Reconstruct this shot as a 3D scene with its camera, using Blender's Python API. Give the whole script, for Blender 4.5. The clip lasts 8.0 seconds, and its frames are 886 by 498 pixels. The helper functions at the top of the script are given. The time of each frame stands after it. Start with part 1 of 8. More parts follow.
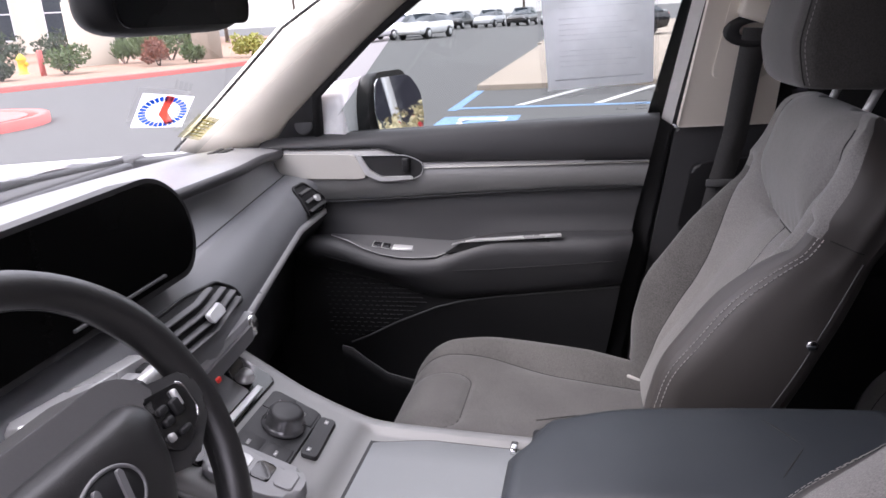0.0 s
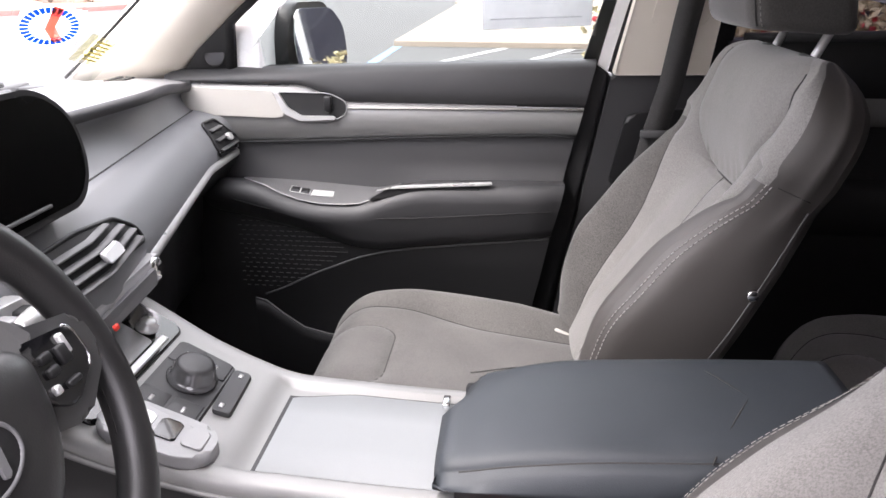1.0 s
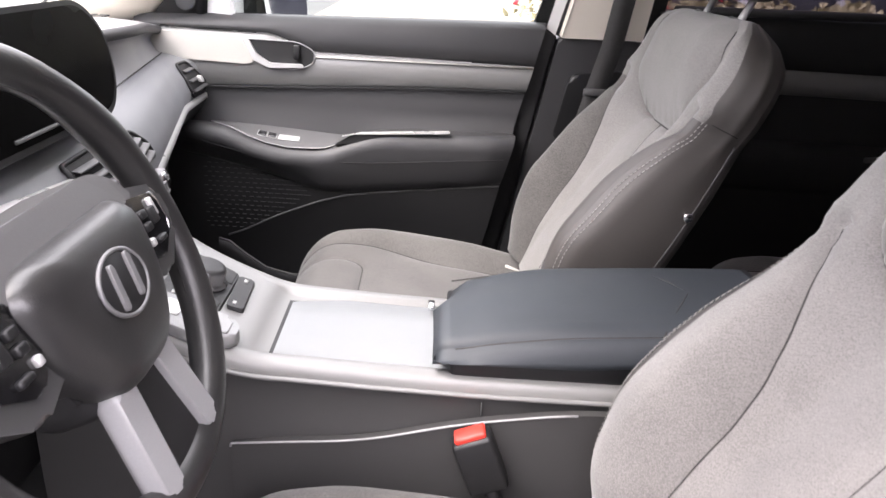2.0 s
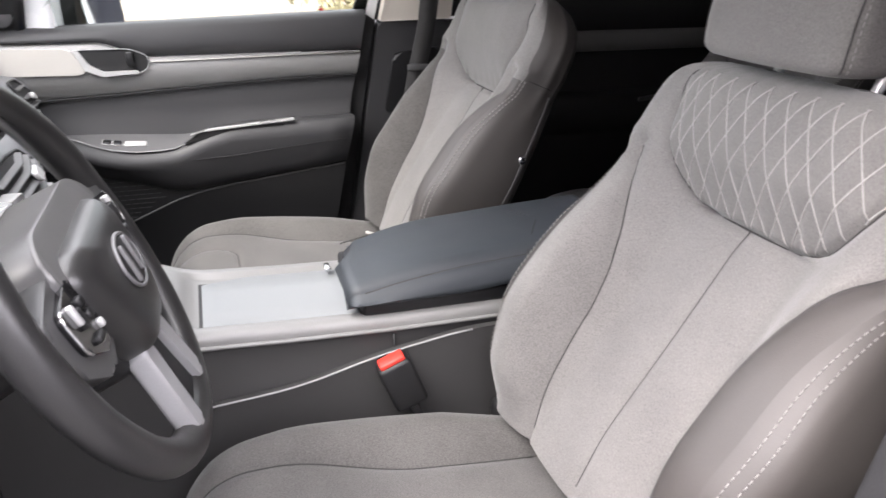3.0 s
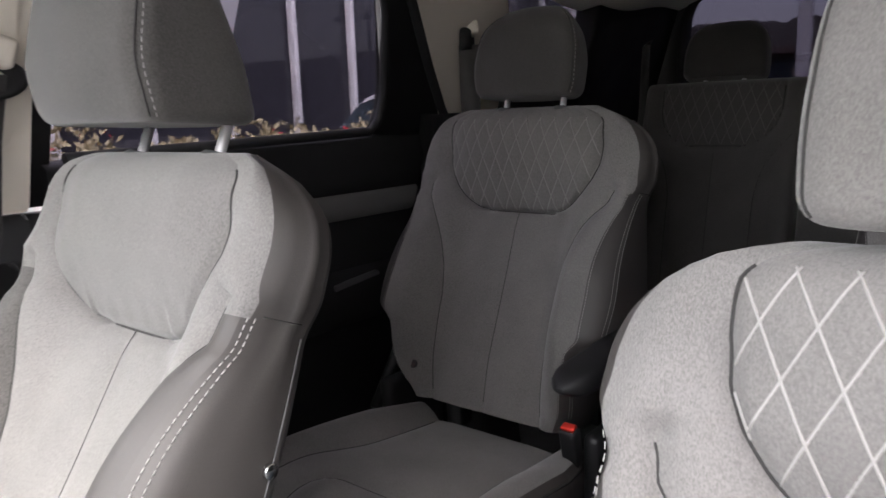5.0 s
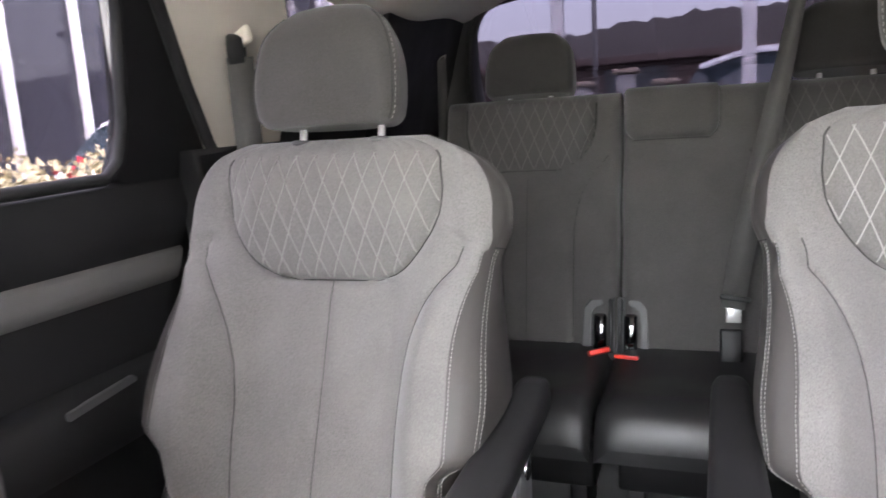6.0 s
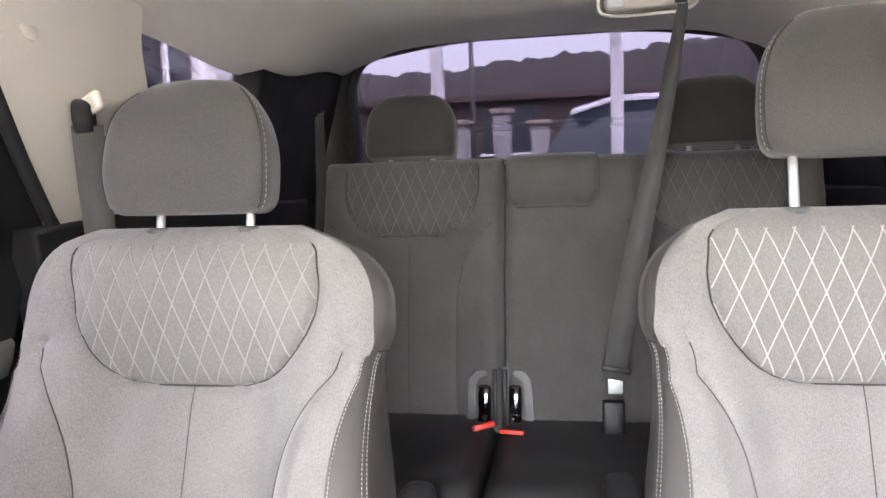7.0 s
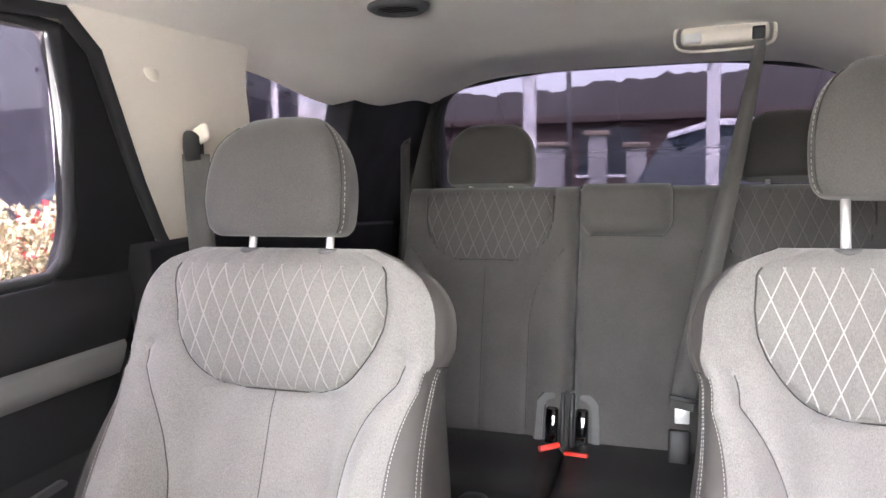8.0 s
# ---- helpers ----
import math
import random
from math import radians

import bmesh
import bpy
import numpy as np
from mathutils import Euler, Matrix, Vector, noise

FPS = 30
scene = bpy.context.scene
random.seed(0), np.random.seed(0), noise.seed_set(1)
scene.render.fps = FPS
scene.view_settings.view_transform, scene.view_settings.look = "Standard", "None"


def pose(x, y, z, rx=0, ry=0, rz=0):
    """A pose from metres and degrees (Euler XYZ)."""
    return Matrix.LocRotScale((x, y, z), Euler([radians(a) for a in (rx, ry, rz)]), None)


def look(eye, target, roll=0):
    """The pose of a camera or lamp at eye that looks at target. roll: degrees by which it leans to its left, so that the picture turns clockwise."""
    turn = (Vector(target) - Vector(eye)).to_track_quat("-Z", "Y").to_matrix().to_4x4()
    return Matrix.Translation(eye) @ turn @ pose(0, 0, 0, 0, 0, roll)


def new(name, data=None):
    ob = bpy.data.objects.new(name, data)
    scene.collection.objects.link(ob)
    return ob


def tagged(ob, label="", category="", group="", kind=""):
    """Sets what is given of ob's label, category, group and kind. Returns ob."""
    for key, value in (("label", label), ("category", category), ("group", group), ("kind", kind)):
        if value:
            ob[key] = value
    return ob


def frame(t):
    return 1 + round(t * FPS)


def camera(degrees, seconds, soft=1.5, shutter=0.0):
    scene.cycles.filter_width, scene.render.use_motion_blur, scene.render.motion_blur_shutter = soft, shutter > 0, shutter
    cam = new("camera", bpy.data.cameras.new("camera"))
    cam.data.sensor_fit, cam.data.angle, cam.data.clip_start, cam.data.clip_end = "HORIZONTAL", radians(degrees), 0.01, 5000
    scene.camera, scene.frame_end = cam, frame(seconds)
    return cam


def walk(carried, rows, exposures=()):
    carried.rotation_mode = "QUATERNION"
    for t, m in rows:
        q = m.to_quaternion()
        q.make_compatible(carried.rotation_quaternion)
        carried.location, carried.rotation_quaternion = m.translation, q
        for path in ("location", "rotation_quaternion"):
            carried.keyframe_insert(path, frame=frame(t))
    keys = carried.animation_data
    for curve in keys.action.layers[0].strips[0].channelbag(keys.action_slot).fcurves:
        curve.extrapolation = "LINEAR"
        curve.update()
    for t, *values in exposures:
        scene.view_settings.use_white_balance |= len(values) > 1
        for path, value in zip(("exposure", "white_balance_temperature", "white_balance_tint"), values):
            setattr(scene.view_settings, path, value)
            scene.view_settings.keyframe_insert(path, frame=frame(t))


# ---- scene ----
cam = camera(63.2, 8.0, shutter=0.2)
PATH = [
    (0, (-0.801, 0.105, 1.347), (1.053, 0.529, 0.728), -3.4),
    (0.5, (-0.755, 0.121, 1.324), (1.089, 0.445, 0.62), -2.2),
    (1, (-0.737, 0.147, 1.295), (1.117, 0.326, 0.568), 0.3),
    (1.5, (-0.778, 0.22, 1.264), (1.076, 0.281, 0.516), 2.9),
    (1.7, (-0.818, 0.227, 1.248), (1.033, 0.238, 0.491), 3.8),
    (2.8, (-1.058, 0.363, 1.267), (0.737, -0.083, 0.507), 1.2),
    (3, (-1.057, 0.383, 1.27), (0.694, -0.195, 0.493), 0.5),
    (3.5, (-0.941, 0.365, 1.287), (0.721, -0.516, 0.608), 0.6),
    (4, (-0.741, 0.31, 1.305), (0.836, -0.802, 0.779), 0.7),
    (4.2, (-0.652, 0.303, 1.303), (0.859, -0.911, 0.809), 0.5),
    (5.3, (-0.254, 0.107, 1.198), (0.851, -1.527, 0.866), -2.9),
    (5.5, (-0.181, 0.024, 1.203), (0.821, -1.676, 0.875), -3.3),
    (6, (-0.098, -0.084, 1.242), (0.583, -1.933, 0.898), -3.6),
    (6.5, (-0.076, -0.165, 1.274), (0.315, -2.101, 0.958), -3.3),
    (7, (-0.076, -0.171, 1.321), (0.284, -2.119, 1.043), -2.3),
    (7.5, (-0.109, -0.125, 1.347), (0.389, -2.046, 1.103), -2.2),
    (8, (-0.137, -0.106, 1.341), (0.473, -1.998, 1.122), -1.2),
]
EXPOSURES = [(0, 2.70, 6200, 24), (0.5, 3.18, 6300, 22), (1.0, 3.58, 6450, 20), (1.7, 3.83, 6550, 21), (3, 3.52, 6450, 17), (4.2, 3.3, 6500, 17), (5.3, 4.85, 6500, 14), (6.0, 6.45, 6500, 13), (7.0, 7.02, 6600, 14), (8, 7.11, 6600, 14)]
walk(cam, [(t, look(e, a, r)) for t, e, a, r in PATH], EXPOSURES)

# ---- daylight: bright overcast ----
world = bpy.data.worlds.new("sky")
scene.world = world
world.use_nodes = True
wn = world.node_tree.nodes
sky = wn.new("ShaderNodeTexSky")
sky.sky_type, sky.sun_disc = "NISHITA", False
sky.sun_elevation, sky.sun_rotation = radians(54), radians(-31)
sky.air_density, sky.dust_density = 1.0, 3.0
wn["Background"].inputs["Strength"].default_value = 0.15
cloud = wn.new("ShaderNodeMix")          # thin bright cloud takes most of the blue out of the sky
cloud.data_type, cloud.blend_type = "RGBA", "MIX"
cloud.inputs[0].default_value = 0.72
cloud.inputs["B"].default_value = (6.2, 5.95, 5.8, 1)
# an overcast sky is brightest overhead
where = wn.new("ShaderNodeTexCoord")
split = wn.new("ShaderNodeSeparateXYZ")
grade = wn.new("ShaderNodeMapRange")
grade.inputs["To Min"].default_value, grade.inputs["To Max"].default_value = 0.50, 1.55
shade = wn.new("ShaderNodeVectorMath")
shade.operation = "SCALE"
shade.inputs[0].default_value = (6.2, 5.95, 5.8)
world.node_tree.links.new(where.outputs["Generated"], split.inputs[0])
world.node_tree.links.new(split.outputs["Z"], grade.inputs["Value"])
world.node_tree.links.new(grade.outputs[0], shade.inputs["Scale"])
world.node_tree.links.new(shade.outputs[0], cloud.inputs["B"])
world.node_tree.links.new(sky.outputs["Color"], cloud.inputs["A"])
world.node_tree.links.new(cloud.outputs["Result"], wn["Background"].inputs["Color"])
sun_data = bpy.data.lights.new("sun", "SUN")
sun_data.energy, sun_data.angle, sun_data.color = 0.5, radians(30), (1.0, 0.97, 0.93)
sun = new("sun", sun_data)
sun.matrix_world = look((-3.0, 5.0, 8.0), (0, 0, 0))

# ---- helpers for meshes ----
def smooth01(t):
    t = min(1.0, max(0.0, t))
    return t * t * (3 - 2 * t)


def lerp(a, b, t):
    return a + (b - a) * t


def table(x, pts):
    """A value from a short table of (x, value)."""
    pts = pts if pts[0][0] <= pts[-1][0] else pts[::-1]
    if x <= pts[0][0]:
        return pts[0][1]
    for (x0, v0), (x1, v1) in zip(pts, pts[1:]):
        if x <= x1:
            return lerp(v0, v1, (x - x0) / (x1 - x0))
    return pts[-1][1]


def soft_table(x, pts, w):
    return sum(table(x + w * k, pts) for k in (-1, -0.5, 0, 0.5, 1)) / 5


def link(name, bm, material, parent=None, label="", smooth=True):
    me = bpy.data.meshes.new(name)
    bmesh.ops.recalc_face_normals(bm, faces=bm.faces[:])
    bm.to_mesh(me)
    bm.free()
    if smooth:
        for p in me.polygons:
            p.use_smooth = len(p.vertices) <= 4
    me.materials.append(material)
    ob = new(name, me)
    if parent is not None:
        ob.parent = parent
    if label:
        ob["label"] = label
    return ob


def part(name, bm, material, parent, label="", smooth=True):
    return link(name, bm, material, parent, label, smooth)


def thing(name, label, category, group="", kind="", at=None):
    ob = new(name)
    ob.empty_display_size = 0.05
    if at is not None:
        ob.matrix_world = at
    return tagged(ob, label, category, group, kind)


def sheet(rows, close_u=False, close_v=False, cap=False):
    """A mesh over a grid of points."""
    bm = bmesh.new()
    vs = [[bm.verts.new(p) for p in row] for row in rows]
    nv, nu = len(vs), len(vs[0])
    for i in range(nv if close_v else nv - 1):
        for j in range(nu if close_u else nu - 1):
            q = [vs[i][j], vs[i][(j + 1) % nu], vs[(i + 1) % nv][(j + 1) % nu], vs[(i + 1) % nv][j]]
            if len({tuple(round(c, 7) for c in v.co) for v in q}) >= 3:
                try:
                    bm.faces.new(q)
                except ValueError:
                    pass
    if cap and close_u:
        for row in (vs[0], vs[-1]):
            try:
                bm.faces.new(row)
            except ValueError:
                pass
    return bm


def tube(pts, r, n=8, closed=False, flat=1.0):
    """A round bar along points."""
    pts = [Vector(p) for p in pts]
    rows = []
    up = Vector((0.13, 0.21, 0.97))
    for i, p in enumerate(pts):
        a = pts[i - 1] if (i or closed) else p
        b = pts[(i + 1) % len(pts)] if (i + 1 < len(pts) or closed) else p
        t = (b - a).normalized()
        u = (up - t * up.dot(t))
        if u.length < 1e-4:
            u = Vector((1, 0, 0)) - t * t.x
        u.normalize()
        w = t.cross(u)
        rr = r[i] if isinstance(r, (list, tuple)) else r
        rows.append([p + (u * math.cos(k * 2 * math.pi / n) * flat + w * math.sin(k * 2 * math.pi / n)) * rr for k in range(n)])
    return sheet(rows, close_u=True, close_v=closed, cap=not closed)


def join(*bms):
    out = bmesh.new()
    for b in bms:
        me = bpy.data.meshes.new("tmp")
        b.to_mesh(me)
        b.free()
        out.from_mesh(me)
        bpy.data.meshes.remove(me)
    return out


def moved(bm, m):
    bmesh.ops.transform(bm, matrix=m, verts=bm.verts[:])
    return bm


def rbox(x0, x1, y0, y1, z0, z1, r=0.005, seg=2):
    """A box with rounded edges."""
    bm = bmesh.new()
    bmesh.ops.create_cube(bm, size=1.0)
    for v in bm.verts:
        v.co = Vector((lerp(x0, x1, v.co.x + 0.5), lerp(y0, y1, v.co.y + 0.5), lerp(z0, z1, v.co.z + 0.5)))
    r = min(r, 0.49 * min(abs(x1 - x0), abs(y1 - y0), abs(z1 - z0)))
    if r > 0:
        bmesh.ops.bevel(bm, geom=bm.edges[:], offset=r, segments=seg, profile=0.5, affect="EDGES", clamp_overlap=True)
    return bm


def disc(c, axis, r, depth, r_edge=0.001, n=24, profile=None):
    """A turned body: profile of (distance along axis, radius)."""
    axis = Vector(axis).normalized()
    u = axis.orthogonal().normalized()
    w = axis.cross(u)
    prof = profile or [(0, 0), (0, r), (depth - r_edge, r), (depth, r - r_edge), (depth, 0)]
    rows = [[Vector(c) + axis * a + (u * math.cos(k * 2 * math.pi / n) + w * math.sin(k * 2 * math.pi / n)) * max(rr, 1e-5) for k in range(n)] for a, rr in prof]
    return sheet(rows, close_u=True)


def slab(poly, mapping, thick, r=0.0):
    """A polygon (2D points) placed by mapping(a, b, depth) with thickness."""
    bm = bmesh.new()
    top = [bm.verts.new(mapping(a, b, 0.0)) for a, b in poly]
    bot = [bm.verts.new(mapping(a, b, thick)) for a, b in poly]
    bm.faces.new(top)
    bm.faces.new(bot[::-1])
    n = len(poly)
    for i in range(n):
        bm.faces.new((top[i], top[(i + 1) % n], bot[(i + 1) % n], bot[i]))
    if r > 0:
        es = [e for e in bm.edges if (e.verts[0] in top) == (e.verts[1] in top)]
        bmesh.ops.bevel(bm, geom=es, offset=r, segments=2, profile=0.5, affect="EDGES", clamp_overlap=True)
    return bm


def round_poly(pts, r, n=5):
    """Rounds the corners of a 2D polygon."""
    out = []
    m = len(pts)
    for i in range(m):
        p0, p, p1 = Vector(pts[i - 1]), Vector(pts[i]), Vector(pts[(i + 1) % m])
        rr = r[i] if isinstance(r, (list, tuple)) else r
        a, b = (p0 - p), (p1 - p)
        k = min(rr, a.length * 0.48, b.length * 0.48)
        a, b = p + a.normalized() * k, p + b.normalized() * k
        for j in range(n + 1):
            t = j / n
            out.append(tuple(a * (1 - t) ** 2 + p * 2 * t * (1 - t) + b * t * t))
    return out


def dashes(pts, length, gap, w, h, normal):
    """Short stitches along a line: little raised bars."""
    pts = [Vector(p) for p in pts]
    bm = bmesh.new()
    run, due = 0.0, 0.0
    nrm = Vector(normal)
    for a, b in zip(pts, pts[1:]):
        d = (b - a)
        L = d.length
        if L < 1e-6:
            continue
        d = d / L
        side = d.cross(nrm).normalized()
        while due < run + L:
            c = a + d * (due - run)
            e = c + d * length
            vs = []
            for q, s, k in ((c, -1, 0), (c, 1, 0), (e, 1, 0), (e, -1, 0), (c, -0.4, 1), (c, 0.4, 1), (e, 0.4, 1), (e, -0.4, 1)):
                vs.append(bm.verts.new(q + side * w * s + nrm * h * k))
            for f in ((0, 1, 5, 4), (1, 2, 6, 5), (2, 3, 7, 6), (3, 0, 4, 7), (4, 5, 6, 7)):
                bm.faces.new([vs[i] for i in f])
            due += length + gap
        run += L
    return bm


# ---- materials ----
def nodes_of(name):
    m = bpy.data.materials.new(name)
    m.use_nodes = True
    nt = m.node_tree
    return m, nt, nt.nodes["Principled BSDF"]


def pbr(name, base, rough=0.5, metal=0.0, var=0.12, scale=6.0, grain=400.0, bump=0.05, dist=0.001, spec=0.5, coat=0.0, rough_var=0.08):
    """A surface with large blotches, fine grain and relief."""
    m, nt, p = nodes_of(name)
    N, L = nt.nodes, nt.links
    tc = N.new("ShaderNodeTexCoord")
    big = N.new("ShaderNodeTexNoise")
    big.inputs["Scale"].default_value, big.inputs["Detail"].default_value = scale, 5
    fine = N.new("ShaderNodeTexNoise")
    fine.inputs["Scale"].default_value, fine.inputs["Detail"].default_value = grain, 3
    L.new(tc.outputs["Object"], big.inputs["Vector"])
    L.new(tc.outputs["Object"], fine.inputs["Vector"])
    mix = N.new("ShaderNodeMath")
    mix.operation = "ADD"
    L.new(big.outputs["Fac"], mix.inputs[0])
    L.new(fine.outputs["Fac"], mix.inputs[1])
    ramp = N.new("ShaderNodeMapRange")
    ramp.inputs["From Min"].default_value, ramp.inputs["From Max"].default_value = 0.6, 1.4
    ramp.inputs["To Min"].default_value, ramp.inputs["To Max"].default_value = 1 - var, 1 + var
    L.new(mix.outputs[0], ramp.inputs["Value"])
    col = N.new("ShaderNodeVectorMath")
    col.operation = "SCALE"
    col.inputs[0].default_value = base
    L.new(ramp.outputs[0], col.inputs["Scale"])
    L.new(col.outputs[0], p.inputs["Base Color"])
    rr = N.new("ShaderNodeMapRange")
    rr.inputs["From Min"].default_value, rr.inputs["From Max"].default_value = 0.3, 0.7
    rr.inputs["To Min"].default_value, rr.inputs["To Max"].default_value = max(0.02, rough - rough_var), min(1, rough + rough_var)
    L.new(big.outputs["Fac"], rr.inputs["Value"])
    L.new(rr.outputs[0], p.inputs["Roughness"])
    p.inputs["Metallic"].default_value = metal
    p.inputs["Specular IOR Level"].default_value = spec
    p.inputs["Coat Weight"].default_value = coat
    if bump > 0:
        b = N.new("ShaderNodeBump")
        b.inputs["Strength"].default_value, b.inputs["Distance"].default_value = bump, dist
        L.new(fine.outputs["Fac"], b.inputs["Height"])
        L.new(b.outputs["Normal"], p.inputs["Normal"])
    return m


def cloth(name, a, b, sx=900.0, rough=0.92, bump=0.35):
    """Heathered woven fabric: flecks of two yarns, streaked along the height."""
    m, nt, p = nodes_of(name)
    N, L = nt.nodes, nt.links
    tc = N.new("ShaderNodeTexCoord")
    mp = N.new("ShaderNodeMapping")
    mp.inputs["Scale"].default_value = (1.0, 0.45, 0.45)
    L.new(tc.outputs["Object"], mp.inputs["Vector"])
    fl = N.new("ShaderNodeTexNoise")
    fl.inputs["Scale"].default_value, fl.inputs["Detail"].default_value, fl.inputs["Roughness"].default_value = sx, 3, 0.7
    L.new(mp.outputs[0], fl.inputs["Vector"])
    big = N.new("ShaderNodeTexNoise")
    big.inputs["Scale"].default_value, big.inputs["Detail"].default_value = 9, 4
    L.new(tc.outputs["Object"], big.inputs["Vector"])
    ad = N.new("ShaderNodeMath")
    ad.operation = "MULTIPLY_ADD"
    ad.inputs[1].default_value = 0.35
    L.new(big.outputs["Fac"], ad.inputs[0])
    L.new(fl.outputs["Fac"], ad.inputs[2])
    ramp = N.new("ShaderNodeValToRGB")
    ramp.color_ramp.elements[0].position, ramp.color_ramp.elements[1].position = 0.5, 0.85
    ramp.color_ramp.elements[0].color, ramp.color_ramp.elements[1].color = (*a, 1), (*b, 1)
    L.new(ad.outputs[0], ramp.inputs["Fac"])
    L.new(ramp.outputs["Color"], p.inputs["Base Color"])
    p.inputs["Roughness"].default_value = rough
    p.inputs["Sheen Weight"].default_value = 0.25
    p.inputs["Sheen Roughness"].default_value = 0.5
    p.inputs["Specular IOR Level"].default_value = 0.25
    bp = N.new("ShaderNodeBump")
    bp.inputs["Strength"].default_value, bp.inputs["Distance"].default_value = bump, 0.0008
    L.new(fl.outputs["Fac"], bp.inputs["Height"])
    L.new(bp.outputs["Normal"], p.inputs["Normal"])
    return m


def pane_material(name, tint, gloss=0.02):
    """Thin glass: clear or tinted, with mirror-like gloss by angle."""
    m = bpy.data.materials.new(name)
    m.use_nodes = True
    nt = m.node_tree
    N, L = nt.nodes, nt.links
    N.remove(N["Principled BSDF"])
    out = N["Material Output"]
    tr = N.new("ShaderNodeBsdfTransparent")
    tr.inputs["Color"].default_value = (*tint, 1)
    gl = N.new("ShaderNodeBsdfGlossy")
    gl.inputs["Roughness"].default_value = gloss
    fr = N.new("ShaderNodeLayerWeight")
    fr.inputs["Blend"].default_value = 0.5
    pw = N.new("ShaderNodeMath")
    pw.operation = "POWER"
    pw.inputs[1].default_value = 5.0
    sc = N.new("ShaderNodeMath")
    sc.operation = "MULTIPLY_ADD"
    sc.inputs[1].default_value, sc.inputs[2].default_value = 0.6, 0.03
    L.new(fr.outputs["Facing"], pw.inputs[0])
    L.new(pw.outputs[0], sc.inputs[0])
    mx = N.new("ShaderNodeMixShader")
    L.new(sc.outputs[0], mx.inputs["Fac"])
    L.new(tr.outputs[0], mx.inputs[1])
    L.new(gl.outputs[0], mx.inputs[2])
    L.new(mx.outputs[0], out.inputs["Surface"])
    return m


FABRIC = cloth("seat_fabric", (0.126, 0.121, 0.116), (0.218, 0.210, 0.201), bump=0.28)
# seat fabric darkened for the front cushions; their dimmer light is in the colour
FABRIC_SEAT_SHADED = cloth("shaded_cushion_fabric", (0.068, 0.065, 0.062), (0.142, 0.136, 0.130), bump=0.32)
# seat fabric with the shade on the passenger's door-side bolster painted in
FABRIC_SIDE_SHADED = cloth("shaded_bolster_fabric", (0.048, 0.046, 0.044), (0.118, 0.113, 0.107), bump=0.35)
FABRIC_DARK = cloth("quilted_fabric", (0.125, 0.120, 0.115), (0.195, 0.188, 0.179), 800, bump=0.25)
VINYL = pbr("grey_leatherette", (0.058, 0.053, 0.050), 0.55, 0, 0.08, 5, 700, 0.25, 0.0006)
WHEEL_SKIN = pbr("wheel_leather", (0.020, 0.0195, 0.020), 0.36, 0, 0.1, 6, 600, 0.25, 0.0006, spec=0.7)
CUSHION_BLACK = pbr("black_bench_leatherette", (0.020, 0.020, 0.021), 0.42, 0, 0.1, 6, 600, 0.25, 0.0006)
VINYL_BLACK = pbr("black_leatherette", (0.016, 0.016, 0.017), 0.5, 0, 0.1, 6, 600, 0.25, 0.0006)
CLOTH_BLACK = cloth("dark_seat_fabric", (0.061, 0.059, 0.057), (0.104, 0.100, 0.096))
# bench cloth darkened again, so the backlit headrests carry their shade as colour
BENCH_HEAD_SHADED = cloth("shaded_bench_headrest_fabric", (0.036, 0.035, 0.033), (0.062, 0.060, 0.057))
# darker copies of the seat fabric: roof shade on the headrests put into colour
FABRIC_SHADED_DEEP = cloth("deep_shaded_headrest_fabric", (0.050, 0.048, 0.045), (0.083, 0.079, 0.075), bump=0.2)
FABRIC_SHADED = cloth("shaded_headrest_fabric", (0.105, 0.101, 0.096), (0.170, 0.163, 0.155), bump=0.2)
THREAD_PALE = pbr("pale_thread", (0.34, 0.33, 0.315), 0.8, 0, 0.05, 40, 900, 0.1)
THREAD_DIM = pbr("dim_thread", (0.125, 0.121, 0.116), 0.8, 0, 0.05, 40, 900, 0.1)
THREAD_GREY = pbr("grey_thread", (0.25, 0.243, 0.232), 0.8, 0, 0.05, 40, 900, 0.1)
# dark lines that paint the shade in seam grooves; also colours the cushion piping
SEAM = pbr("seam_shade_and_piping", (0.03, 0.029, 0.028), 0.85, 0, 0.1, 40, 900, 0.1)
CHROME = pbr("chrome", (0.86, 0.86, 0.87), 0.12, 1.0, 0.03, 8, 200, 0.0, rough_var=0.04)
SATIN = pbr("satin_silver", (0.62, 0.62, 0.62), 0.33, 0.45, 0.04, 6, 500, 0.03)
COVER_LIT = pbr("lit_cover_grey", (0.120, 0.119, 0.120), 0.34, 0.15, 0.05, 5, 500, 0.05)
BADGE_GREY = pbr("dull_badge_silver", (0.17, 0.17, 0.175), 0.45, 0.2, 0.05, 5, 500, 0.05)
SPOKE_GREY = pbr("spoke_grey", (0.060, 0.060, 0.061), 0.36, 0.1, 0.05, 5, 500, 0.05)
SILVER_GREY = pbr("silver_grey_plastic", (0.30, 0.30, 0.305), 0.4, 0.1, 0.05, 5, 500, 0.05)
BEIGE_SILVER = pbr("champagne_trim", (0.47, 0.455, 0.425), 0.38, 0.0, 0.05, 5, 500, 0.04)
PLASTIC = pbr("charcoal_soft_plastic", (0.036, 0.036, 0.038), 0.55, 0, 0.08, 4, 1100, 0.3, 0.0005)
PLASTIC_MID = pbr("grey_soft_plastic", (0.085, 0.085, 0.087), 0.5, 0, 0.07, 4, 1100, 0.25, 0.0005)
BLACK = pbr("black_plastic", (0.010, 0.010, 0.011), 0.5, 0, 0.12, 7, 900, 0.2, 0.0005)
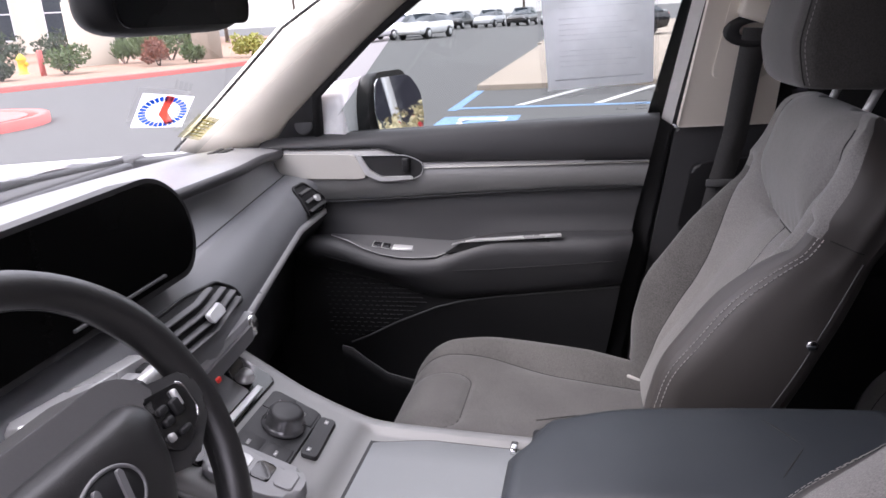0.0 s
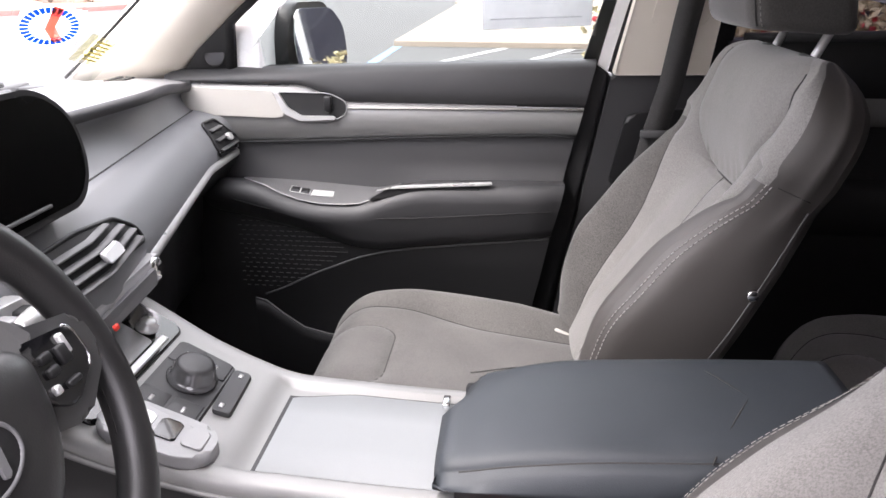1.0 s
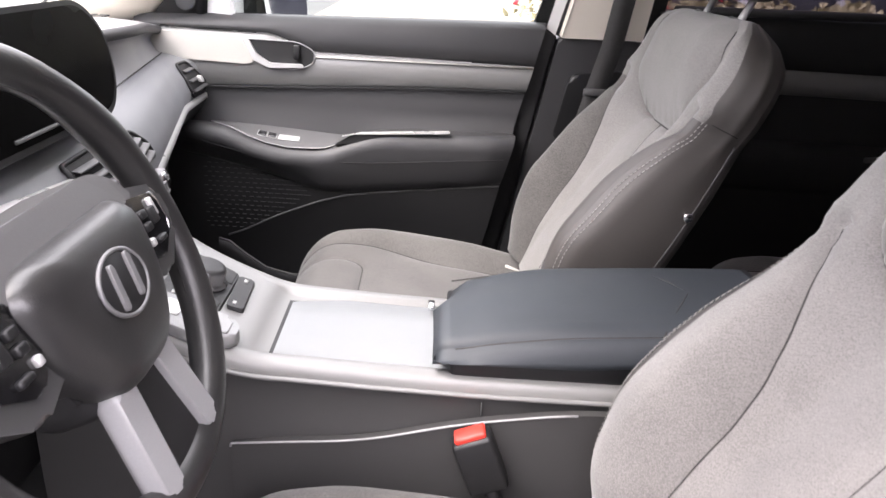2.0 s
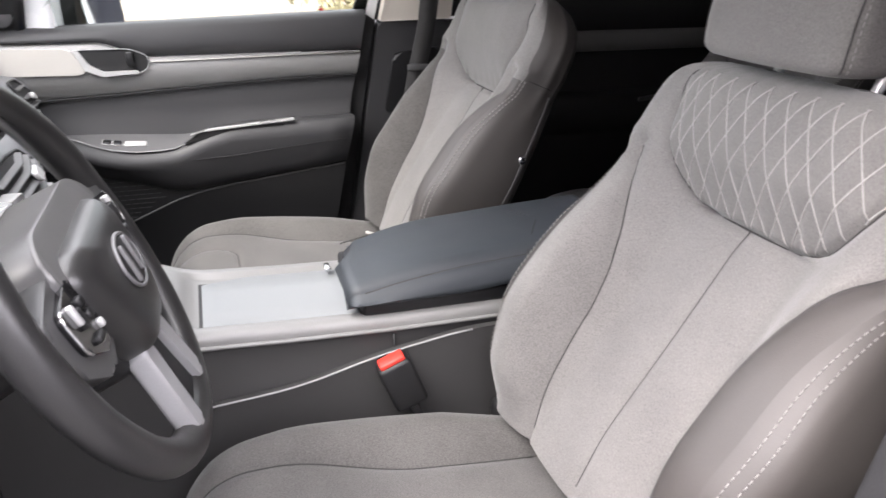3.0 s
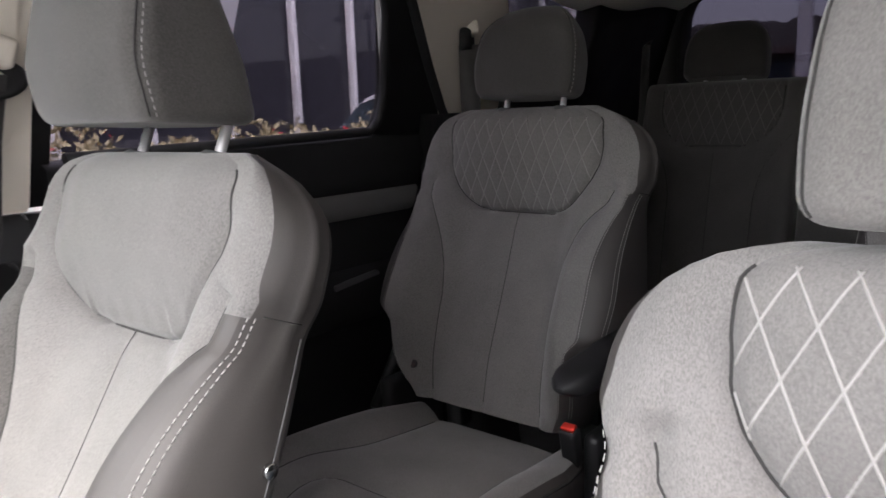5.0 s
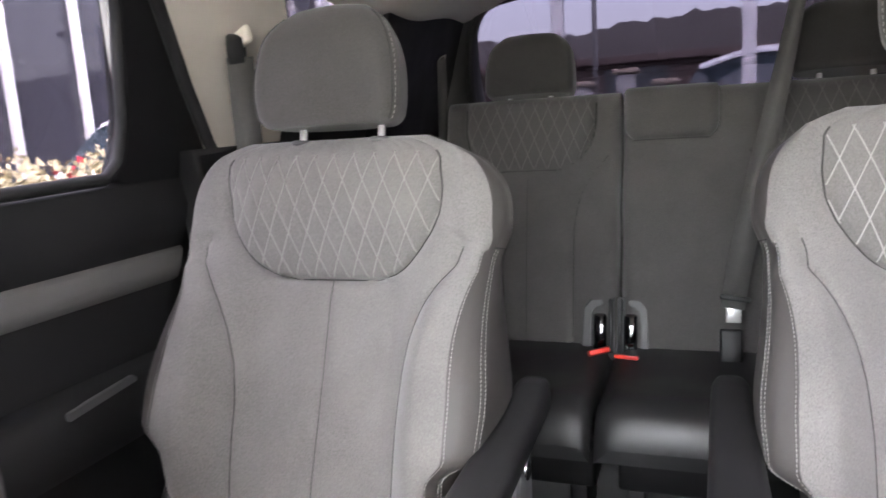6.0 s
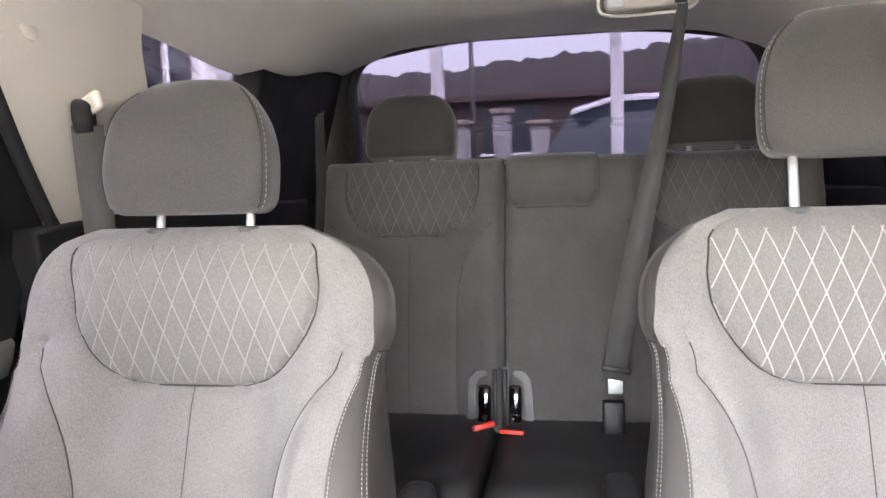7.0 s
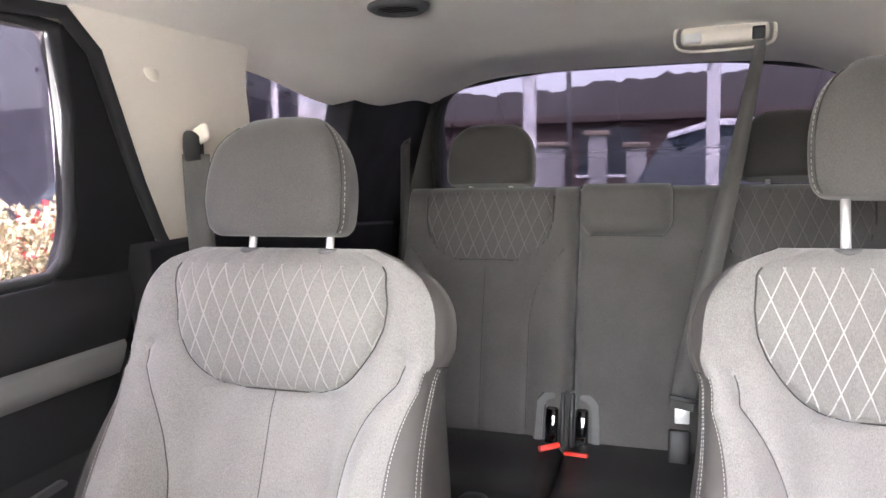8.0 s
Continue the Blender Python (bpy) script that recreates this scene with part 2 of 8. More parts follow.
GLOSS_BLACK = pbr("gloss_black", (0.006, 0.006, 0.007), 0.08, 0, 0.05, 3, 300, 0.0, rough_var=0.03, coat=0.5)
RUBBER = pbr("black_rubber", (0.012, 0.012, 0.013), 0.75, 0, 0.1, 9, 500, 0.2)
HEADLINER = cloth("headliner_knit", (0.76, 0.715, 0.64), (0.86, 0.815, 0.74), 1500, 0.95, 0.2)
PILLAR = pbr("beige_pillar_plastic", (0.78, 0.72, 0.63), 0.55, 0, 0.04, 4, 900, 0.25, 0.0005)
CARPET = cloth("dark_carpet", (0.007, 0.007, 0.008), (0.022, 0.022, 0.023), 600, 0.98, 0.6)
WEBBING = cloth("belt_webbing", (0.028, 0.027, 0.027), (0.056, 0.055, 0.054), 1300, 0.7, 0.4)
WEBBING_MID = cloth("taupe_belt_webbing", (0.060, 0.058, 0.056), (0.100, 0.097, 0.094), 1300, 0.65, 0.4)
# lighter copy of the webbing: front light on the centre belt, as colour
WEBBING_LIT = cloth("lit_belt_webbing", (0.066, 0.064, 0.062), (0.112, 0.109, 0.105), 1300, 0.6, 0.4)
RED = pbr("red_plastic", (0.75, 0.045, 0.03), 0.4, 0, 0.05, 20, 500, 0.05)
DIAL_GREY = pbr("dark_satin_dial", (0.16, 0.16, 0.165), 0.22, 0.6, 0.05, 5, 500, 0.03)
CONSOLE_TOP = pbr("pale_grey_console", (0.245, 0.243, 0.240), 0.42, 0.25, 0.05, 4, 900, 0.12, 0.0004)
CONSOLE_SIDE = pbr("dark_console_side", (0.050, 0.049, 0.049), 0.48, 0, 0.07, 4, 1100, 0.25, 0.0005)
TRAY = pbr("silver_grey_tray_lid", (0.225, 0.236, 0.242), 0.50, 0.0, 0.05, 4, 900, 0.14, 0.0004, spec=0.45)
ARMREST = pbr("slate_leatherette", (0.028, 0.033, 0.039), 0.5, 0, 0.08, 5, 650, 0.3, 0.0006)
WHITE_PAINT = pbr("white_car_paint", (0.80, 0.80, 0.80), 0.25, 0, 0.03, 3, 200, 0.0, coat=0.6)
GLASS = pane_material("clear_glass", (0.67, 0.70, 0.685))
TINT = pane_material("privacy_glass", (0.100, 0.096, 0.113))
TINT_QUARTER = pane_material("privacy_quarter_glass", (0.135, 0.130, 0.148))
TINT_SIDE = pane_material("privacy_side_glass", (0.235, 0.228, 0.25))
SCREEN = pbr("dark_screen_glass", (0.002, 0.002, 0.002), 0.25, 0, 0.05, 3, 300, 0.0, spec=0.04)
DOOR_DARK = pbr("dark_door_panel", (0.016, 0.016, 0.017), 0.5, 0, 0.1, 4, 1100, 0.3, 0.0005)
DASH_TOP = pbr("grey_dash_skin", (0.18, 0.18, 0.186), 0.38, 0, 0.07, 4, 1100, 0.25, 0.0005)
DASH_PAD = pbr("mid_grey_dash_pad", (0.168, 0.172, 0.181), 0.42, 0, 0.07, 4, 1100, 0.2, 0.0005)
BAND_REAR = pbr("grey_rear_door_band", (0.15, 0.147, 0.143), 0.42, 0.1, 0.06, 4, 900, 0.12, 0.0004)
BAND = pbr("warm_grey_door_band", (0.205, 0.204, 0.202), 0.40, 0.2, 0.06, 4, 900, 0.12, 0.0004)
MIRROR = pbr("mirror_silver", (0.85, 0.86, 0.87), 0.02, 1.0, 0.0, 3, 100, 0.0, rough_var=0.0)
def thin_paper(name, base):
    """Paper that lets some daylight through."""
    m, nt, p = nodes_of(name)
    N, L = nt.nodes, nt.links
    p.inputs["Base Color"].default_value, p.inputs["Roughness"].default_value = (*base, 1), 0.8
    tl = N.new("ShaderNodeBsdfTranslucent")
    tc = N.new("ShaderNodeTexCoord")
    no = N.new("ShaderNodeTexNoise")
    no.inputs["Scale"].default_value = 30
    L.new(tc.outputs["Object"], no.inputs["Vector"])
    mr_ = N.new("ShaderNodeMapRange")
    mr_.inputs["To Min"].default_value, mr_.inputs["To Max"].default_value = 0.85, 1.0
    L.new(no.outputs["Fac"], mr_.inputs["Value"])
    vm = N.new("ShaderNodeVectorMath")
    vm.operation = "SCALE"
    vm.inputs[0].default_value = base
    L.new(mr_.outputs[0], vm.inputs["Scale"])
    L.new(vm.outputs[0], tl.inputs["Color"])
    mx = N.new("ShaderNodeMixShader")
    mx.inputs["Fac"].default_value = 0.95
    L.new(p.outputs[0], mx.inputs[1])
    L.new(tl.outputs[0], mx.inputs[2])
    L.new(mx.outputs[0], N["Material Output"].inputs["Surface"])
    return m


THIN_PAPER = thin_paper("backlit_paper", (0.95, 0.95, 0.96))
PRINT_PALE = thin_paper("pale_print", (0.87, 0.87, 0.885))
PAPER = pbr("white_paper", (0.82, 0.82, 0.82), 0.8, 0, 0.03, 12, 300, 0.03)
PRINT = thin_paper("grey_print", (0.45, 0.45, 0.48))
# ---- the car's shell: floor, roof, pillars, doors, glass ----
def wall_x(z):
    """The leaning side of the cabin above the belt line."""
    return 0.81 - 0.30 * (max(z, 1.1) - 1.1)


def side_map(side, inset=0.0):
    """Places (y, z, depth) on a side of the cabin; depth goes outwards."""
    def put(y, z, d):
        return Vector((side * (wall_x(z) - inset + d), y, z))
    return put


floor = thing("floor", "dark carpeted car floor", "floor", kind="structure")
part("carpet", rbox(-0.80, 0.80, -2.55, 1.30, 0.22, 0.30, 0.01), CARPET, floor)
part("tunnel", rbox(-0.11, 0.11, -0.55, 1.25, 0.29, 0.42, 0.03, 3), CARPET, floor)
for s in (-1, 1):
    part("sill_plate", rbox(s * 0.80 - 0.06, s * 0.80 + 0.06, -1.05, 0.95, 0.24, 0.36, 0.015, 3), BLACK, floor)
rug = thing("floor_mat", "black carpet floor mat in the driver footwell", "floor mat", at=pose(-0.42, 0.62, 0.30))
part("mat", rbox(-0.24, 0.24, -0.30, 0.28, 0.0, 0.012, 0.005), CARPET, rug)

# headliner
def roof_z(x, y):
    crown = soft_table(y, [(0.30, 1.555), (0.10, 1.60), (-0.4, 1.645), (-1.2, 1.665), (-1.7, 1.655), (-1.95, 1.625), (-2.15, 1.645), (-2.45, 1.648)], 0.12)
    edge = soft_table(y, [(0.30, 1.49), (-0.4, 1.525), (-1.0, 1.545), (-1.4, 1.555), (-1.8, 1.535), (-2.45, 1.565)], 0.12)
    a = min(1.0, abs(x) / 0.70)
    dip = 0.052 * math.exp(-(((abs(x) - 0.62) / 0.10) ** 2)) * smooth01((-1.35 - y) / 0.45) * (1 - 0.6 * smooth01((-1.95 - y) / 0.4))
    return crown + (edge - crown) * (0.25 * a ** 2 + 0.75 * a ** 5) - dip


ceiling = thing("ceiling", "beige knit headliner curving down at its edges", "ceiling", kind="structure")
hl = sheet([[Vector((0.70 * (i / 56 - 1), y, roof_z(0.70 * (i / 56 - 1), y))) for i in range(113)] for y in [lerp(0.32, -2.47, k / 160) for k in range(161)]])
part("headliner", hl, HEADLINER, ceiling)
outer = sheet([[Vector((0.76 * (i / 12 - 1), y, roof_z(0.70 * (i / 12 - 1), y) + 0.05)) for i in range(25)] for y in [lerp(0.40, -2.60, k / 30) for k in range(31)]])
part("roof_skin", outer, WHITE_PAINT, ceiling)
vent = thing("ceiling_vent", "round beige air vent in the headliner", "vent", at=pose(0.362, -1.41, roof_z(0.362, -1.41)))
part("ring", disc((0, 0, -0.004), (0, 0, -1), 0.055, 0.012, profile=[(-0.004, 0.038), (0.006, 0.040), (0.010, 0.048), (0.004, 0.058), (-0.004, 0.060)]), PLASTIC_MID, vent)
for k in range(-2, 3):
    part("louvre", rbox(-0.036, 0.036, k * 0.014 - 0.004, k * 0.014 + 0.004, -0.008, 0.0, 0.001), BLACK, vent)


def belt(pts, width, n_vec, parent, mat_=None, name="webbing"):
    """A strap along points, with thickness."""
    pts = [Vector(p) for p in pts]
    rows = []
    for i, p in enumerate(pts):
        t = (pts[min(i + 1, len(pts) - 1)] - pts[max(i - 1, 0)]).normalized()
        nv = Vector(n_vec)
        w = t.cross(nv).normalized()
        nn = w.cross(t).normalized()
        wd = (width[i] if isinstance(width, (list, tuple)) else width) / 2
        rows.append([p + w * wd + nn * 0.0008, p - w * wd + nn * 0.0008, p - w * wd - nn * 0.0008, p + w * wd - nn * 0.0008])
    return part(name, sheet(rows, close_u=True, cap=True), mat_ or WEBBING, parent)


# ---- side walls ----
SIDES = (1, -1)
for s in SIDES:
    tag = "right" if s > 0 else "left"
    put = side_map(s)
    # B pillar
    bp = thing("trim_b_pillar_" + tag, "beige upper pillar trim above dark lower trim", "pillar trim", kind="structure")
    poly = round_poly([(-0.052, 1.094), (-0.099, 1.395), (-0.125, 1.54), (-0.262, 1.54), (-0.246, 1.40), (-0.237, 1.098)], [0.006, 0.05, 0.01, 0.01, 0.05, 0.006])
    part("upper_trim", slab(poly, side_map(s, 0.035), 0.10, 0.012), PILLAR, bp)
    panel = round_poly([(-0.108, 1.195), (-0.135, 1.375), (-0.145, 1.43), (-0.226, 1.43), (-0.216, 1.195)], 0.018)
    part("height_slider_panel", slab(panel, side_map(s, 0.0385), 0.006, 0.002), PILLAR, bp)
    low = round_poly([(-0.050, 1.092), (-0.012, 0.86), (0.035, 0.56), (0.04, 0.34), (-0.32, 0.34), (-0.27, 0.70), (-0.240, 1.094)], 0.01)
    part("lower_trim", slab(low, lambda y, z, d, s=s: Vector((s * (0.790 + d), y, z)), 0.09, 0.012), PLASTIC, bp)
    rec = round_poly([(-0.085, 1.015), (-0.060, 0.86), (-0.22, 0.86), (-0.215, 1.03)], 0.02)
    part("retractor_cover", slab(rec, lambda y, z, d, s=s: Vector((s * (0.775 + 0.05 * (1.03 - z) + d), y, z)), 0.03, 0.008), BLACK, bp)
    # body strip and seals between door and pillar
    part("seal", slab([(0.006, 1.118), (-0.048, 1.346), (-0.10, 1.53), (-0.118, 1.53), (-0.066, 1.346), (-0.020, 1.10)], side_map(s, -0.012), 0.02), RUBBER, bp)
    part("painted_post", slab([(-0.020, 1.100), (-0.066, 1.346), (-0.108, 1.53), (-0.130, 1.53), (-0.090, 1.346), (-0.043, 1.094)], side_map(s, 0.001), 0.02), WHITE_PAINT, bp)
    part("pillar_core", rbox(s * 0.845 - 0.012, s * 0.845 + 0.012, -0.32, 0.14 if s > 0 else -0.04, 0.28, 1.09, 0.004), BLACK, bp)
    part("seal", slab([(-0.043, 1.098), (-0.090, 1.346), (-0.124, 1.53), (-0.136, 1.53), (-0.101, 1.39), (-0.056, 1.094)], side_map(s, 0.002), 0.03), RUBBER, bp)
    part("seal", slab([(-0.014, 1.115), (0.004, 1.02), (0.042, 0.85), (0.092, 0.55), (0.10, 0.36), (0.06, 0.36), (0.052, 0.55), (0.0, 0.85), (-0.045, 1.095)], lambda y, z, d, s=s: Vector((s * (0.796 + d), y, z)), 0.05, 0.006), RUBBER, bp)
    # C pillar with the second belt
    cp = thing("trim_c_pillar_" + tag, "beige pillar trim tapering to a point", "pillar trim", kind="structure")
    poly = round_poly([(-1.196, 1.222), (-1.110, 1.33), (-0.965, 1.527), (-0.905, 1.575), (-1.335, 1.580), (-1.345, 1.52), (-1.395, 1.44), (-1.43, 1.30), (-1.43, 1.222)], [0.004, 0.1, 0.03, 0.01, 0.01, 0.03, 0.03, 0.03, 0.01])
    part("upper_trim", slab(poly, side_map(s, 0.025), 0.09, 0.014), PILLAR, cp)
    cap_c = side_map(s, 0.026)(-1.083, 1.505, 0)
    part("screw_cap", disc(cap_c, (-s, 0, 0.3), 0.016, 0.003), PILLAR, cp)
    part("lower_trim", slab([(-1.13, 1.222), (-1.18, 0.9), (-1.22, 0.4), (-2.3, 0.4), (-2.3, 1.18), (-1.43, 1.226)], lambda y, z, d, s=s: Vector((s * (0.735 + d), y, z)), 0.06, 0.01), BLACK, cp)
    part("door_seal", tube([side_map(s, 0.022)(y, z, 0) for y, z in ((-1.220, 1.20), (-1.184, 1.235), (-1.106, 1.33), (-0.966, 1.520), (-0.900, 1.562), (-0.80, 1.555), (-0.3, 1.545))], 0.011, 8), RUBBER, cp)
    # rear quarter: dark trim, window, D pillar
    dp = thing("trim_d_pillar_" + tag, "black rear quarter trim", "pillar trim", kind="structure")
    quarter = round_poly([(-1.40, 1.43), (-1.345, 1.60), (-1.71, 1.60), (-1.735, 1.47), (-1.76, 1.40), (-1.44, 1.35)], 0.012)
    part("quarter_sill", slab([(-1.42, 1.36), (-1.86, 1.40), (-1.86, 1.15), (-1.42, 1.15)], side_map(s, 0.03), 0.06, 0.006), BLACK, dp)
    part("d_pillar", slab([(-1.800, 1.580), (-2.10, 1.592), (-2.50, 1.605), (-2.50, 1.10), (-1.84, 1.10)], lambda y, z, d, s=s: Vector((s * (wall_x(z) - 0.050 + 0.035 * (-1.735 - y) / 0.7 + d), y, z)), 0.08, 0.01), RUBBER, dp)
    pn = part("quarter_glass", slab([(-1.33, 1.62), (-1.86, 1.62), (-1.90, 1.36), (-1.40, 1.33)], side_map(s, -0.03), 0.004), TINT_QUARTER, dp)
    # lower rear side wall
    part("side_wall", slab([(-0.98, 1.17), (-1.14, 1.21), (-1.42, 1.34), (-2.5, 1.34), (-2.5, 0.25), (-0.98, 0.25)], lambda y, z, d, s=s: Vector((s * (wall_x(z) + 0.03 + d), y, z)), 0.03), BLACK, dp)

    # belts
    b1 = thing("seat_belt", "dark grey front seat belt on the door pillar", "seat belt", "seat belts")
    slot = side_map(s, 0.040)(-0.176, 1.285, 0)
    part("guide", moved(join(disc((0, 0, 0), (1, 0, 0), 0.034, 0.012, profile=[(0, 0.02), (0, 0.040), (0.010, 0.042), (0.014, 0.034), (0.010, 0.020)])), Matrix.Translation(slot) @ Matrix.Diagonal((-s, 1.35, 0.72, 1))), BLACK, b1)
    part("guide_cap", moved(rbox(-0.018, 0.018, -0.034, 0.034, -0.02, 0.022, 0.010, 3), Matrix.Translation(side_map(s, 0.055)(-0.178, 1.322, 0)) @ pose(0, 0, 0, 18 if s > 0 else 18, 0, 0)), PILLAR, b1)
    belt([side_map(s, 0.058)(-0.178, 1.290, 0), Vector((s * 0.728, -0.172, 1.20)), Vector((s * 0.732, -0.158, 1.08)), Vector((s * 0.735, -0.137, 0.985)), Vector((s * 0.735, -0.12, 0.90)), Vector((s * 0.74, -0.08, 0.5))], 0.047, (s, 0, 0.0), b1)
    part("tongue", moved(rbox(-0.004, 0.004, -0.027, 0.027, -0.008, 0.008, 0.003), pose(s * 0.728, -0.135, 0.986, 0, 0, 0)), PLASTIC_MID, b1)
    b2 = thing("seat_belt", "dark grey second row belt on the beige pillar", "seat belt", "seat belts")
    c2 = side_map(s, 0.036)(-1.200, 1.385, 0)
    turn2 = Matrix.Translation(c2 + Vector((-s * 0.004, 0.0, 0.004))) @ Matrix.Rotation(radians(-s * 60), 4, "Z")
    part("guide_recess", moved(disc((0, 0.0, 0), (0, 1, 0), 0.036, 0.012, profile=[(-0.020, 0), (-0.020, 0.036), (0.004, 0.037), (0.008, 0.033), (0.004, 0.027), (-0.004, 0.022), (-0.004, 0)]), turn2 @ Matrix.Diagonal((1.0, 1, 0.82, 1))), RUBBER, b2, "black belt outlet")
    part("guide_fold", moved(rbox(-0.020, 0.026, -0.008, 0.006, -0.004, 0.026, 0.006, 3), Matrix.Translation(c2 + Vector((-s * 0.036, 0.008, 0.016))) @ Matrix.Rotation(radians(-s * 24), 4, "Z") @ Matrix.Rotation(radians(s * 16), 4, "Y")), PILLAR, b2, "beige outlet cover")
    belt([c2 + Vector((-s * 0.026, 0.014, -0.008)), c2 + Vector((-s * 0.022, 0.008, -0.10)), c2 + Vector((-s * 0.016, -0.006, -0.22)), c2 + Vector((-s * 0.008, -0.04, -0.6))], 0.047, (-s * 0.45, 1, 0), b2, WEBBING_MID)
    b3 = thing("seat_belt", "dark third row belt strap beside the bench", "seat belt", "seat belts")
    belt([(s * 0.60, -2.08, 1.43), (s * 0.585, -2.02, 1.41), (s * 0.580, -1.99, 1.2), (s * 0.585, -1.90, 0.8), (s * 0.60, -1.80, 0.6)], [0.020, 0.026, 0.030, 0.034, 0.034], (0, 1, 0.2), b3)


# ---- doors ----
def y_rear(z):
    return table(z, [(0.36, 0.10), (0.55, 0.092), (0.77, 0.055), (0.85, 0.040), (1.02, 0.003), (1.118, -0.018)])


def door_front():
    d = thing("front_door", "closed front passenger door, charcoal panels and silver trim", "car door", "doors")
    ys = [k / 40 for k in range(41)]

    def pt(v, z, x):
        a = y_rear(z)
        return Vector((x, lerp(a, 0.90, v), z))

    def band(name, prof, mat_, label=""):
        """prof(v) gives (z, x) pairs from top to bottom."""
        rows = [[pt(v, z, x) for z, x in prof(v)] for v in ys]
        return part(name, sheet(rows), mat_, d, label)

    def zs(v):
        return lerp(1.118, 1.084, v)

    def z1(v):   # top of the trim band
        return lerp(1.026, 1.060, smooth01((v - 0.55) / 0.13))

    def z2(v):   # foot of the trim band
        return lerp(0.968, 0.935, smooth01(v))

    def arm_low(v):
        y = lerp(0.05, 0.90, v)
        return soft_table(y, [(0.04, 0.755), (0.345, 0.721), (0.42, 0.712), (0.48, 0.714), (0.52, 0.728), (0.625, 0.758), (0.74, 0.783), (0.9, 0.80)], 0.012)

    def arm_in(y):
        return soft_table(y, [(0.04, 0.870), (0.19, 0.869), (0.34, 0.863), (0.39, 0.850), (0.43, 0.840), (0.47, 0.842), (0.60, 0.851), (0.72, 0.855), (0.9, 0.857)], 0.015)

    def edge_z(y):
        return soft_table(y, [(0.04, 0.876), (0.19, 0.872), (0.34, 0.868), (0.40, 0.850), (0.46, 0.822), (0.56, 0.820), (0.63, 0.834), (0.69, 0.862), (0.74, 0.868), (0.9, 0.866)], 0.022)

    band("sill_pad", lambda v: [(zs(v) + 0.004, 0.830), (zs(v) + 0.004, 0.802), (zs(v), 0.788), (zs(v) - 0.012, 0.779), (lerp(zs(v), z1(v), 0.6), 0.775), (z1(v) + 0.006, 0.774), (z1(v) + 0.002, 0.780)], PLASTIC)
    band("trim_band", lambda v: [(z1(v), 0.780), (z1(v) - 0.004, 0.771), (lerp(z1(v), z2(v), 0.5), 0.770), (z2(v) + 0.006, 0.772), (z2(v), 0.780)], BAND, "warm grey satin door band")
    band("upper_panel", lambda v: [(z2(v) + 0.004, 0.792), (z2(v) - 0.003, 0.786), (z2(v) - 0.006, 0.784), (0.91, 0.784), (0.885, 0.780), (arm_in(lerp(0.04, 0.90, v)) + 0.006, 0.772), (arm_in(lerp(0.04, 0.90, v)) - 0.010, 0.768)], PLASTIC)
    def arm(v):
        k = smooth01(min(1, (1 - v) / 0.16)) * (0.85 + 0.15 * smooth01(v / 0.06))
        y = lerp(0.04, 0.90, v)
        ze = edge_z(y)
        zt = arm_in(y)
        x = lambda depth: 0.776 - (depth - 0.010) * k
        zl = arm_low(v)
        return [(zt - 0.002, x(-0.004)), (zt, x(0.012)), (lerp(zt, ze, 0.85) + 0.001, x(0.068)), (ze, x(0.078)), (ze - 0.006, x(0.088)), (ze - 0.020, x(0.096)), (ze - 0.034, x(0.097)), (lerp(ze, zl, 0.5), x(0.090)), (zl + 0.03, x(0.080)), (zl + 0.008, x(0.066)), (zl, x(0.05))]
    band("armrest", arm, PLASTIC, "charcoal padded armrest")
    band("lower_panel", lambda v: [(arm_low(v) + 0.03, 0.7345), (arm_low(v) - 0.012, 0.7345), (0.66, lerp(0.742, 0.7345, smooth01((v - 0.5) / 0.15))), (0.58, 0.760), (0.48, 0.765), (0.36, 0.770)], DOOR_DARK)
    # piping line below the armrest, sweeping down to the speaker
    part("armrest_piping", tube([Vector((0.732, y, table(y, [(0.06, 0.752), (0.20, 0.736), (0.345, 0.719), (0.42, 0.707), (0.48, 0.690), (0.58, 0.648), (0.66, 0.606), (0.70, 0.590)]))) for y in [lerp(0.06, 0.70, k / 40) for k in range(41)]], 0.0022, 6), PLASTIC_MID, d)
    part("speaker_field_line", tube([Vector((0.735, y, table(y, [(0.50, 0.720), (0.55, 0.738), (0.625, 0.757), (0.74, 0.782)]))) for y in [lerp(0.51, 0.74, k / 20) for k in range(21)]], 0.0014, 6), PLASTIC_MID, d)
    part("armrest_stitch_line", tube([Vector((0.6915 + 0.09 * smooth01((lerp(0.06, 0.76, k / 30) - 0.74) / 0.1), lerp(0.06, 0.76, k / 30), table(lerp(0.06, 0.76, k / 30), [(0.06, 0.826), (0.34, 0.802), (0.51, 0.793), (0.63, 0.803), (0.76, 0.835)]))) for k in range(31)], 0.0011, 6), RUBBER, d)
    # door pocket
    pocket = [(0.72, 0.585), (0.695, 0.579), (0.66, 0.55), (0.61, 0.515), (0.55, 0.500), (0.40, 0.495), (0.12, 0.50)]
    rows = [[Vector((0.722, y, z)), Vector((0.716, y, z - 0.004)), Vector((0.716, y, z - 0.03)), Vector((0.728, y, 0.37))] for y, z in pocket]
    part("pocket", sheet(rows), BLACK, d)
    part("pocket_rim", tube([Vector((0.719, y, z)) for y, z in pocket], 0.003, 6), PLASTIC_MID, d)
    part("band_seam", tube([pt(v, z2(v) - 0.001, 0.7745) for v in ys], 0.0022, 6), RUBBER, d)
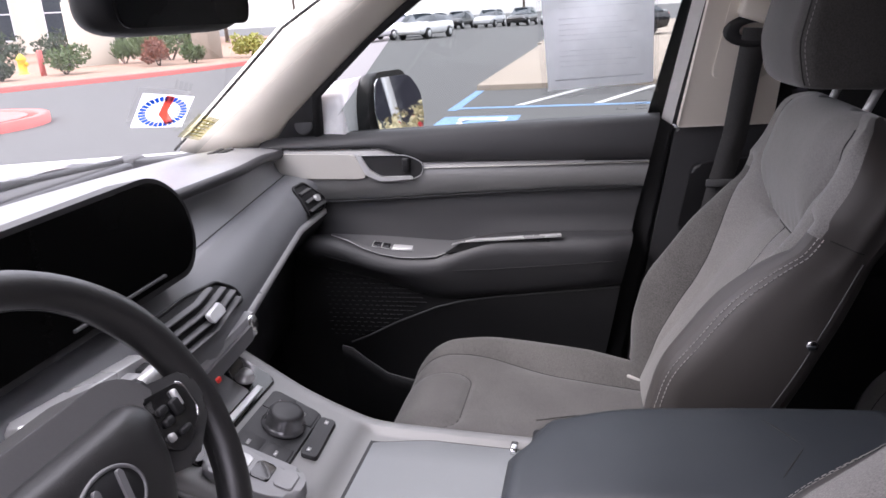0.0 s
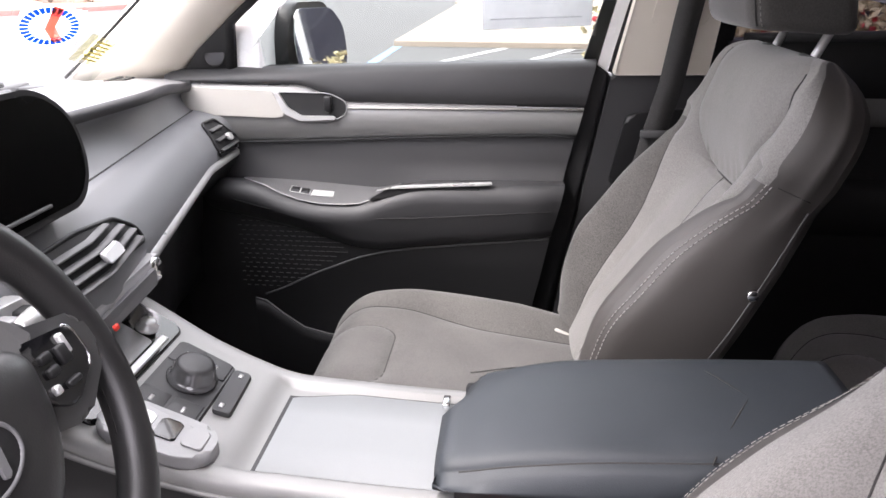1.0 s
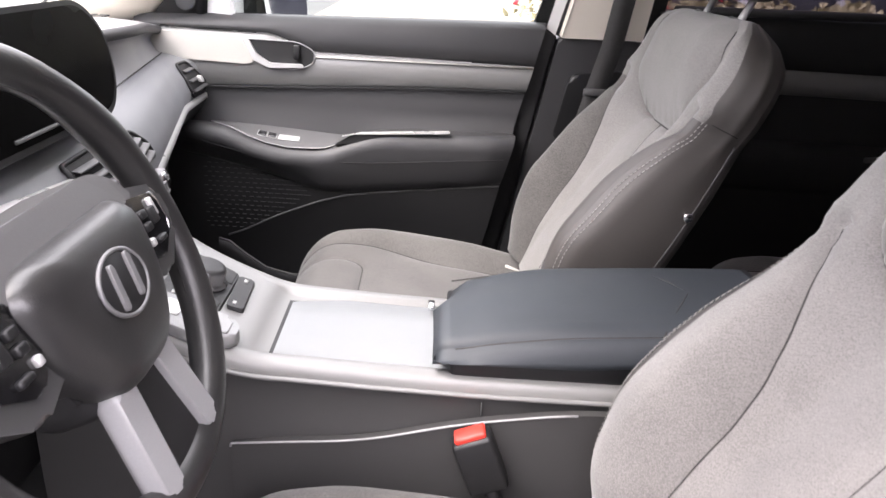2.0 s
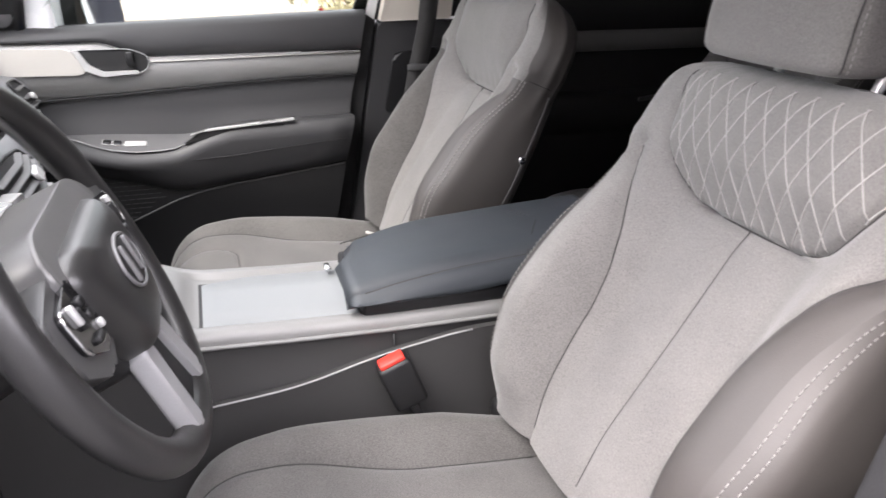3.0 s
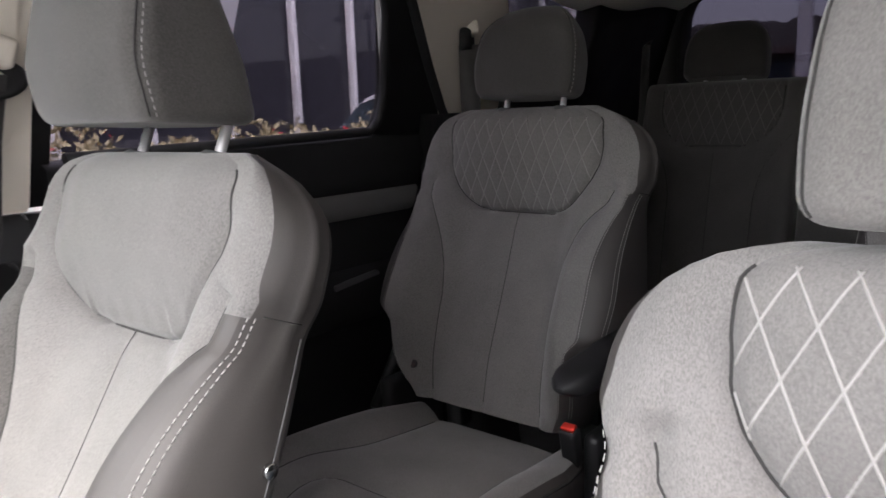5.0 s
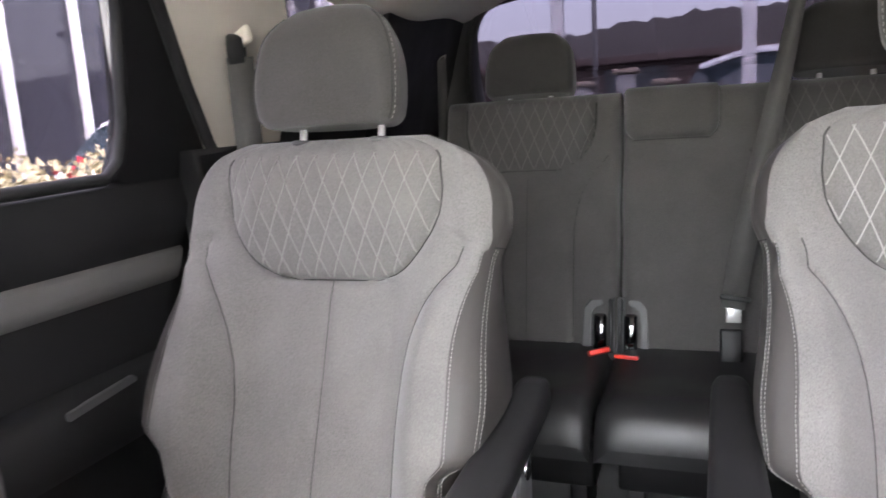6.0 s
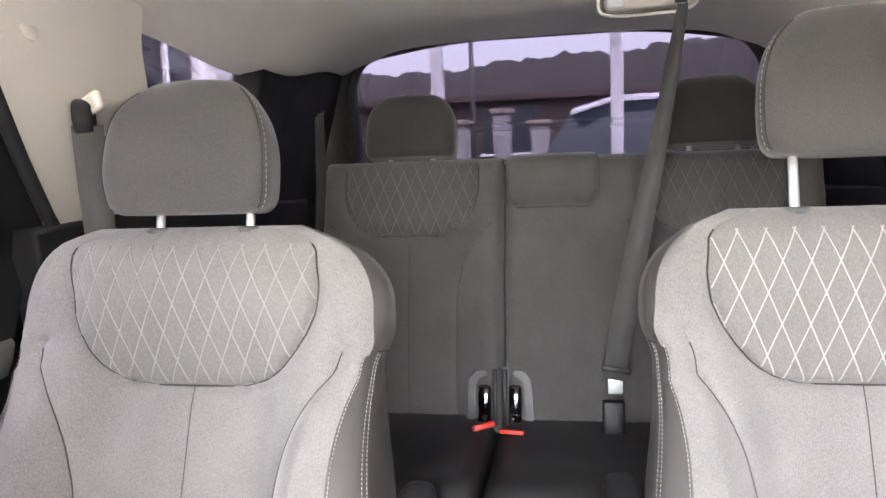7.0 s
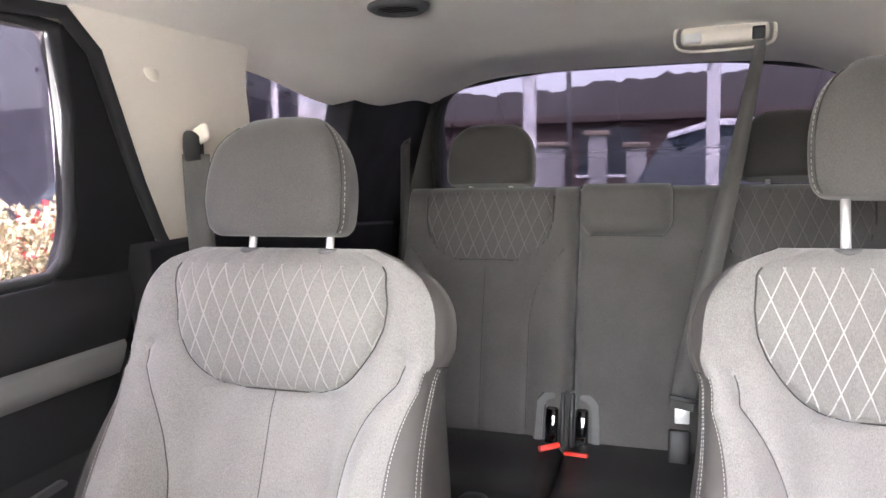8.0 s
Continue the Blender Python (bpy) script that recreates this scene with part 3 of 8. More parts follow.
    # silver piece ahead of the handle, chrome line behind it
    piece = round_poly([(0.895, 1.056), (0.662, 1.050), (0.645, 1.022), (0.630, 1.000), (0.650, 0.993), (0.895, 0.997)], [0.004, 0.01, 0.02, 0.01, 0.02, 0.004])
    part("silver_panel", slab(piece, lambda y, z, dd: Vector((0.7655 + dd, y, z)), 0.012, 0.0025), BEIGE_SILVER, d, "champagne silver trim piece")
    part("chrome_line", slab([(0.500, 1.0178), (0.003, 1.0248), (0.004, 1.0232), (0.500, 1.0162)], lambda y, z, dd: Vector((0.7665 + dd, y, z)), 0.01, 0.001), BEIGE_SILVER, d, "thin satin silver strip")
    # handle: dark bowl, lever and rim
    bowl = round_poly([(0.655, 1.048), (0.535, 1.048), (0.498, 1.030), (0.500, 1.003), (0.535, 0.987), (0.602, 0.987), (0.636, 1.006)], 0.018)
    part("handle_bowl", slab(bowl, lambda y, z, dd: Vector((0.7675 + dd, y, z)), 0.006, 0.002), RUBBER, d)
    part("handle_rim", tube([Vector((0.766, y, z)) for y, z in bowl] + [Vector((0.766, *bowl[0]))], 0.0013, 6), SILVER_GREY, d)
    lever = round_poly([(0.656, 1.049), (0.644, 1.047), (0.626, 1.016), (0.598, 0.999), (0.526, 1.000), (0.522, 0.993), (0.600, 0.988), (0.636, 1.004)], 0.006)
    part("door_handle", slab(lever, lambda y, z, dd: Vector((0.760 + dd, y, z)), 0.010, 0.003), SATIN, d, "satin silver door lever")
    part("lock_tab", rbox(0.7575, 0.768, 0.530, 0.546, 1.010, 1.042, 0.003), BLACK, d)
    # switch panel on the armrest, and the satin pull bar behind it
    def top_z(y, b):
        ze = edge_z(y)
        return lerp(arm_in(y), ze, min(1.0, max(0.0, b / 0.068))) + 0.0035

    sw = [(0.735, 0.010), (0.725, 0.030), (0.705, 0.046), (0.675, 0.058), (0.640, 0.066), (0.600, 0.071), (0.55, 0.074), (0.50, 0.075), (0.465, 0.073), (0.44, 0.064), (0.42, 0.046), (0.40, 0.026), (0.385, 0.012)]
    panel_rows = [[Vector((0.770 - b * 0.92 * k, y, top_z(y, b * k))) for k in (0.0, 0.25, 0.5, 0.75, 0.96, 1.0)] for y, b in sw]
    panel_rows = [r[:-1] + [r[-1] - Vector((0, 0, 0.003))] for r in panel_rows]
    part("switch_panel", sheet(panel_rows), PLASTIC_MID, d)
    part("switch_rim", tube([Vector((0.770 - b * 0.92, y, top_z(y, b) - 0.001)) for y, b in sw[:11]], 0.0011, 6), SILVER_GREY, d)
    for y0, y1, m_ in ((0.622, 0.604, GLOSS_BLACK), (0.600, 0.582, GLOSS_BLACK), (0.576, 0.528, SATIN)):
        zc = top_z((y0 + y1) / 2, 0.040)
        sl_ = (top_z(y0, 0.04) - top_z(y1, 0.04)) / (y0 - y1)
        part("switch", moved(rbox(-0.009, 0.009, -(y0 - y1) / 2, (y0 - y1) / 2, -0.004, 0.0035, 0.0018), pose(0.736, (y0 + y1) / 2, zc, math.degrees(math.atan(sl_)), -15, 0)), m_, d)
        part("switch_frame", moved(tube([Vector((sx * 0.0105, sy * ((y0 - y1) / 2 + 0.0015), 0.001)) for sx, sy in ((-1, -1), (1, -1), (1, 1), (-1, 1))], 0.0008, 5, closed=True), pose(0.736, (y0 + y1) / 2, zc, math.degrees(math.atan(sl_)), -15, 0)), SATIN, d)
    part("pull_pocket", slab(round_poly([(0.445, 0.838), (0.40, 0.866), (0.21, 0.872), (0.21, 0.862), (0.40, 0.846)], 0.004), lambda y, z, dd: Vector((0.698 + dd, y, z - 0.002)), 0.012, 0.002), RUBBER, d)
    part("armrest_pull", slab(round_poly([(0.428, 0.857), (0.38, 0.868), (0.188, 0.8825), (0.184, 0.8795), (0.200, 0.8775), (0.40, 0.8635)], 0.0016), lambda y, z, dd: Vector((0.694 + dd, y, z)), 0.014, 0.003), SATIN, d, "satin silver pull bar")
    # speaker grille: slots in a curved field
    slots = []
    for i in range(15):
        z = 0.768 - i * 0.0112
        y_end = table(z, [(0.60, 0.665), (0.65, 0.575), (0.70, 0.500), (0.72, 0.505), (0.738, 0.555), (0.757, 0.632), (0.78, 0.72)]) + 0.016
        y = 0.742 + (0.009 if i % 2 else 0)
        while y > y_end:
            ln = lerp(0.008, 0.015, smooth01((0.72 - y) / 0.2))
            slots.append(rbox(0.7320, 0.7345, y - ln, y, z - 0.0007, z + 0.0007, 0.0003, 1))
            y -= 0.0172
    part("speaker_slots", join(*slots), PLASTIC, d, "rows of short speaker slots", smooth=False)
    # outer skin and glass
    part("door_skin", slab([(-0.03, 1.10), (0.95, 1.07), (0.95, 0.28), (0.10, 0.28), (0.05, 0.6)], lambda y, z, dd: Vector((0.845 + 0.03 * math.sin((z - 0.28) * 3.4) + dd, y, z)), 0.02), WHITE_PAINT, d)
    g = part("window_pane", slab([(-0.02, 1.10), (0.76, 1.075), (0.46, 1.40), (0.20, 1.50), (-0.09, 1.52)], side_map(1, -0.004), 0.004), GLASS, d, "clear door glass")
    g.visible_shadow = False
    # frame round the glass
    part("window_frame", tube([side_map(1, 0.004)(y, z, 0) for y, z in ((0.758, 1.085), (0.742, 1.19), (0.60, 1.305), (0.462, 1.395), (0.30, 1.475), (0.10, 1.515), (-0.11, 1.53))], 0.013, 8), RUBBER, d)
    part("mirror_sail", slab(round_poly([(0.865, 1.082), (0.750, 1.088), (0.742, 1.20), (0.790, 1.165)], 0.008), side_map(1, 0.014), 0.02, 0.004), BLACK, d)
    part("tweeter", disc(side_map(1, 0.016)(0.785, 1.118, 0), (-1, 0, 0.3), 0.022, 0.004), PLASTIC, d)
    return d


door_front()


def door_rear(s):
    d = thing("rear_door", "closed rear door, charcoal panel with grey strip", "car door", "doors")
    ys = [k / 24 for k in range(25)]

    def band(name, prof, mat_, label=""):
        rows = [[Vector((s * x, lerp(-1.16 + 0.10 * smooth01((1.2 - z) / 0.3), -0.27, v), z)) for z, x in prof(v)] for v in ys]
        return part(name, sheet(rows), mat_, d, label)

    # plastic darker than the front door's: the dim rear's deep shade put into colour
    band("sill_pad", lambda v: [(1.187 - 0.02 * v, 0.83), (1.187 - 0.02 * v, 0.800), (1.176 - 0.02 * v, 0.780), (1.12, 0.776), (1.060, 0.774), (1.056, 0.782)], DOOR_DARK)
    band("trim_strip", lambda v: [(1.066, 0.788), (1.052, 0.772), (1.048, 0.770), (1.028, 0.768), (1.006, 0.770), (0.996, 0.790)], BAND_REAR, "grey satin strip")
    band("upper_panel", lambda v: [(1.012, 0.782), (0.996, 0.780), (0.96, 0.786), (0.88, 0.784)], DOOR_DARK)
    band("armrest", lambda v: [(0.896, 0.800), (0.886, 0.765), (0.874, 0.748), (0.83, 0.742), (0.79, 0.748), (0.775, 0.756)], DOOR_DARK)
    band("lower_panel", lambda v: [(0.80, 0.764), (0.774, 0.758), (0.70, 0.762), (0.36, 0.772)], BLACK)
    part("pull_handle", slab(round_poly([(-0.80, 0.872), (-0.93, 0.884), (-0.935, 0.874), (-0.80, 0.860)], 0.004), lambda y, z, dd: Vector((s * (0.740 + dd), y, z)), 0.010, 0.003), PLASTIC_MID, d)
    part("door_skin", slab([(-1.14, 1.17), (-0.20, 1.14), (-0.16, 0.28), (-1.0, 0.28)], lambda y, z, dd: Vector((s * (0.85 + dd), y, z)), 0.02), WHITE_PAINT, d)
    # window frame: wide black upright behind the glass
    post = round_poly([(-0.980, 1.180), (-0.995, 1.26), (-0.955, 1.434), (-0.905, 1.545), (-0.985, 1.575), (-1.05, 1.52), (-1.165, 1.33), (-1.225, 1.215), (-1.20, 1.17)], [0.02, 0.05, 0.05, 0.02, 0.02, 0.03, 0.05, 0.02, 0.02])
    part("frame_upright", slab(post, side_map(s, 0.006), 0.03, 0.006), BLACK, d)
    part("frame_bead", tube([side_map(s, 0.006)(y, z, 0) for y, z in ((-0.30, 1.170), (-0.962, 1.188), (-0.988, 1.215), (-0.990, 1.27), (-0.952, 1.434), (-0.905, 1.545), (-0.82, 1.548), (-0.30, 1.538))], 0.010, 8), RUBBER, d)
    part("front_upright", slab([(-0.245, 1.10), (-0.255, 1.40), (-0.27, 1.55), (-0.31, 1.55), (-0.29, 1.40), (-0.28, 1.10)], side_map(s, -0.004), 0.03), RUBBER, d)
    g = part("window_pane", slab([(-0.25, 1.14), (-1.00, 1.16), (-0.99, 1.30), (-0.90, 1.56), (-0.27, 1.55)], side_map(s, -0.012), 0.004), TINT_SIDE, d, "dark tinted door glass")
    return d


door_rear(1)
door_rear(-1)

# ---- tailgate ----
gate = thing("tailgate", "tailgate with wide tinted rear window", "tailgate", kind="structure")
win = [(-0.635, 1.25), (-0.642, 1.40), (-0.630, 1.54), (-0.575, 1.615), (-0.30, 1.658), (0.30, 1.658), (0.575, 1.615), (0.630, 1.54), (0.642, 1.40), (0.635, 1.25)]
win_r = round_poly(win, [0.05, 0.1, 0.08, 0.08, 0.2, 0.2, 0.08, 0.08, 0.1, 0.05])
gm = lambda x, z, d: Vector((x, -2.46 + 0.12 * (z - 1.45) * 0 - d, z))
part("window_seal", tube([gm(x, z, 0) for x, z in win_r], 0.014, 8, closed=True), RUBBER, gate)
g = part("rear_window", slab(win_r, lambda x, z, d: gm(x, z, d + 0.01 + 0.42 * (1.66 - z)), 0.004), TINT, gate, "tinted rear window")
frame_bm = bmesh.new()
outer_pts = [(x * 1.0 + (0.22 if x > 0 else -0.22), (z - 1.45) * 1.0 + 1.45 + (0.09 if z > 1.45 else -0.25)) for x, z in win_r]
a = [frame_bm.verts.new(gm(x, z, 0.004)) for x, z in win_r]
b = [frame_bm.verts.new(gm(x, z, 0.03)) for x, z in outer_pts]
c_ = [frame_bm.verts.new(gm(x, z, 0.02 + 0.42 * (1.66 - z))) for x, z in win_r]
for i in range(len(a)):
    frame_bm.faces.new((a[i], a[(i + 1) % len(a)], b[(i + 1) % len(a)], b[i]))
    frame_bm.faces.new((a[i], c_[i], c_[(i + 1) % len(a)], a[(i + 1) % len(a)]))
part("gate_frame", frame_bm, BLACK, gate)
part("gate_lower", rbox(-0.85, 0.85, -2.55, -2.47, 0.25, 1.22, 0.02), BLACK, gate)
part("heater_bar", rbox(-0.30, 0.30, -2.452, -2.446, 1.262, 1.270, 0.001), SATIN, gate)

# ---- windscreen and front pillars ----
def screen_y(z, x):
    return lerp(1.16, 0.42, (z - 1.06) / 0.46) + 0.04 - 0.22 * (abs(x) / 0.75) ** 2 * 0.6


ws = thing("windscreen", "clear sloping windscreen with a printed sticker", "windscreen", kind="structure")
rows = [[Vector((0.76 * (i / 16 - 1) * lerp(1.05, 0.86, k / 20), screen_y(lerp(1.04, 1.54, k / 20), 0.76 * (i / 16 - 1)), lerp(1.04, 1.54, k / 20))) for i in range(33)] for k in range(21)]
part("pane", sheet(rows), GLASS, ws)
for s in SIDES:
    tag = "right" if s > 0 else "left"
    ap = thing("trim_a_pillar_" + tag, "beige windscreen pillar trim", "pillar trim", kind="structure")
    fr = [(0.800, 1.125, 1.060), (0.762, 1.040, 1.115), (0.715, 0.890, 1.225), (0.675, 0.745, 1.335), (0.640, 0.60, 1.41), (0.60, 0.42, 1.49), (0.58, 0.28, 1.53)]
    rr = [(0.815, 0.870, 1.060), (0.806, 0.845, 1.100), (0.775, 0.735, 1.195), (0.742, 0.600, 1.30), (0.715, 0.470, 1.395), (0.69, 0.30, 1.48), (0.685, 0.1, 1.52)]
    rows = []
    for f, r in zip(fr, rr):
        f, r = Vector((s * f[0], f[1], f[2])), Vector((s * r[0], r[1], r[2]))
        inward = Vector((-s * 0.035, -0.012, -0.006))
        out_ = Vector((s * 0.05, 0.02, 0.03))
        rows.append([f + out_] + [f.lerp(r, k / 8) + inward * math.sin(k / 8 * math.pi) for k in range(9)] + [r + out_])
    part("trim", sheet(rows, close_u=True, cap=True), PILLAR, ap)
    part("screen_band", tube([Vector((s * (f[0] + 0.004), f[1] + 0.016, f[2] + 0.004)) for f in fr], 0.0034, 8), RUBBER, ap)

# kick panels and bulkhead close the footwells
for s in SIDES:
    tag = "right" if s > 0 else "left"
    kp = thing("trim_kick_panel_" + tag, "black footwell side trim", "trim", kind="structure")
    part("panel", slab([(0.84, 1.07), (1.30, 1.04), (1.30, 0.28), (0.84, 0.28)], lambda y, z, d, s=s: Vector((s * (0.772 + d), y, z)), 0.06, 0.006), BLACK, kp)
bulk = thing("bulkhead", "black carpeted bulkhead ahead of the footwells", "bulkhead", kind="structure")
part("panel", rbox(-0.83, 0.83, 1.24, 1.30, 0.24, 1.05, 0.01), CARPET, bulk)
# ---- seats ----
HT = 0.634          # height of a backrest along its lean
LINE = 0.403        # lower edge of the quilted insert


WIDE = [1.0]        # width of the seat being built, against the pattern
DEEP = [-0.045]     # depth of its shell behind the back plane
NOTCH = [0.0]       # how far the foot of the backrest is cut in
STRIP = [0.060]     # width of the fabric bolster at its foot
PUFF = [0.0]        # how far the shoulder pad stands forward
BULGE = [0.0]       # how far the lower bolsters swell outwards


def half_width(h):
    w = WIDE[0] * soft_table(h, [(-0.02, 0.20), (0.10, 0.222), (0.25, 0.236), (0.40, 0.236), (0.448, 0.235), (0.476, 0.251), (0.535, 0.250), (0.57, 0.237), (0.60, 0.210), (0.62, 0.175), (0.634, 0.125), (0.66, 0.10)], 0.016)
    w += BULGE[0] * smooth01((h + 0.02) / 0.08) * (1 - smooth01((h - 0.22) / 0.18))
    return w - NOTCH[0] * (1 - smooth01((h - 0.150) / 0.035))


def insert_edge(h):
    return soft_table(h, [(LINE, 0.060), (0.4045, 0.078), (0.409, 0.095), (0.418, 0.113), (0.432, 0.130), (0.453, 0.147), (0.48, 0.163), (0.51, 0.174), (0.55, 0.178), (0.595, 0.176), (0.613, 0.163), (0.634, 0.112)], 0.004)


def bolster_edge(h):
    e = soft_table(h, [(0.0, 0.128), (0.22, 0.131), (0.28, 0.137), (0.33, 0.149), (0.37, 0.166), (0.40, 0.185), (0.425, 0.205), (0.44, 0.216), (0.455, 0.216), (0.5, 0.192), (0.55, 0.190), (0.59, 0.178), (0.61, 0.158), (0.634, 0.106)], 0.012)
    return min(e, half_width(h) - 0.042)


def back_depth(u, h, flat=0.0):
    """Depth of the front face of a backrest, ahead of its back plane."""
    w = half_width(h)
    c = soft_table(h, [(0.0, 0.105), (0.10, 0.104), (0.25, 0.076), (0.36, 0.058), (0.41, 0.054), (0.46, 0.064), (0.52, 0.078), (0.575, 0.083), (0.62, 0.078), (0.66, 0.076)], 0.02)
    b = soft_table(h, [(0.0, 0.120), (0.08, 0.155), (0.18, 0.172), (0.30, 0.150), (0.40, 0.105), (0.45, 0.078), (0.50, 0.068), (0.55, 0.068), (0.62, 0.068), (0.66, 0.068)], 0.025)
    swell = PUFF[0] * smooth01((h - 0.405) / 0.09)
    c, b = c + swell, b + swell + 0.7 * BULGE[0] * smooth01(h / 0.08) * (1 - smooth01((h - 0.22) / 0.2))
    b = lerp(b, c, flat)
    a = abs(u)
    d = c + (b - c) * smooth01((a - 0.095) / 0.095)
    # gentle pillow of each panel and the sunk seams
    s1 = abs(a - insert_edge(h)) if h >= LINE - 0.001 else 1.0
    s2 = abs(a - bolster_edge(h)) if h < 0.47 else 1.0
    s3 = a if h < LINE else 1.0
    s4 = abs(h - LINE) if a < 0.085 else 1.0
    for s, g in ((s1, 0.0080 * (1 - 0.7 * smooth01((h - 0.53) / 0.05))), (s2, 0.0075), (s3, 0.003), (s4, 0.0080)):
        d -= g * math.exp(-((s / 0.006) ** 2)) + g * 0.8 * math.exp(-((s / 0.024) ** 2))
    return d


def top_round(h, d):
    """Closes the backrest over its top edge."""
    h1 = HT - 0.060
    mid = 0.040 + 0.5 * PUFF[0]
    if h <= h1:
        return d
    k = math.sqrt(max(0.0, 1 - ((h - h1) / (HT - h1)) ** 2))
    return mid + (d - mid) * k


def make_back_map(z0, lean, squash=1.0):
    sn, cs = math.sin(radians(lean)), math.cos(radians(lean))

    def put(u, h, d):
        if h > LINE:
            h = LINE + (h - LINE) * squash
        return Vector((u, -h * sn + d * cs, z0 + h * cs + d * sn))

    return put, Vector((0, cs, sn))


def columns(h):
    """Front columns from the middle outwards, held to the seams."""
    c1, c2 = insert_edge(h) if h >= LINE else 0.064, bolster_edge(h)
    e = max(c2 + 0.018, min(c2 + lerp(STRIP[0], 0.026, smooth01(h / 0.46)), half_width(h) - 0.022))
    e = lerp(e, max(c2 + 0.014, half_width(h) - 0.056), smooth01((h - 0.45) / 0.05))
    c = [0, 0.006, 0.014] + [lerp(0.014, c1 - 0.012, k / 5) for k in range(1, 6)] + [c1 - 0.005, c1, c1 + 0.005]
    lo, hi = c1 + 0.012, max(c1 + 0.016, c2 - 0.012)
    c += [lerp(lo, hi, k / 5) for k in range(6)] + [max(hi + 0.002, c2 - 0.005), max(hi + 0.004, c2), max(hi + 0.006, c2 + 0.005)]
    start = max(hi + 0.008, c2 + 0.010)
    c += [lerp(start, max(start + 0.005, e), k / 5) for k in range(6)]
    return c


I_C1, I_C2, N_COL = 9, 18, 26


def backrest(parent, z0, lean, thread, squash=1.0, flat=0.0, side_mat=None, stitch=(0.46, 0.58)):
    put, nrm = make_back_map(z0, lean, squash)
    hs = sorted(set([round(0.0 + i * (LINE / 34), 4) for i in range(35)] + [LINE + 0.0015, LINE + 0.003, LINE + 0.006, LINE + 0.009, LINE - 0.004, LINE - 0.009] + [round(LINE + i * (HT - 0.060 - LINE) / 18, 4) for i in range(19)]
                    + [HT - 0.060 + 0.060 * math.sin(k * math.pi / 2 / 7) for k in range(1, 8)]))
    cells = {k: bmesh.new() for k in ("cover", "bolster_a", "bolster_b", "side_a", "side_b", "back_panel")}
    rows, n_front = [], 0
    for h in hs:
        c = columns(h)
        us = [-x for x in c[:0:-1]] + c
        w = half_width(h)
        e = c[-1]
        w = max(w, e + 0.004)
        pts = [(u, top_round(h, back_depth(u, h, flat))) for u in us]
        n_front = len(pts)
        de = back_depth(e, h, flat)
        db = table(h, [(0.0, DEEP[0]), (0.35, DEEP[0]), (0.50, DEEP[0] * 0.4), (0.65, -0.005)])
        arc = []
        for k in range(1, 7):
            t = k / 6 * math.pi / 2
            arc.append((e + (w - e) * math.sin(t), de - 0.045 * (1 - math.cos(t))))
        side = [(w + 0.004 * math.sin(k / 5 * math.pi), lerp(de - 0.045, db + 0.03, k / 5)) for k in range(1, 6)]
        rear = [(w - 0.03 * (1 - math.cos(k / 4 * math.pi / 2)), db + 0.03 - 0.03 * math.sin(k / 4 * math.pi / 2)) for k in range(1, 5)]
        right = [(u, top_round(h, d)) for u, d in arc + side + rear]
        left = [(-u, d) for u, d in right]
        mid = [((w - 0.03) * (1 - 2 * k / 8), top_round(h, db - 0.01 * math.sin(k / 8 * math.pi))) for k in range(1, 8)]
        ring = pts + right + mid + left[::-1]
        rows.append([put(u, h, d) for u, d in ring])
    n = len(rows[0])
    half = N_COL - 0
    centre = n_front // 2
    store = {k: {} for k in cells}

    def vert(kind, i, j):
        key = (i, j % n)
        if key not in store[kind]:
            store[kind][key] = cells[kind].verts.new(rows[i][j % n])
        return store[kind][key]

    for i in range(len(rows) - 1):
        hm = (hs[i] + hs[i + 1]) / 2
        for j in range(n):
            if j < n_front - 1:
                o = min(abs(j - centre), abs(j + 1 - centre))
                if o < I_C1 and hm > LINE:
                    continue
                kind = "cover"
                if o >= I_C2 and hm < 0.455:
                    kind = "bolster_a" if j > centre else "bolster_b"
            elif j < n_front - 1 + 3:
                kind = ("bolster_a" if j < n_front + 1 else "side_a") if hm < 0.455 else "cover"
            elif j >= n - 3:
                kind = ("bolster_b" if j >= n - 2 else "side_b") if hm < 0.455 else "cover"
            elif j < n_front - 1 + 12:
                kind = "side_a"
            elif j >= n - 12:
                kind = "side_b"
            else:
                kind = "back_panel"
            q = [vert(kind, i, j), vert(kind, i, j + 1), vert(kind, i + 1, j + 1), vert(kind, i + 1, j)]
            try:
                cells[kind].faces.new(q)
            except ValueError:
                pass
    sm = side_mat or VINYL
    part("backrest_cover", cells["cover"], FABRIC, parent)
    part("bolster", cells["bolster_a"], FABRIC_SIDE_SHADED if thread == FABRIC_DARK else FABRIC, parent)
    part("bolster", cells["bolster_b"], sm if squash < 0.92 else FABRIC, parent)
    part("side_panel", cells["side_a"], sm, parent, "smooth grey leatherette side")
    part("side_panel", cells["side_b"], sm, parent, "smooth grey leatherette side")
    part("back_panel", cells["back_panel"], sm, parent)

    # quilted insert, with puffed diamonds
    DX, DY = 0.0160, 0.040

    def puff(u, h):
        p, q = (u / DX + h / DY) % 2, (u / DX - h / DY) % 2
        a, b = min(p, 2 - p), min(q, 2 - q)
        if thread == FABRIC_DARK:
            return 0.00035 * (min(1, a * 1.4) * min(1, b * 1.4)) ** 0.5 * (1 - 0.7 * smooth01((h - LINE) / 0.09)) + 0.0004 * math.sin(u * 190 + 1.5 * math.sin(h * 22 + u * 12)) * math.exp(-((h - LINE - 0.012) / 0.022) ** 2)
        return 0.0024 * (min(1, a * 2.2) * min(1, b * 2.2)) ** 0.5

    def face(u, h):
        return top_round(h, back_depth(u, h, flat))

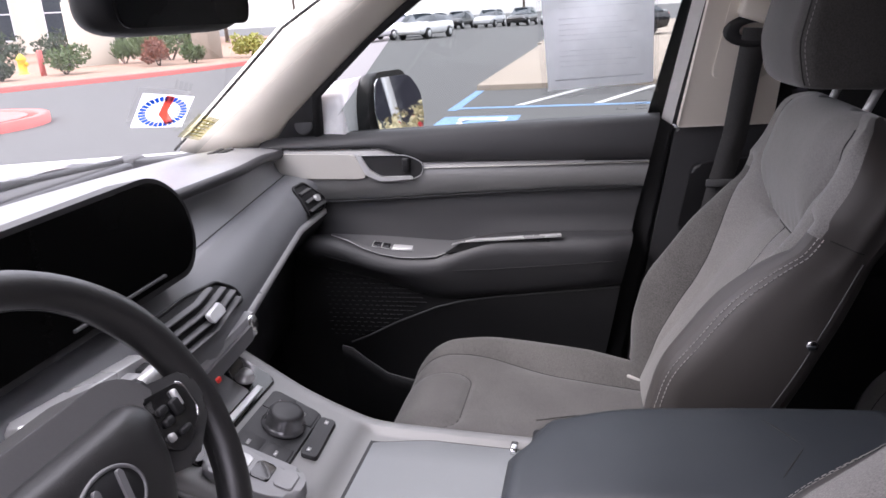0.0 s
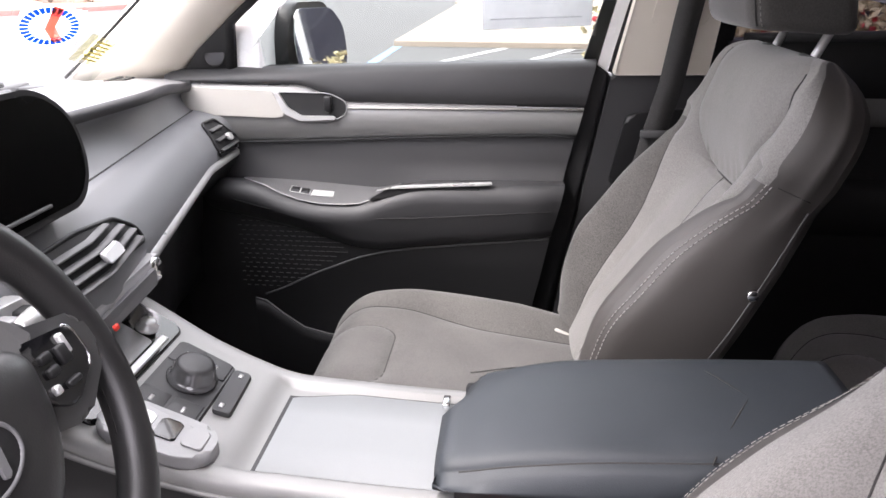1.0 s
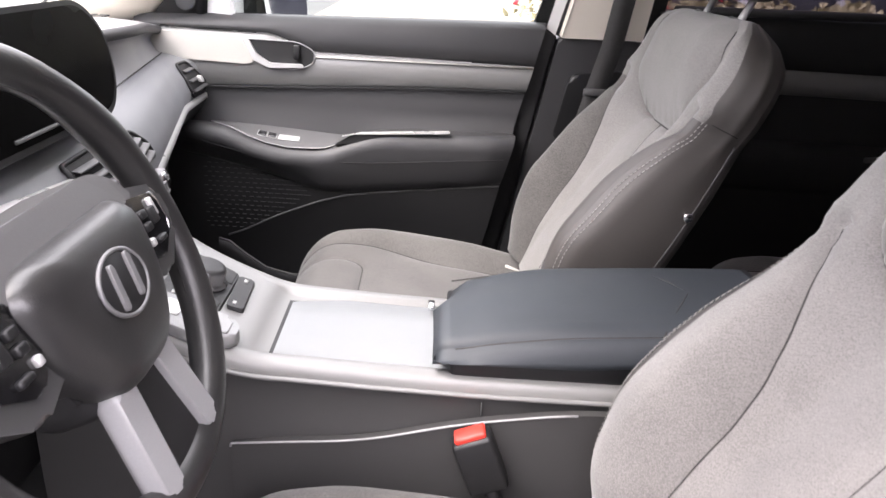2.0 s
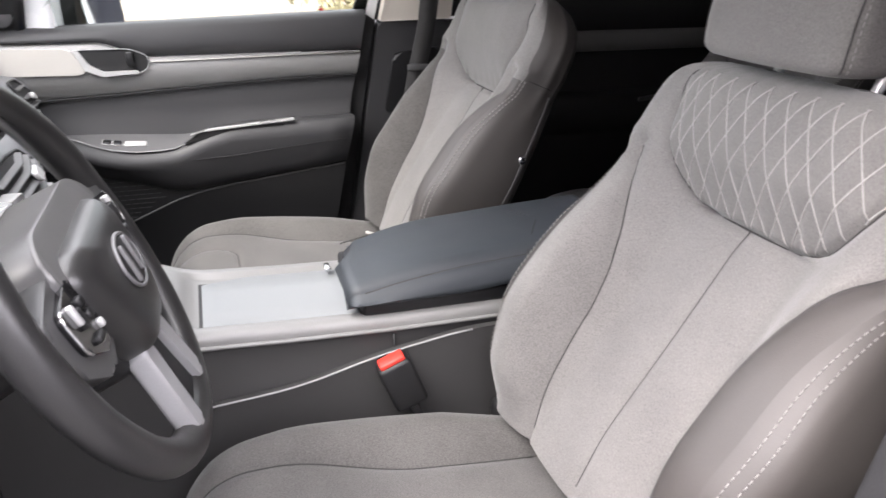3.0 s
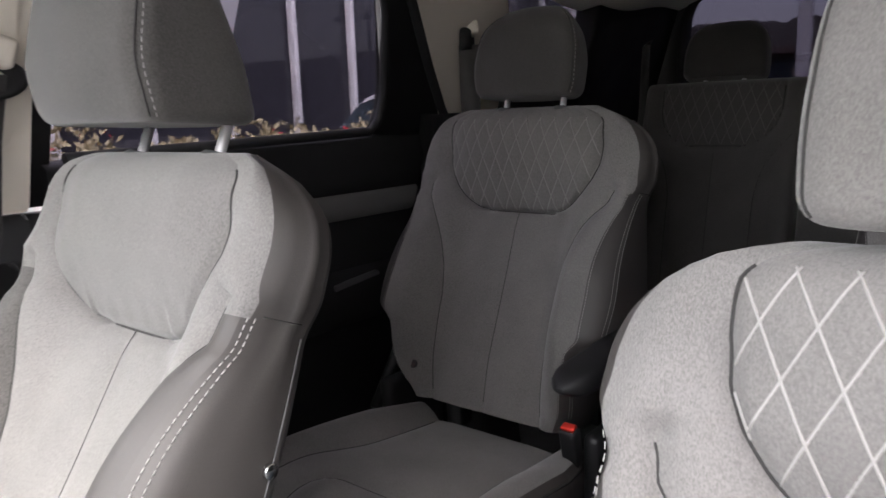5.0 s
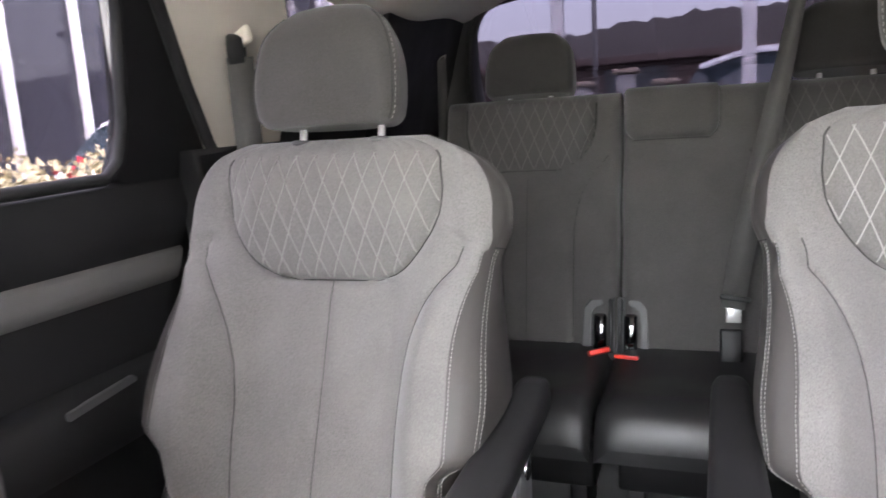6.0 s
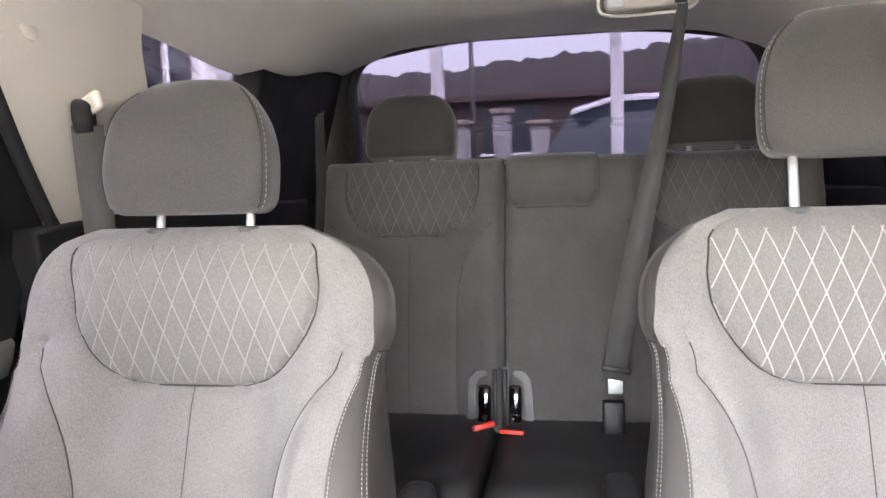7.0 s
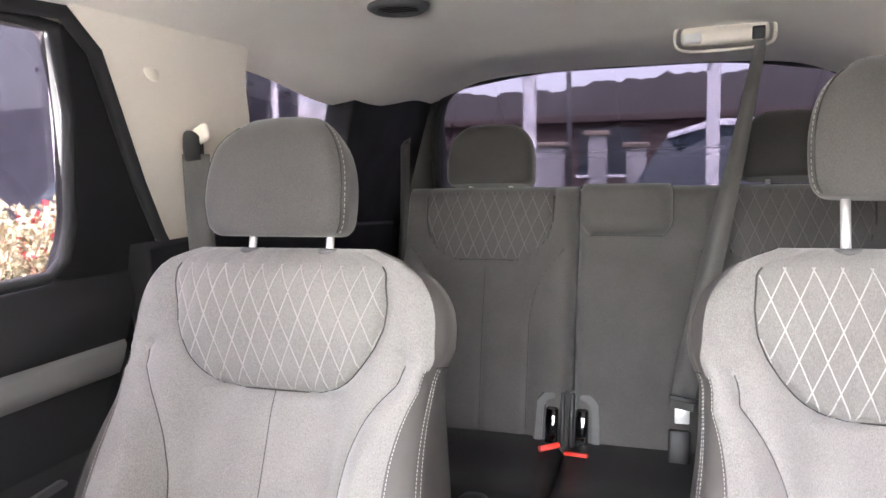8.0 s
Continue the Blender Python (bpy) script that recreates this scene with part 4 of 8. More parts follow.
    ih = [lerp(LINE, HT - 0.060, (k / 52) ** 1.4) for k in range(53)] + [HT - 0.060 + 0.060 * math.sin(k * math.pi / 2 / 7) for k in range(1, 8)]
    irows = []
    for h in ih:
        c1 = insert_edge(h)
        row = []
        for k in range(81):
            u = c1 * (k / 40 - 1)
            edge = min(1.0, (c1 - abs(u)) / 0.008, (h - LINE) / 0.008)
            row.append(put(u, h, face(u, h) + puff(u, h) * max(0, edge)))
        irows.append(row)
    part("quilted_insert", sheet(irows), FABRIC_DARK, parent, "grey insert with diamond stitching")

    # diamond stitching
    bm_all = []
    htop = HT - 0.03
    for sgn in (-1, 1):
        for k in range(-40, 60):
            line = []
            segs = []
            for s in range(0, 90):
                h = LINE + s * (htop - LINE) / 89
                u = sgn * (k * 2 * DX - h * DX / DY)
                if abs(u) < insert_edge(h) - 0.002 and h > LINE + 0.003:
                    line.append(put(u, h, face(u, h) + 0.0011))
                elif line:
                    segs.append(line)
                    line = []
            if line:
                segs.append(line)
            for sg in segs:
                if len(sg) > 3:
                    bm_all.append(tube(sg, 0.0011, 4))
    if bm_all and thread != FABRIC_DARK:
        part("diamond_stitching", join(*bm_all), thread, parent, "pale diamond quilting thread")

    # seams
    def on(u, h, lift=0.0):
        return put(u, h, top_round(h, back_depth(u, h, flat)) + lift)

    v_line = [on(-insert_edge(h), h, 0.0005) for h in [lerp(HT - 0.03, LINE, 1 - (1 - k / 60) ** 1.7) for k in range(61)]]
    v_line += [on(u, LINE, 0.0005) for u in [lerp(-0.060, 0.060, k / 16) for k in range(1, 16)]]
    v_line += [on(insert_edge(h), h, 0.0005) for h in [lerp(LINE, HT - 0.03, (k / 60) ** 1.7) for k in range(61)]]
    part("insert_seam", tube(v_line, 0.0013, 6), SEAM, parent)
    for s in (-1, 1):
        part("bolster_seam", tube([on(s * bolster_edge(h), h, 0.0004) for h in [lerp(0.02, 0.456, k / 44) for k in range(45)]], 0.0010, 6), SEAM, parent)
    part("centre_seam", tube([on(0, h, 0.0003) for h in [lerp(0.02, LINE, k / 30) for k in range(31)]], 0.0007, 6), SEAM, parent)

    # twin white stitching along the side edge, up to the shoulder
    for s in (-1, 1):
        two = []
        for off in stitch:
            line = []
            for k in range(50):
                h = lerp(0.03, 0.452, k / 49)
                w, e = half_width(h), columns(h)[-1]
                t = off * math.pi / 2
                u = e + (w - e) * math.sin(t)
                d = back_depth(e, h, flat) - 0.045 * (1 - math.cos(t))
                line.append(put(s * (u + 0.0008), h, d + 0.0008))
            two.append(dashes(line, *((0.0050, 0.0026, 0.0007, 0.0007) if squash < 0.92 else (0.0036, 0.0018, 0.0006, 0.0005)), (s * 0.75, 0.65, 0.1)))
        part("edge_stitching", join(*two), THREAD_GREY if squash < 0.85 else THREAD_PALE, parent, "rows of pale stitches")
        # shoulder seam running back round the side
        w = half_width(0.455)
        e = columns(0.455)[-1]
        de = back_depth(e, 0.455, flat)
        ring_ = [(e + (w - e) * math.sin(k / 6 * math.pi / 2), de - 0.045 * (1 - math.cos(k / 6 * math.pi / 2))) for k in range(7)]
        ring_ += [(w + 0.004 * math.sin(k / 5 * math.pi), lerp(de - 0.045, DEEP[0] * 0.58 + 0.03, k / 5)) for k in range(1, 6)]
        part("shoulder_seam", tube([put(s * (u + 0.0004), 0.455, d - 0.0002) for u, d in ring_[4:]], 0.0008, 6), SEAM, parent)
    return put


def headrest(parent, put, h0, tall, wide, front, rear, post_gap, post_d, squash=1.0, mat_a=None, post_from=HT - 0.02, stitched=True, rise=0.0, taper=1.0, slide=0.0, thread=None, outline=None):
    """A padded headrest on two chromed posts; front and rear give its depth by height."""
    mat_a = mat_a or FABRIC_SHADED

    def at(u, h, d):
        return put(u, LINE + (h - LINE) / squash if h > LINE else h, d)

    RB, RT, RC = 0.020, 0.056, 0.028
    levels = [(RB * (1 - math.cos(k / 6 * math.pi / 2)), RB * (1 - math.sin(k / 6 * math.pi / 2))) for k in range(7)]
    levels += [(lerp(RB, tall - RT, k / 9), 0.0) for k in range(1, 9)]
    levels += [(tall - RT * (1 - math.sin(k / 8 * math.pi / 2)), RT * (1 - math.cos(k / 8 * math.pi / 2))) for k in range(9)]
    rows = []
    for hh, inset in levels:
        v = hh / tall
        w = wide * soft_table(v, outline or [(0, 0.985), (0.25, 1.0), (0.55, 0.975), (0.8, 0.90), (1, 0.80)], 0.08) - inset * 0.75
        f, r = soft_table(v, front, 0.06) - inset * 0.55, soft_table(v, rear, 0.06) + inset * 0.55
        if r > f - 0.01:
            f = r = (f + r) / 2
        rc = min(RC, (f - r) * 0.45, w * 0.5)
        ring = []
        for cu, cd, a0 in ((w - rc, f - rc, 0), (-w + rc, f - rc, 90), (-w + rc, r + rc, 180), (w - rc, r + rc, 270)):
            for k in range(7):
                a = radians(a0 + 15 * k)
                ring.append((cu + rc * math.cos(a), cd + rc * math.sin(a)))
            if a0 == 0:
                ring += [(lerp(w - rc, -w + rc, k / 10), f + 0.007 * math.sin(k / 10 * math.pi)) for k in range(1, 10)]
            if a0 == 180:
                ring += [(lerp(-w + rc, w - rc, k / 6), r - 0.010 * math.sin(k / 6 * math.pi)) for k in range(1, 6)]
        # the underside rises towards the rear, and the rear is narrower
        ring = [(u * lerp(1.0, taper, smooth01((f - d) / max(0.02, f - r))), d) for u, d in ring]
        rows.append([at(u, h0 + hh + rise * (front[0][1] - d) * (1 - v), d) for u, d in ring])
    part("headrest_pad", sheet(rows, close_u=True, cap=True), mat_a, parent)
    if stitched:
        mid_ = at(0, h0 + tall * 0.5, (front[0][1] + rear[0][1]) / 2)
        for s, j, j2 in ((1, 3, 1), (-1, 19, 21)):
            line = [rows[i][j] + (rows[i][j] - mid_).normalized() * 0.0006 for i in range(3, len(rows) - 4)]
            part("headrest_seam", tube(line, 0.0010, 5), SEAM, parent)
            off = [rows[i][j].lerp(rows[i][j2], 0.45) + (rows[i][j] - mid_).normalized() * 0.0008 for i in range(3, len(rows) - 4)]
            part("headrest_stitching", dashes(off, 0.0050, 0.003, 0.0006, 0.0006, (s * 0.8, 0.6, 0)), thread or THREAD_GREY, parent)
    for s in (-1, 1):
        part("headrest_post", tube([put(s * post_gap + slide, post_from - 0.03, post_d), at(s * post_gap + slide, h0 + 0.03 + rise * 0.09, post_d)], 0.0062, 12), SATIN, parent, "satin chrome post")
        part("post_collar", disc(put(s * post_gap + slide, post_from + 0.008, post_d), put(0, 1, 0) - put(0, 0, 0), 0.017, 0.012, profile=[(0, 0), (0, 0.019), (0.006, 0.020), (0.009, 0.017), (0.010, 0.008)]), PLASTIC_MID, parent)


def cushion(parent, z_top, y_back, y_front, half=0.245, thick=0.16, fabric=None, side=None, raise_b=0.028, tip=0.03, nose=0.07):
    """A seat cushion: centre panel, side bolsters and a rounded nose."""
    fabric, side = fabric or FABRIC, side or VINYL
    L = y_front - y_back
    NV = 84
    vs = [k / NV * 0.80 for k in range(NV)] + [0.80 + 0.20 * math.sin(k * math.pi / 2 / 12) for k in range(13)]

    def w(v):
        return half * table(v, [(0, 0.90), (0.25, 1.0), (0.7, 1.0), (0.9, 0.965), (1.0, 0.90)])

    def flare(v):      # the bolster seam runs outwards over the nose
        return min(0.030 * smooth01((v - 0.35) / 0.4), w(v) - 0.207)

    def top(u, v):
        c = z_top + tip * v - 0.02 * (1 - v) + 0.012 * math.sin(v * 3.0)
        a = abs(u) / w(v)
        z = c + raise_b * smooth01((a - 0.55) / 0.3) * (1 - 0.65 * smooth01((v - 0.62) / 0.35))
        qx, qy = abs(u) - 0.060, L * (0.70 - v) + 0.045
        nose_line = abs(math.hypot(max(qx, 0), max(qy, 0)) + min(max(qx, qy), 0) - 0.045)
        for s, g in ((abs(abs(u) - 0.142 - flare(v)), 0.006), (nose_line, 0.006)):
            z -= g * math.exp(-((s / 0.006) ** 2)) + g * 0.7 * math.exp(-((s / 0.022) ** 2))
        return z

    def fall(v, z, zb):
        if v < 0.80:
            return z
        k = math.sqrt(max(0, 1 - ((v - 0.80) / 0.20) ** 2))
        return zb + (z - zb) * (0.35 + 0.65 * k)

    cells = {"cover": bmesh.new(), "bolster_a": bmesh.new(), "bolster_b": bmesh.new(), "side_a": bmesh.new(), "side_b": bmesh.new()}
    zb = z_top - thick
    rows = []
    c0 = [0, 0.03, 0.05, 0.06, 0.075, 0.088, 0.098, 0.105, 0.112, 0.12, 0.13, 0.137, 0.142, 0.147, 0.155]
    for v in vs:
        e = w(v) - 0.035
        us = c0[:10] + [x + flare(v) for x in c0[10:]] + [lerp(0.165 + flare(v), e, k / 5) for k in range(6)]
        us = [-x for x in us[:0:-1]] + us
        pts = [(u, top(u, v)) for u in us]
        ze = top(e, v)
        arc = [(e + 0.035 * math.sin(k / 5 * math.pi / 2), ze - 0.035 * (1 - math.cos(k / 5 * math.pi / 2))) for k in range(1, 6)]
        sd = [(w(v) - 0.012 * k / 4, lerp(ze - 0.035, zb, k / 4)) for k in range(1, 5)]
        ring = [(-u, z) for u, z in (arc + sd)[::-1]] + pts + arc + sd
        rows.append([Vector((u, y_back + L * v, fall(v, z, zb))) for u, z in ring])
    # the nose tucks under
    last = rows[-1]
    for dz, dy in ((-0.02, -0.002), (-0.045, -0.012), (-0.06, -0.03)):
        rows.append([Vector((p.x, p.y + dy, max(p.z + dz, zb - 0.02) if p.z > zb + 0.01 else p.z)) for p in last])
    n = len(rows[0])
    mid = n // 2
    store = {k: {} for k in cells}

    def vert(kind, i, j):
        if (i, j) not in store[kind]:
            store[kind][(i, j)] = cells[kind].verts.new(rows[i][j])
        return store[kind][(i, j)]

    for i in range(len(rows) - 1):
        for j in range(n - 1):
            o = min(abs(j - mid), abs(j + 1 - mid))
            kind = "cover" if o < 12 else "bolster_a" if o < 22 and j > mid else "bolster_b" if o < 22 else "side_a" if j > mid else "side_b"
            cells[kind].faces.new([vert(kind, i, j), vert(kind, i, j + 1), vert(kind, i + 1, j + 1), vert(kind, i + 1, j)])
    part("cushion_cover", cells["cover"], fabric, parent)
    part("cushion_bolster", cells["bolster_a"], fabric, parent)
    part("cushion_bolster", cells["bolster_b"], fabric, parent)
    part("cushion_side", cells["side_a"], side, parent)
    part("cushion_side", cells["side_b"], side, parent)

    def on(u, v, lift=0.0004):
        return Vector((u, y_back + L * v, fall(v, top(u, v), zb) + lift))

    for s in (-1, 1):
        part("cushion_seam", tube([on(s * (0.142 + flare(v)), v) for v in [lerp(0.03, 0.99, k / 60) for k in range(61)]], 0.0013, 6), SEAM, parent)
        part("cushion_piping", tube([Vector((s * (w(v) - 0.004), y_back + L * v, fall(v, top(w(v) - 0.035, v) - 0.022, zb))) for v in [lerp(0.05, 0.985, k / 40) for k in range(41)]], 0.0028, 6), SEAM, parent)
    run = [(0.105, lerp(0.985, 0.70 + 0.045 / L, k / 14)) for k in range(15)]
    run += [(0.060 + 0.045 * math.cos(q), 0.70 + (0.045 - 0.045 * math.sin(q)) / L) for q in [k / 10 * math.pi / 2 for k in range(1, 11)]]
    run += [(lerp(0.060, 0.0, k / 6), 0.70) for k in range(1, 7)]
    pts = [on(-u, v) for u, v in run] + [on(u, v) for u, v in run[-2::-1]]
    part("cushion_front_seam", tube(pts, 0.0013, 6), SEAM, parent)
    # a base under the pad
    part("seat_base", rbox(-half + 0.03, half - 0.03, y_back + 0.0, y_front - 0.10, zb - 0.10, zb + 0.01, 0.02), BLACK, parent)
    for s in (-1, 1):
        part("seat_rail", rbox(s * (half - 0.09) - 0.02, s * (half - 0.09) + 0.02, y_back - 0.02, y_front - 0.06, 0.0, zb - 0.095, 0.006), BLACK, parent)


FLOOR_Z = 0.30


def front_seat(cx, oy, oz, label, lift, thread, squash):
    s = thing("front_seat", label, "car seat", "front seats", at=pose(cx, oy, FLOOR_Z))
    z0 = oz - FLOOR_Z
    WIDE[0], DEEP[0] = (1.02, -0.015) if cx > 0 else (1.06, -0.02)
    STRIP[0], NOTCH[0] = 0.066, 0.0
    PUFF[0], BULGE[0] = 0.022, (0.0 if cx > 0 else 0.020)
    put = backrest(s, z0, 23, thread, squash)
    if cx > 0:
        headrest(s, put, 0.606, 0.211, 0.126, [(0, 0.160), (0.3, 0.196), (0.75, 0.214), (1, 0.200)], [(0, 0.020), (0.4, 0.056), (1, 0.135)], 0.080, 0.055, squash, FABRIC_SHADED_DEEP, rise=0.36, taper=0.90, slide=-0.011)
    else:
        headrest(s, lambda u, h, d: put(u + 0.032, h, d + 0.004), 0.576, 0.205, 0.119, [(0, 0.118), (0.3, 0.136), (0.65, 0.142), (1, 0.128)], [(0, 0.004), (0.5, 0.016), (1, 0.050)], 0.071, 0.045, squash, rise=0.36, taper=0.90, slide=-0.029)
    cushion(s, z0 + 0.015, 0.06, 0.585, 0.246, fabric=FABRIC_SEAT_SHADED)
    inner = -1 if cx > 0 else 1
    # recliner cover and seat side shields
    for k in (-1, 1):
        part("recliner_cover", rbox(k * 0.250 - 0.018, k * 0.250 + 0.018, -0.06, 0.10, z0 - 0.13, z0 + 0.03, 0.016, 3), BLACK, s)
        part("side_shield", rbox(k * 0.245 - 0.016, k * 0.245 + 0.016, 0.05, 0.50, z0 - 0.17, z0 - 0.085, 0.014, 3), BLACK, s)
        h = 0.31
        part("shell_bolt", disc(put(k * half_width(h), h, DEEP[0] + 0.030), (k, 0, 0), 0.008, 0.007), CHROME, s)
        part("shell_edge", tube([put(k * (half_width(hh) + 0.0008), hh, DEEP[0] + 0.036 - 0.010 * math.sin((hh - 0.05) * 6)) for hh in [lerp(0.03, 0.44, i / 20) for i in range(21)]], 0.0010, 6), PLASTIC_MID, s, "thin grey edging of the seat shell")
    if cx < 0:
        part("side_latch", tube([put(-0.247, 0.405, 0.010), put(-0.250, 0.385, 0.030), put(-0.250, 0.368, 0.034)], [0.006, 0.008, 0.006], 10), CHROME, s, "small chromed latch")
        part("latch_knob", disc(put(-0.246, 0.355, 0.036), (-1, 0.3, 0), 0.008, 0.010), CHROME, s)
    return s


def middle_seat(cx, oy, oz, label, lift, thread):
    s = thing("captain_chair", label, "car seat", "second row seats", at=pose(cx, oy, FLOOR_Z))
    z0 = oz - FLOOR_Z
    WIDE[0], DEEP[0] = (1.065 if cx > 0 else 1.015), -0.04
    STRIP[0], NOTCH[0] = 0.072, 0.045
    PUFF[0], BULGE[0] = 0.0, 0.015
    squash = 0.925 if cx > 0 else 0.94
    put = backrest(s, z0, 13, thread, squash, stitch=(0.36, 0.80, 0.93))
    headrest(s, put, 0.628 + lift, 0.184, 0.122, [(0, 0.092), (0.3, 0.104), (0.7, 0.104), (1, 0.094)], [(0, -0.004), (0.5, 0.0), (1, 0.020)], 0.066, 0.045, squash, FABRIC_SHADED_DEEP, rise=0.12, taper=0.86, slide=-0.010 if cx > 0 else 0.004, thread=THREAD_PALE, outline=[(0, 0.93), (0.15, 0.99), (0.40, 1.0), (0.62, 0.955), (0.82, 0.83), (1, 0.70)])
    cushion(s, z0 - 0.02, 0.06, 0.565, 0.246)
    inner = -1 if cx > 0 else 1
    x = inner * 0.280
    # folding armrest on the aisle side
    rows = []
    for i in range(23):
        v = i / 22
        y = lerp(-0.17, 0.285, v)
        zc = z0 + 0.220 - 0.018 * v
        k = math.sqrt(max(0.02, 1 - max(0, (v - 0.86) / 0.14) ** 2)) * math.sqrt(max(0.02, 1 - max(0, (0.10 - v) / 0.10) ** 2))
        hw, hh = 0.036 * (0.75 + 0.25 * v) * k, 0.026 * (1.15 - 0.35 * v) * k
        rows.append([Vector((x + hw * (abs(math.cos(t)) ** 0.6) * (1 if math.cos(t) > 0 else -1), y, zc - 0.012 + hh * (abs(math.sin(t)) ** 0.7) * (1 if math.sin(t) > 0 else -1))) for t in [q / 20 * 2 * math.pi for q in range(20)]])
    part("armrest", sheet(rows, close_u=True, cap=True), VINYL_BLACK, s, "black padded folding armrest")
    part("armrest_bracket", rbox(x - 0.020, x + 0.020, -0.03, 0.05, z0 + 0.03, z0 + 0.18, 0.014, 3), PLASTIC_MID, s)
    part("armrest_pivot", disc((x + inner * 0.018, 0.01, z0 + 0.16), (inner, 0, 0), 0.016, 0.006), CHROME, s)
    for k in (-1, 1):
        part("recliner_cover", rbox(k * 0.246 - 0.018, k * 0.246 + 0.018, -0.07, 0.12, z0 - 0.13, z0 + 0.045, 0.016, 3), BLACK, s)
    # the outer frame bar and the anchor button on the front
    o = -inner
    part("frame_bar", tube([(o * 0.262, 0.13, z0 - 0.02), (o * 0.268, 0.02, z0 + 0.12), (o * 0.262, -0.02, z0 + 0.22)], 0.013, 10), BLACK, s)
    part("anchor_button", disc(put(o * 0.155, 0.07, back_depth(0.155, 0.07) - 0.004), put(0, 0, 1) - put(0, 0, 0), 0.009, 0.006), BLACK, s)
    # buckle on a stalk at the inner edge
    b = rbox(-0.016, 0.016, -0.013, 0.013, 0.0, 0.075, 0.005)
    part("buckle", moved(b, pose(inner * 0.215, 0.12, z0 - 0.015, -14, 0, 0)), BLACK, s)
    part("buckle_button", moved(rbox(-0.013, 0.013, -0.009, 0.009, 0.074, 0.082, 0.003), pose(inner * 0.215, 0.12, z0 - 0.015, -14, 0, 0)), RED, s, "red release button")
    return s


front_seat(0.412, -0.072, 0.600, "grey fabric front passenger seat with quilted shoulder insert", 0.0, FABRIC_DARK, 0.902)
front_seat(-0.412, -0.097, 0.572, "grey fabric driver seat with pale diamond stitching", 0.0, THREAD_PALE, 0.79)
middle_seat(0.427, -0.976, 0.617, "grey fabric second row chair with lowered headrest", 0.0, THREAD_GREY)
middle_seat(-0.415, -1.030, 0.617, "grey fabric second row chair with raised headrest", 0.050, THREAD_PALE)


# ---- third row bench ----
def bench_back(name, label, x0, x1, insert, zt=1.300, pad=None, head=None):
    s = thing(name, label, "car seat", "third row seats", at=pose((x0 + x1) / 2, -1.80, FLOOR_Z))
    w = (x1 - x0) / 2
    put, nrm = make_back_map(0.68 - FLOOR_Z, 13.6)
    top = (zt - 0.68) / math.cos(radians(13.6))
    hs = [lerp(-0.03, top - 0.04, k / 44) for k in range(45)] + [top - 0.04 + 0.04 * math.sin(k / 6 * math.pi / 2) for k in range(1, 7)]
    ic = insert[0] - (x0 + x1) / 2 if insert else 0

    def edge(h):
        return soft_table(h, [(0.438, 0.070), (0.446, 0.100), (0.465, 0.132), (0.50, 0.158), (0.54, 0.169), (0.66, 0.171)], 0.004)

    def low(h):
        return soft_table(h, [(0.0, 0.118), (0.30, 0.120), (0.38, 0.138), (0.44, 0.176), (0.50, 0.23)], 0.02)

    def depth(u, h):
        a = abs(u - ic)
        d = 0.0 + 0.012 * math.sin(min(1, max(0, h / top)) * math.pi)
        if insert:
            d += 0.022 * smooth01((a - 0.11) / 0.09) * (1 - smooth01((h - 0.36) / 0.12))
            for sd, g in ((abs(a - edge(h)) if h > 0.438 else 1, 0.009), (abs(h - 0.438) if a < 0.075 else 1, 0.009), (abs(a - low(h)) if h < 0.47 else 1, 0.005), (a if h < 0.438 else 1, 0.003)):
                d -= g * math.exp(-((sd / 0.007) ** 2)) + g * 0.5 * math.exp(-((sd / 0.02) ** 2))
        r = 0.028
        e = min(w - abs(u), r)
        d -= r - math.sqrt(max(0, r * r - (r - e) ** 2))
        return d

    rows = []
    nu = 72
    for h in hs:
        k = 1.0 if h < top - 0.04 else math.sqrt(max(0, 1 - ((h - top + 0.04) / 0.04) ** 2))
        front = [put(u, h, -0.05 + (depth(u, h) + 0.05) * k) for u in [lerp(-w, w, q / nu) for q in range(nu + 1)]]
        back = [put(u, h, -0.05 - 0.05 * k) for u in (w, w * 0.5, 0, -w * 0.5, -w)]
        rows.append(front + back)
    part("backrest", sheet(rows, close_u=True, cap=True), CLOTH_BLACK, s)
    if insert:
        def on(u, h):
            return put(u, h, depth(u, h) + 0.0004)
        pts = [on(ic - edge(h), h) for h in [lerp(top - 0.03, 0.439, k / 30) for k in range(31)]] + [on(ic + edge(h), h) for h in [lerp(0.439, top - 0.03, k / 30) for k in range(31)]]
        part("insert_seam", tube(pts, 0.0024, 6), SEAM, s)
        for sg in (-1, 1):
            part("bolster_seam", tube([on(max(-w + 0.01, min(w - 0.01, ic + sg * low(h))), h) for h in [lerp(0.02, 0.47, k / 30) for k in range(31)]], 0.0012, 6), SEAM, s)
        part("centre_seam", tube([on(ic, h) for h in [lerp(0.02, 0.436, k / 20) for k in range(21)]], 0.0009, 6), SEAM, s)
        lines = []
        DX, DY = 0.0168, 0.040
        for sg in (-1, 1):
            for k in range(-40, 60):
                run = []
                for q in range(70):
                    h = lerp(0.439, top - 0.02, q / 69)
                    u = sg * (k * 2 * DX - h * DX / DY)
                    if abs(u) < edge(h) - 0.003 and h > 0.442:
                        run.append(put(ic + u, h, depth(ic + u, h) + 0.0006))
                    elif len(run) > 3:
                        lines.append(tube(run, 0.0012, 4))
                        run = []
                    else:
                        run = []
                if len(run) > 3:
                    lines.append(tube(run, 0.0012, 4))
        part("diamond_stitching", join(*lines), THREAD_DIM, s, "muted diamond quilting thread")
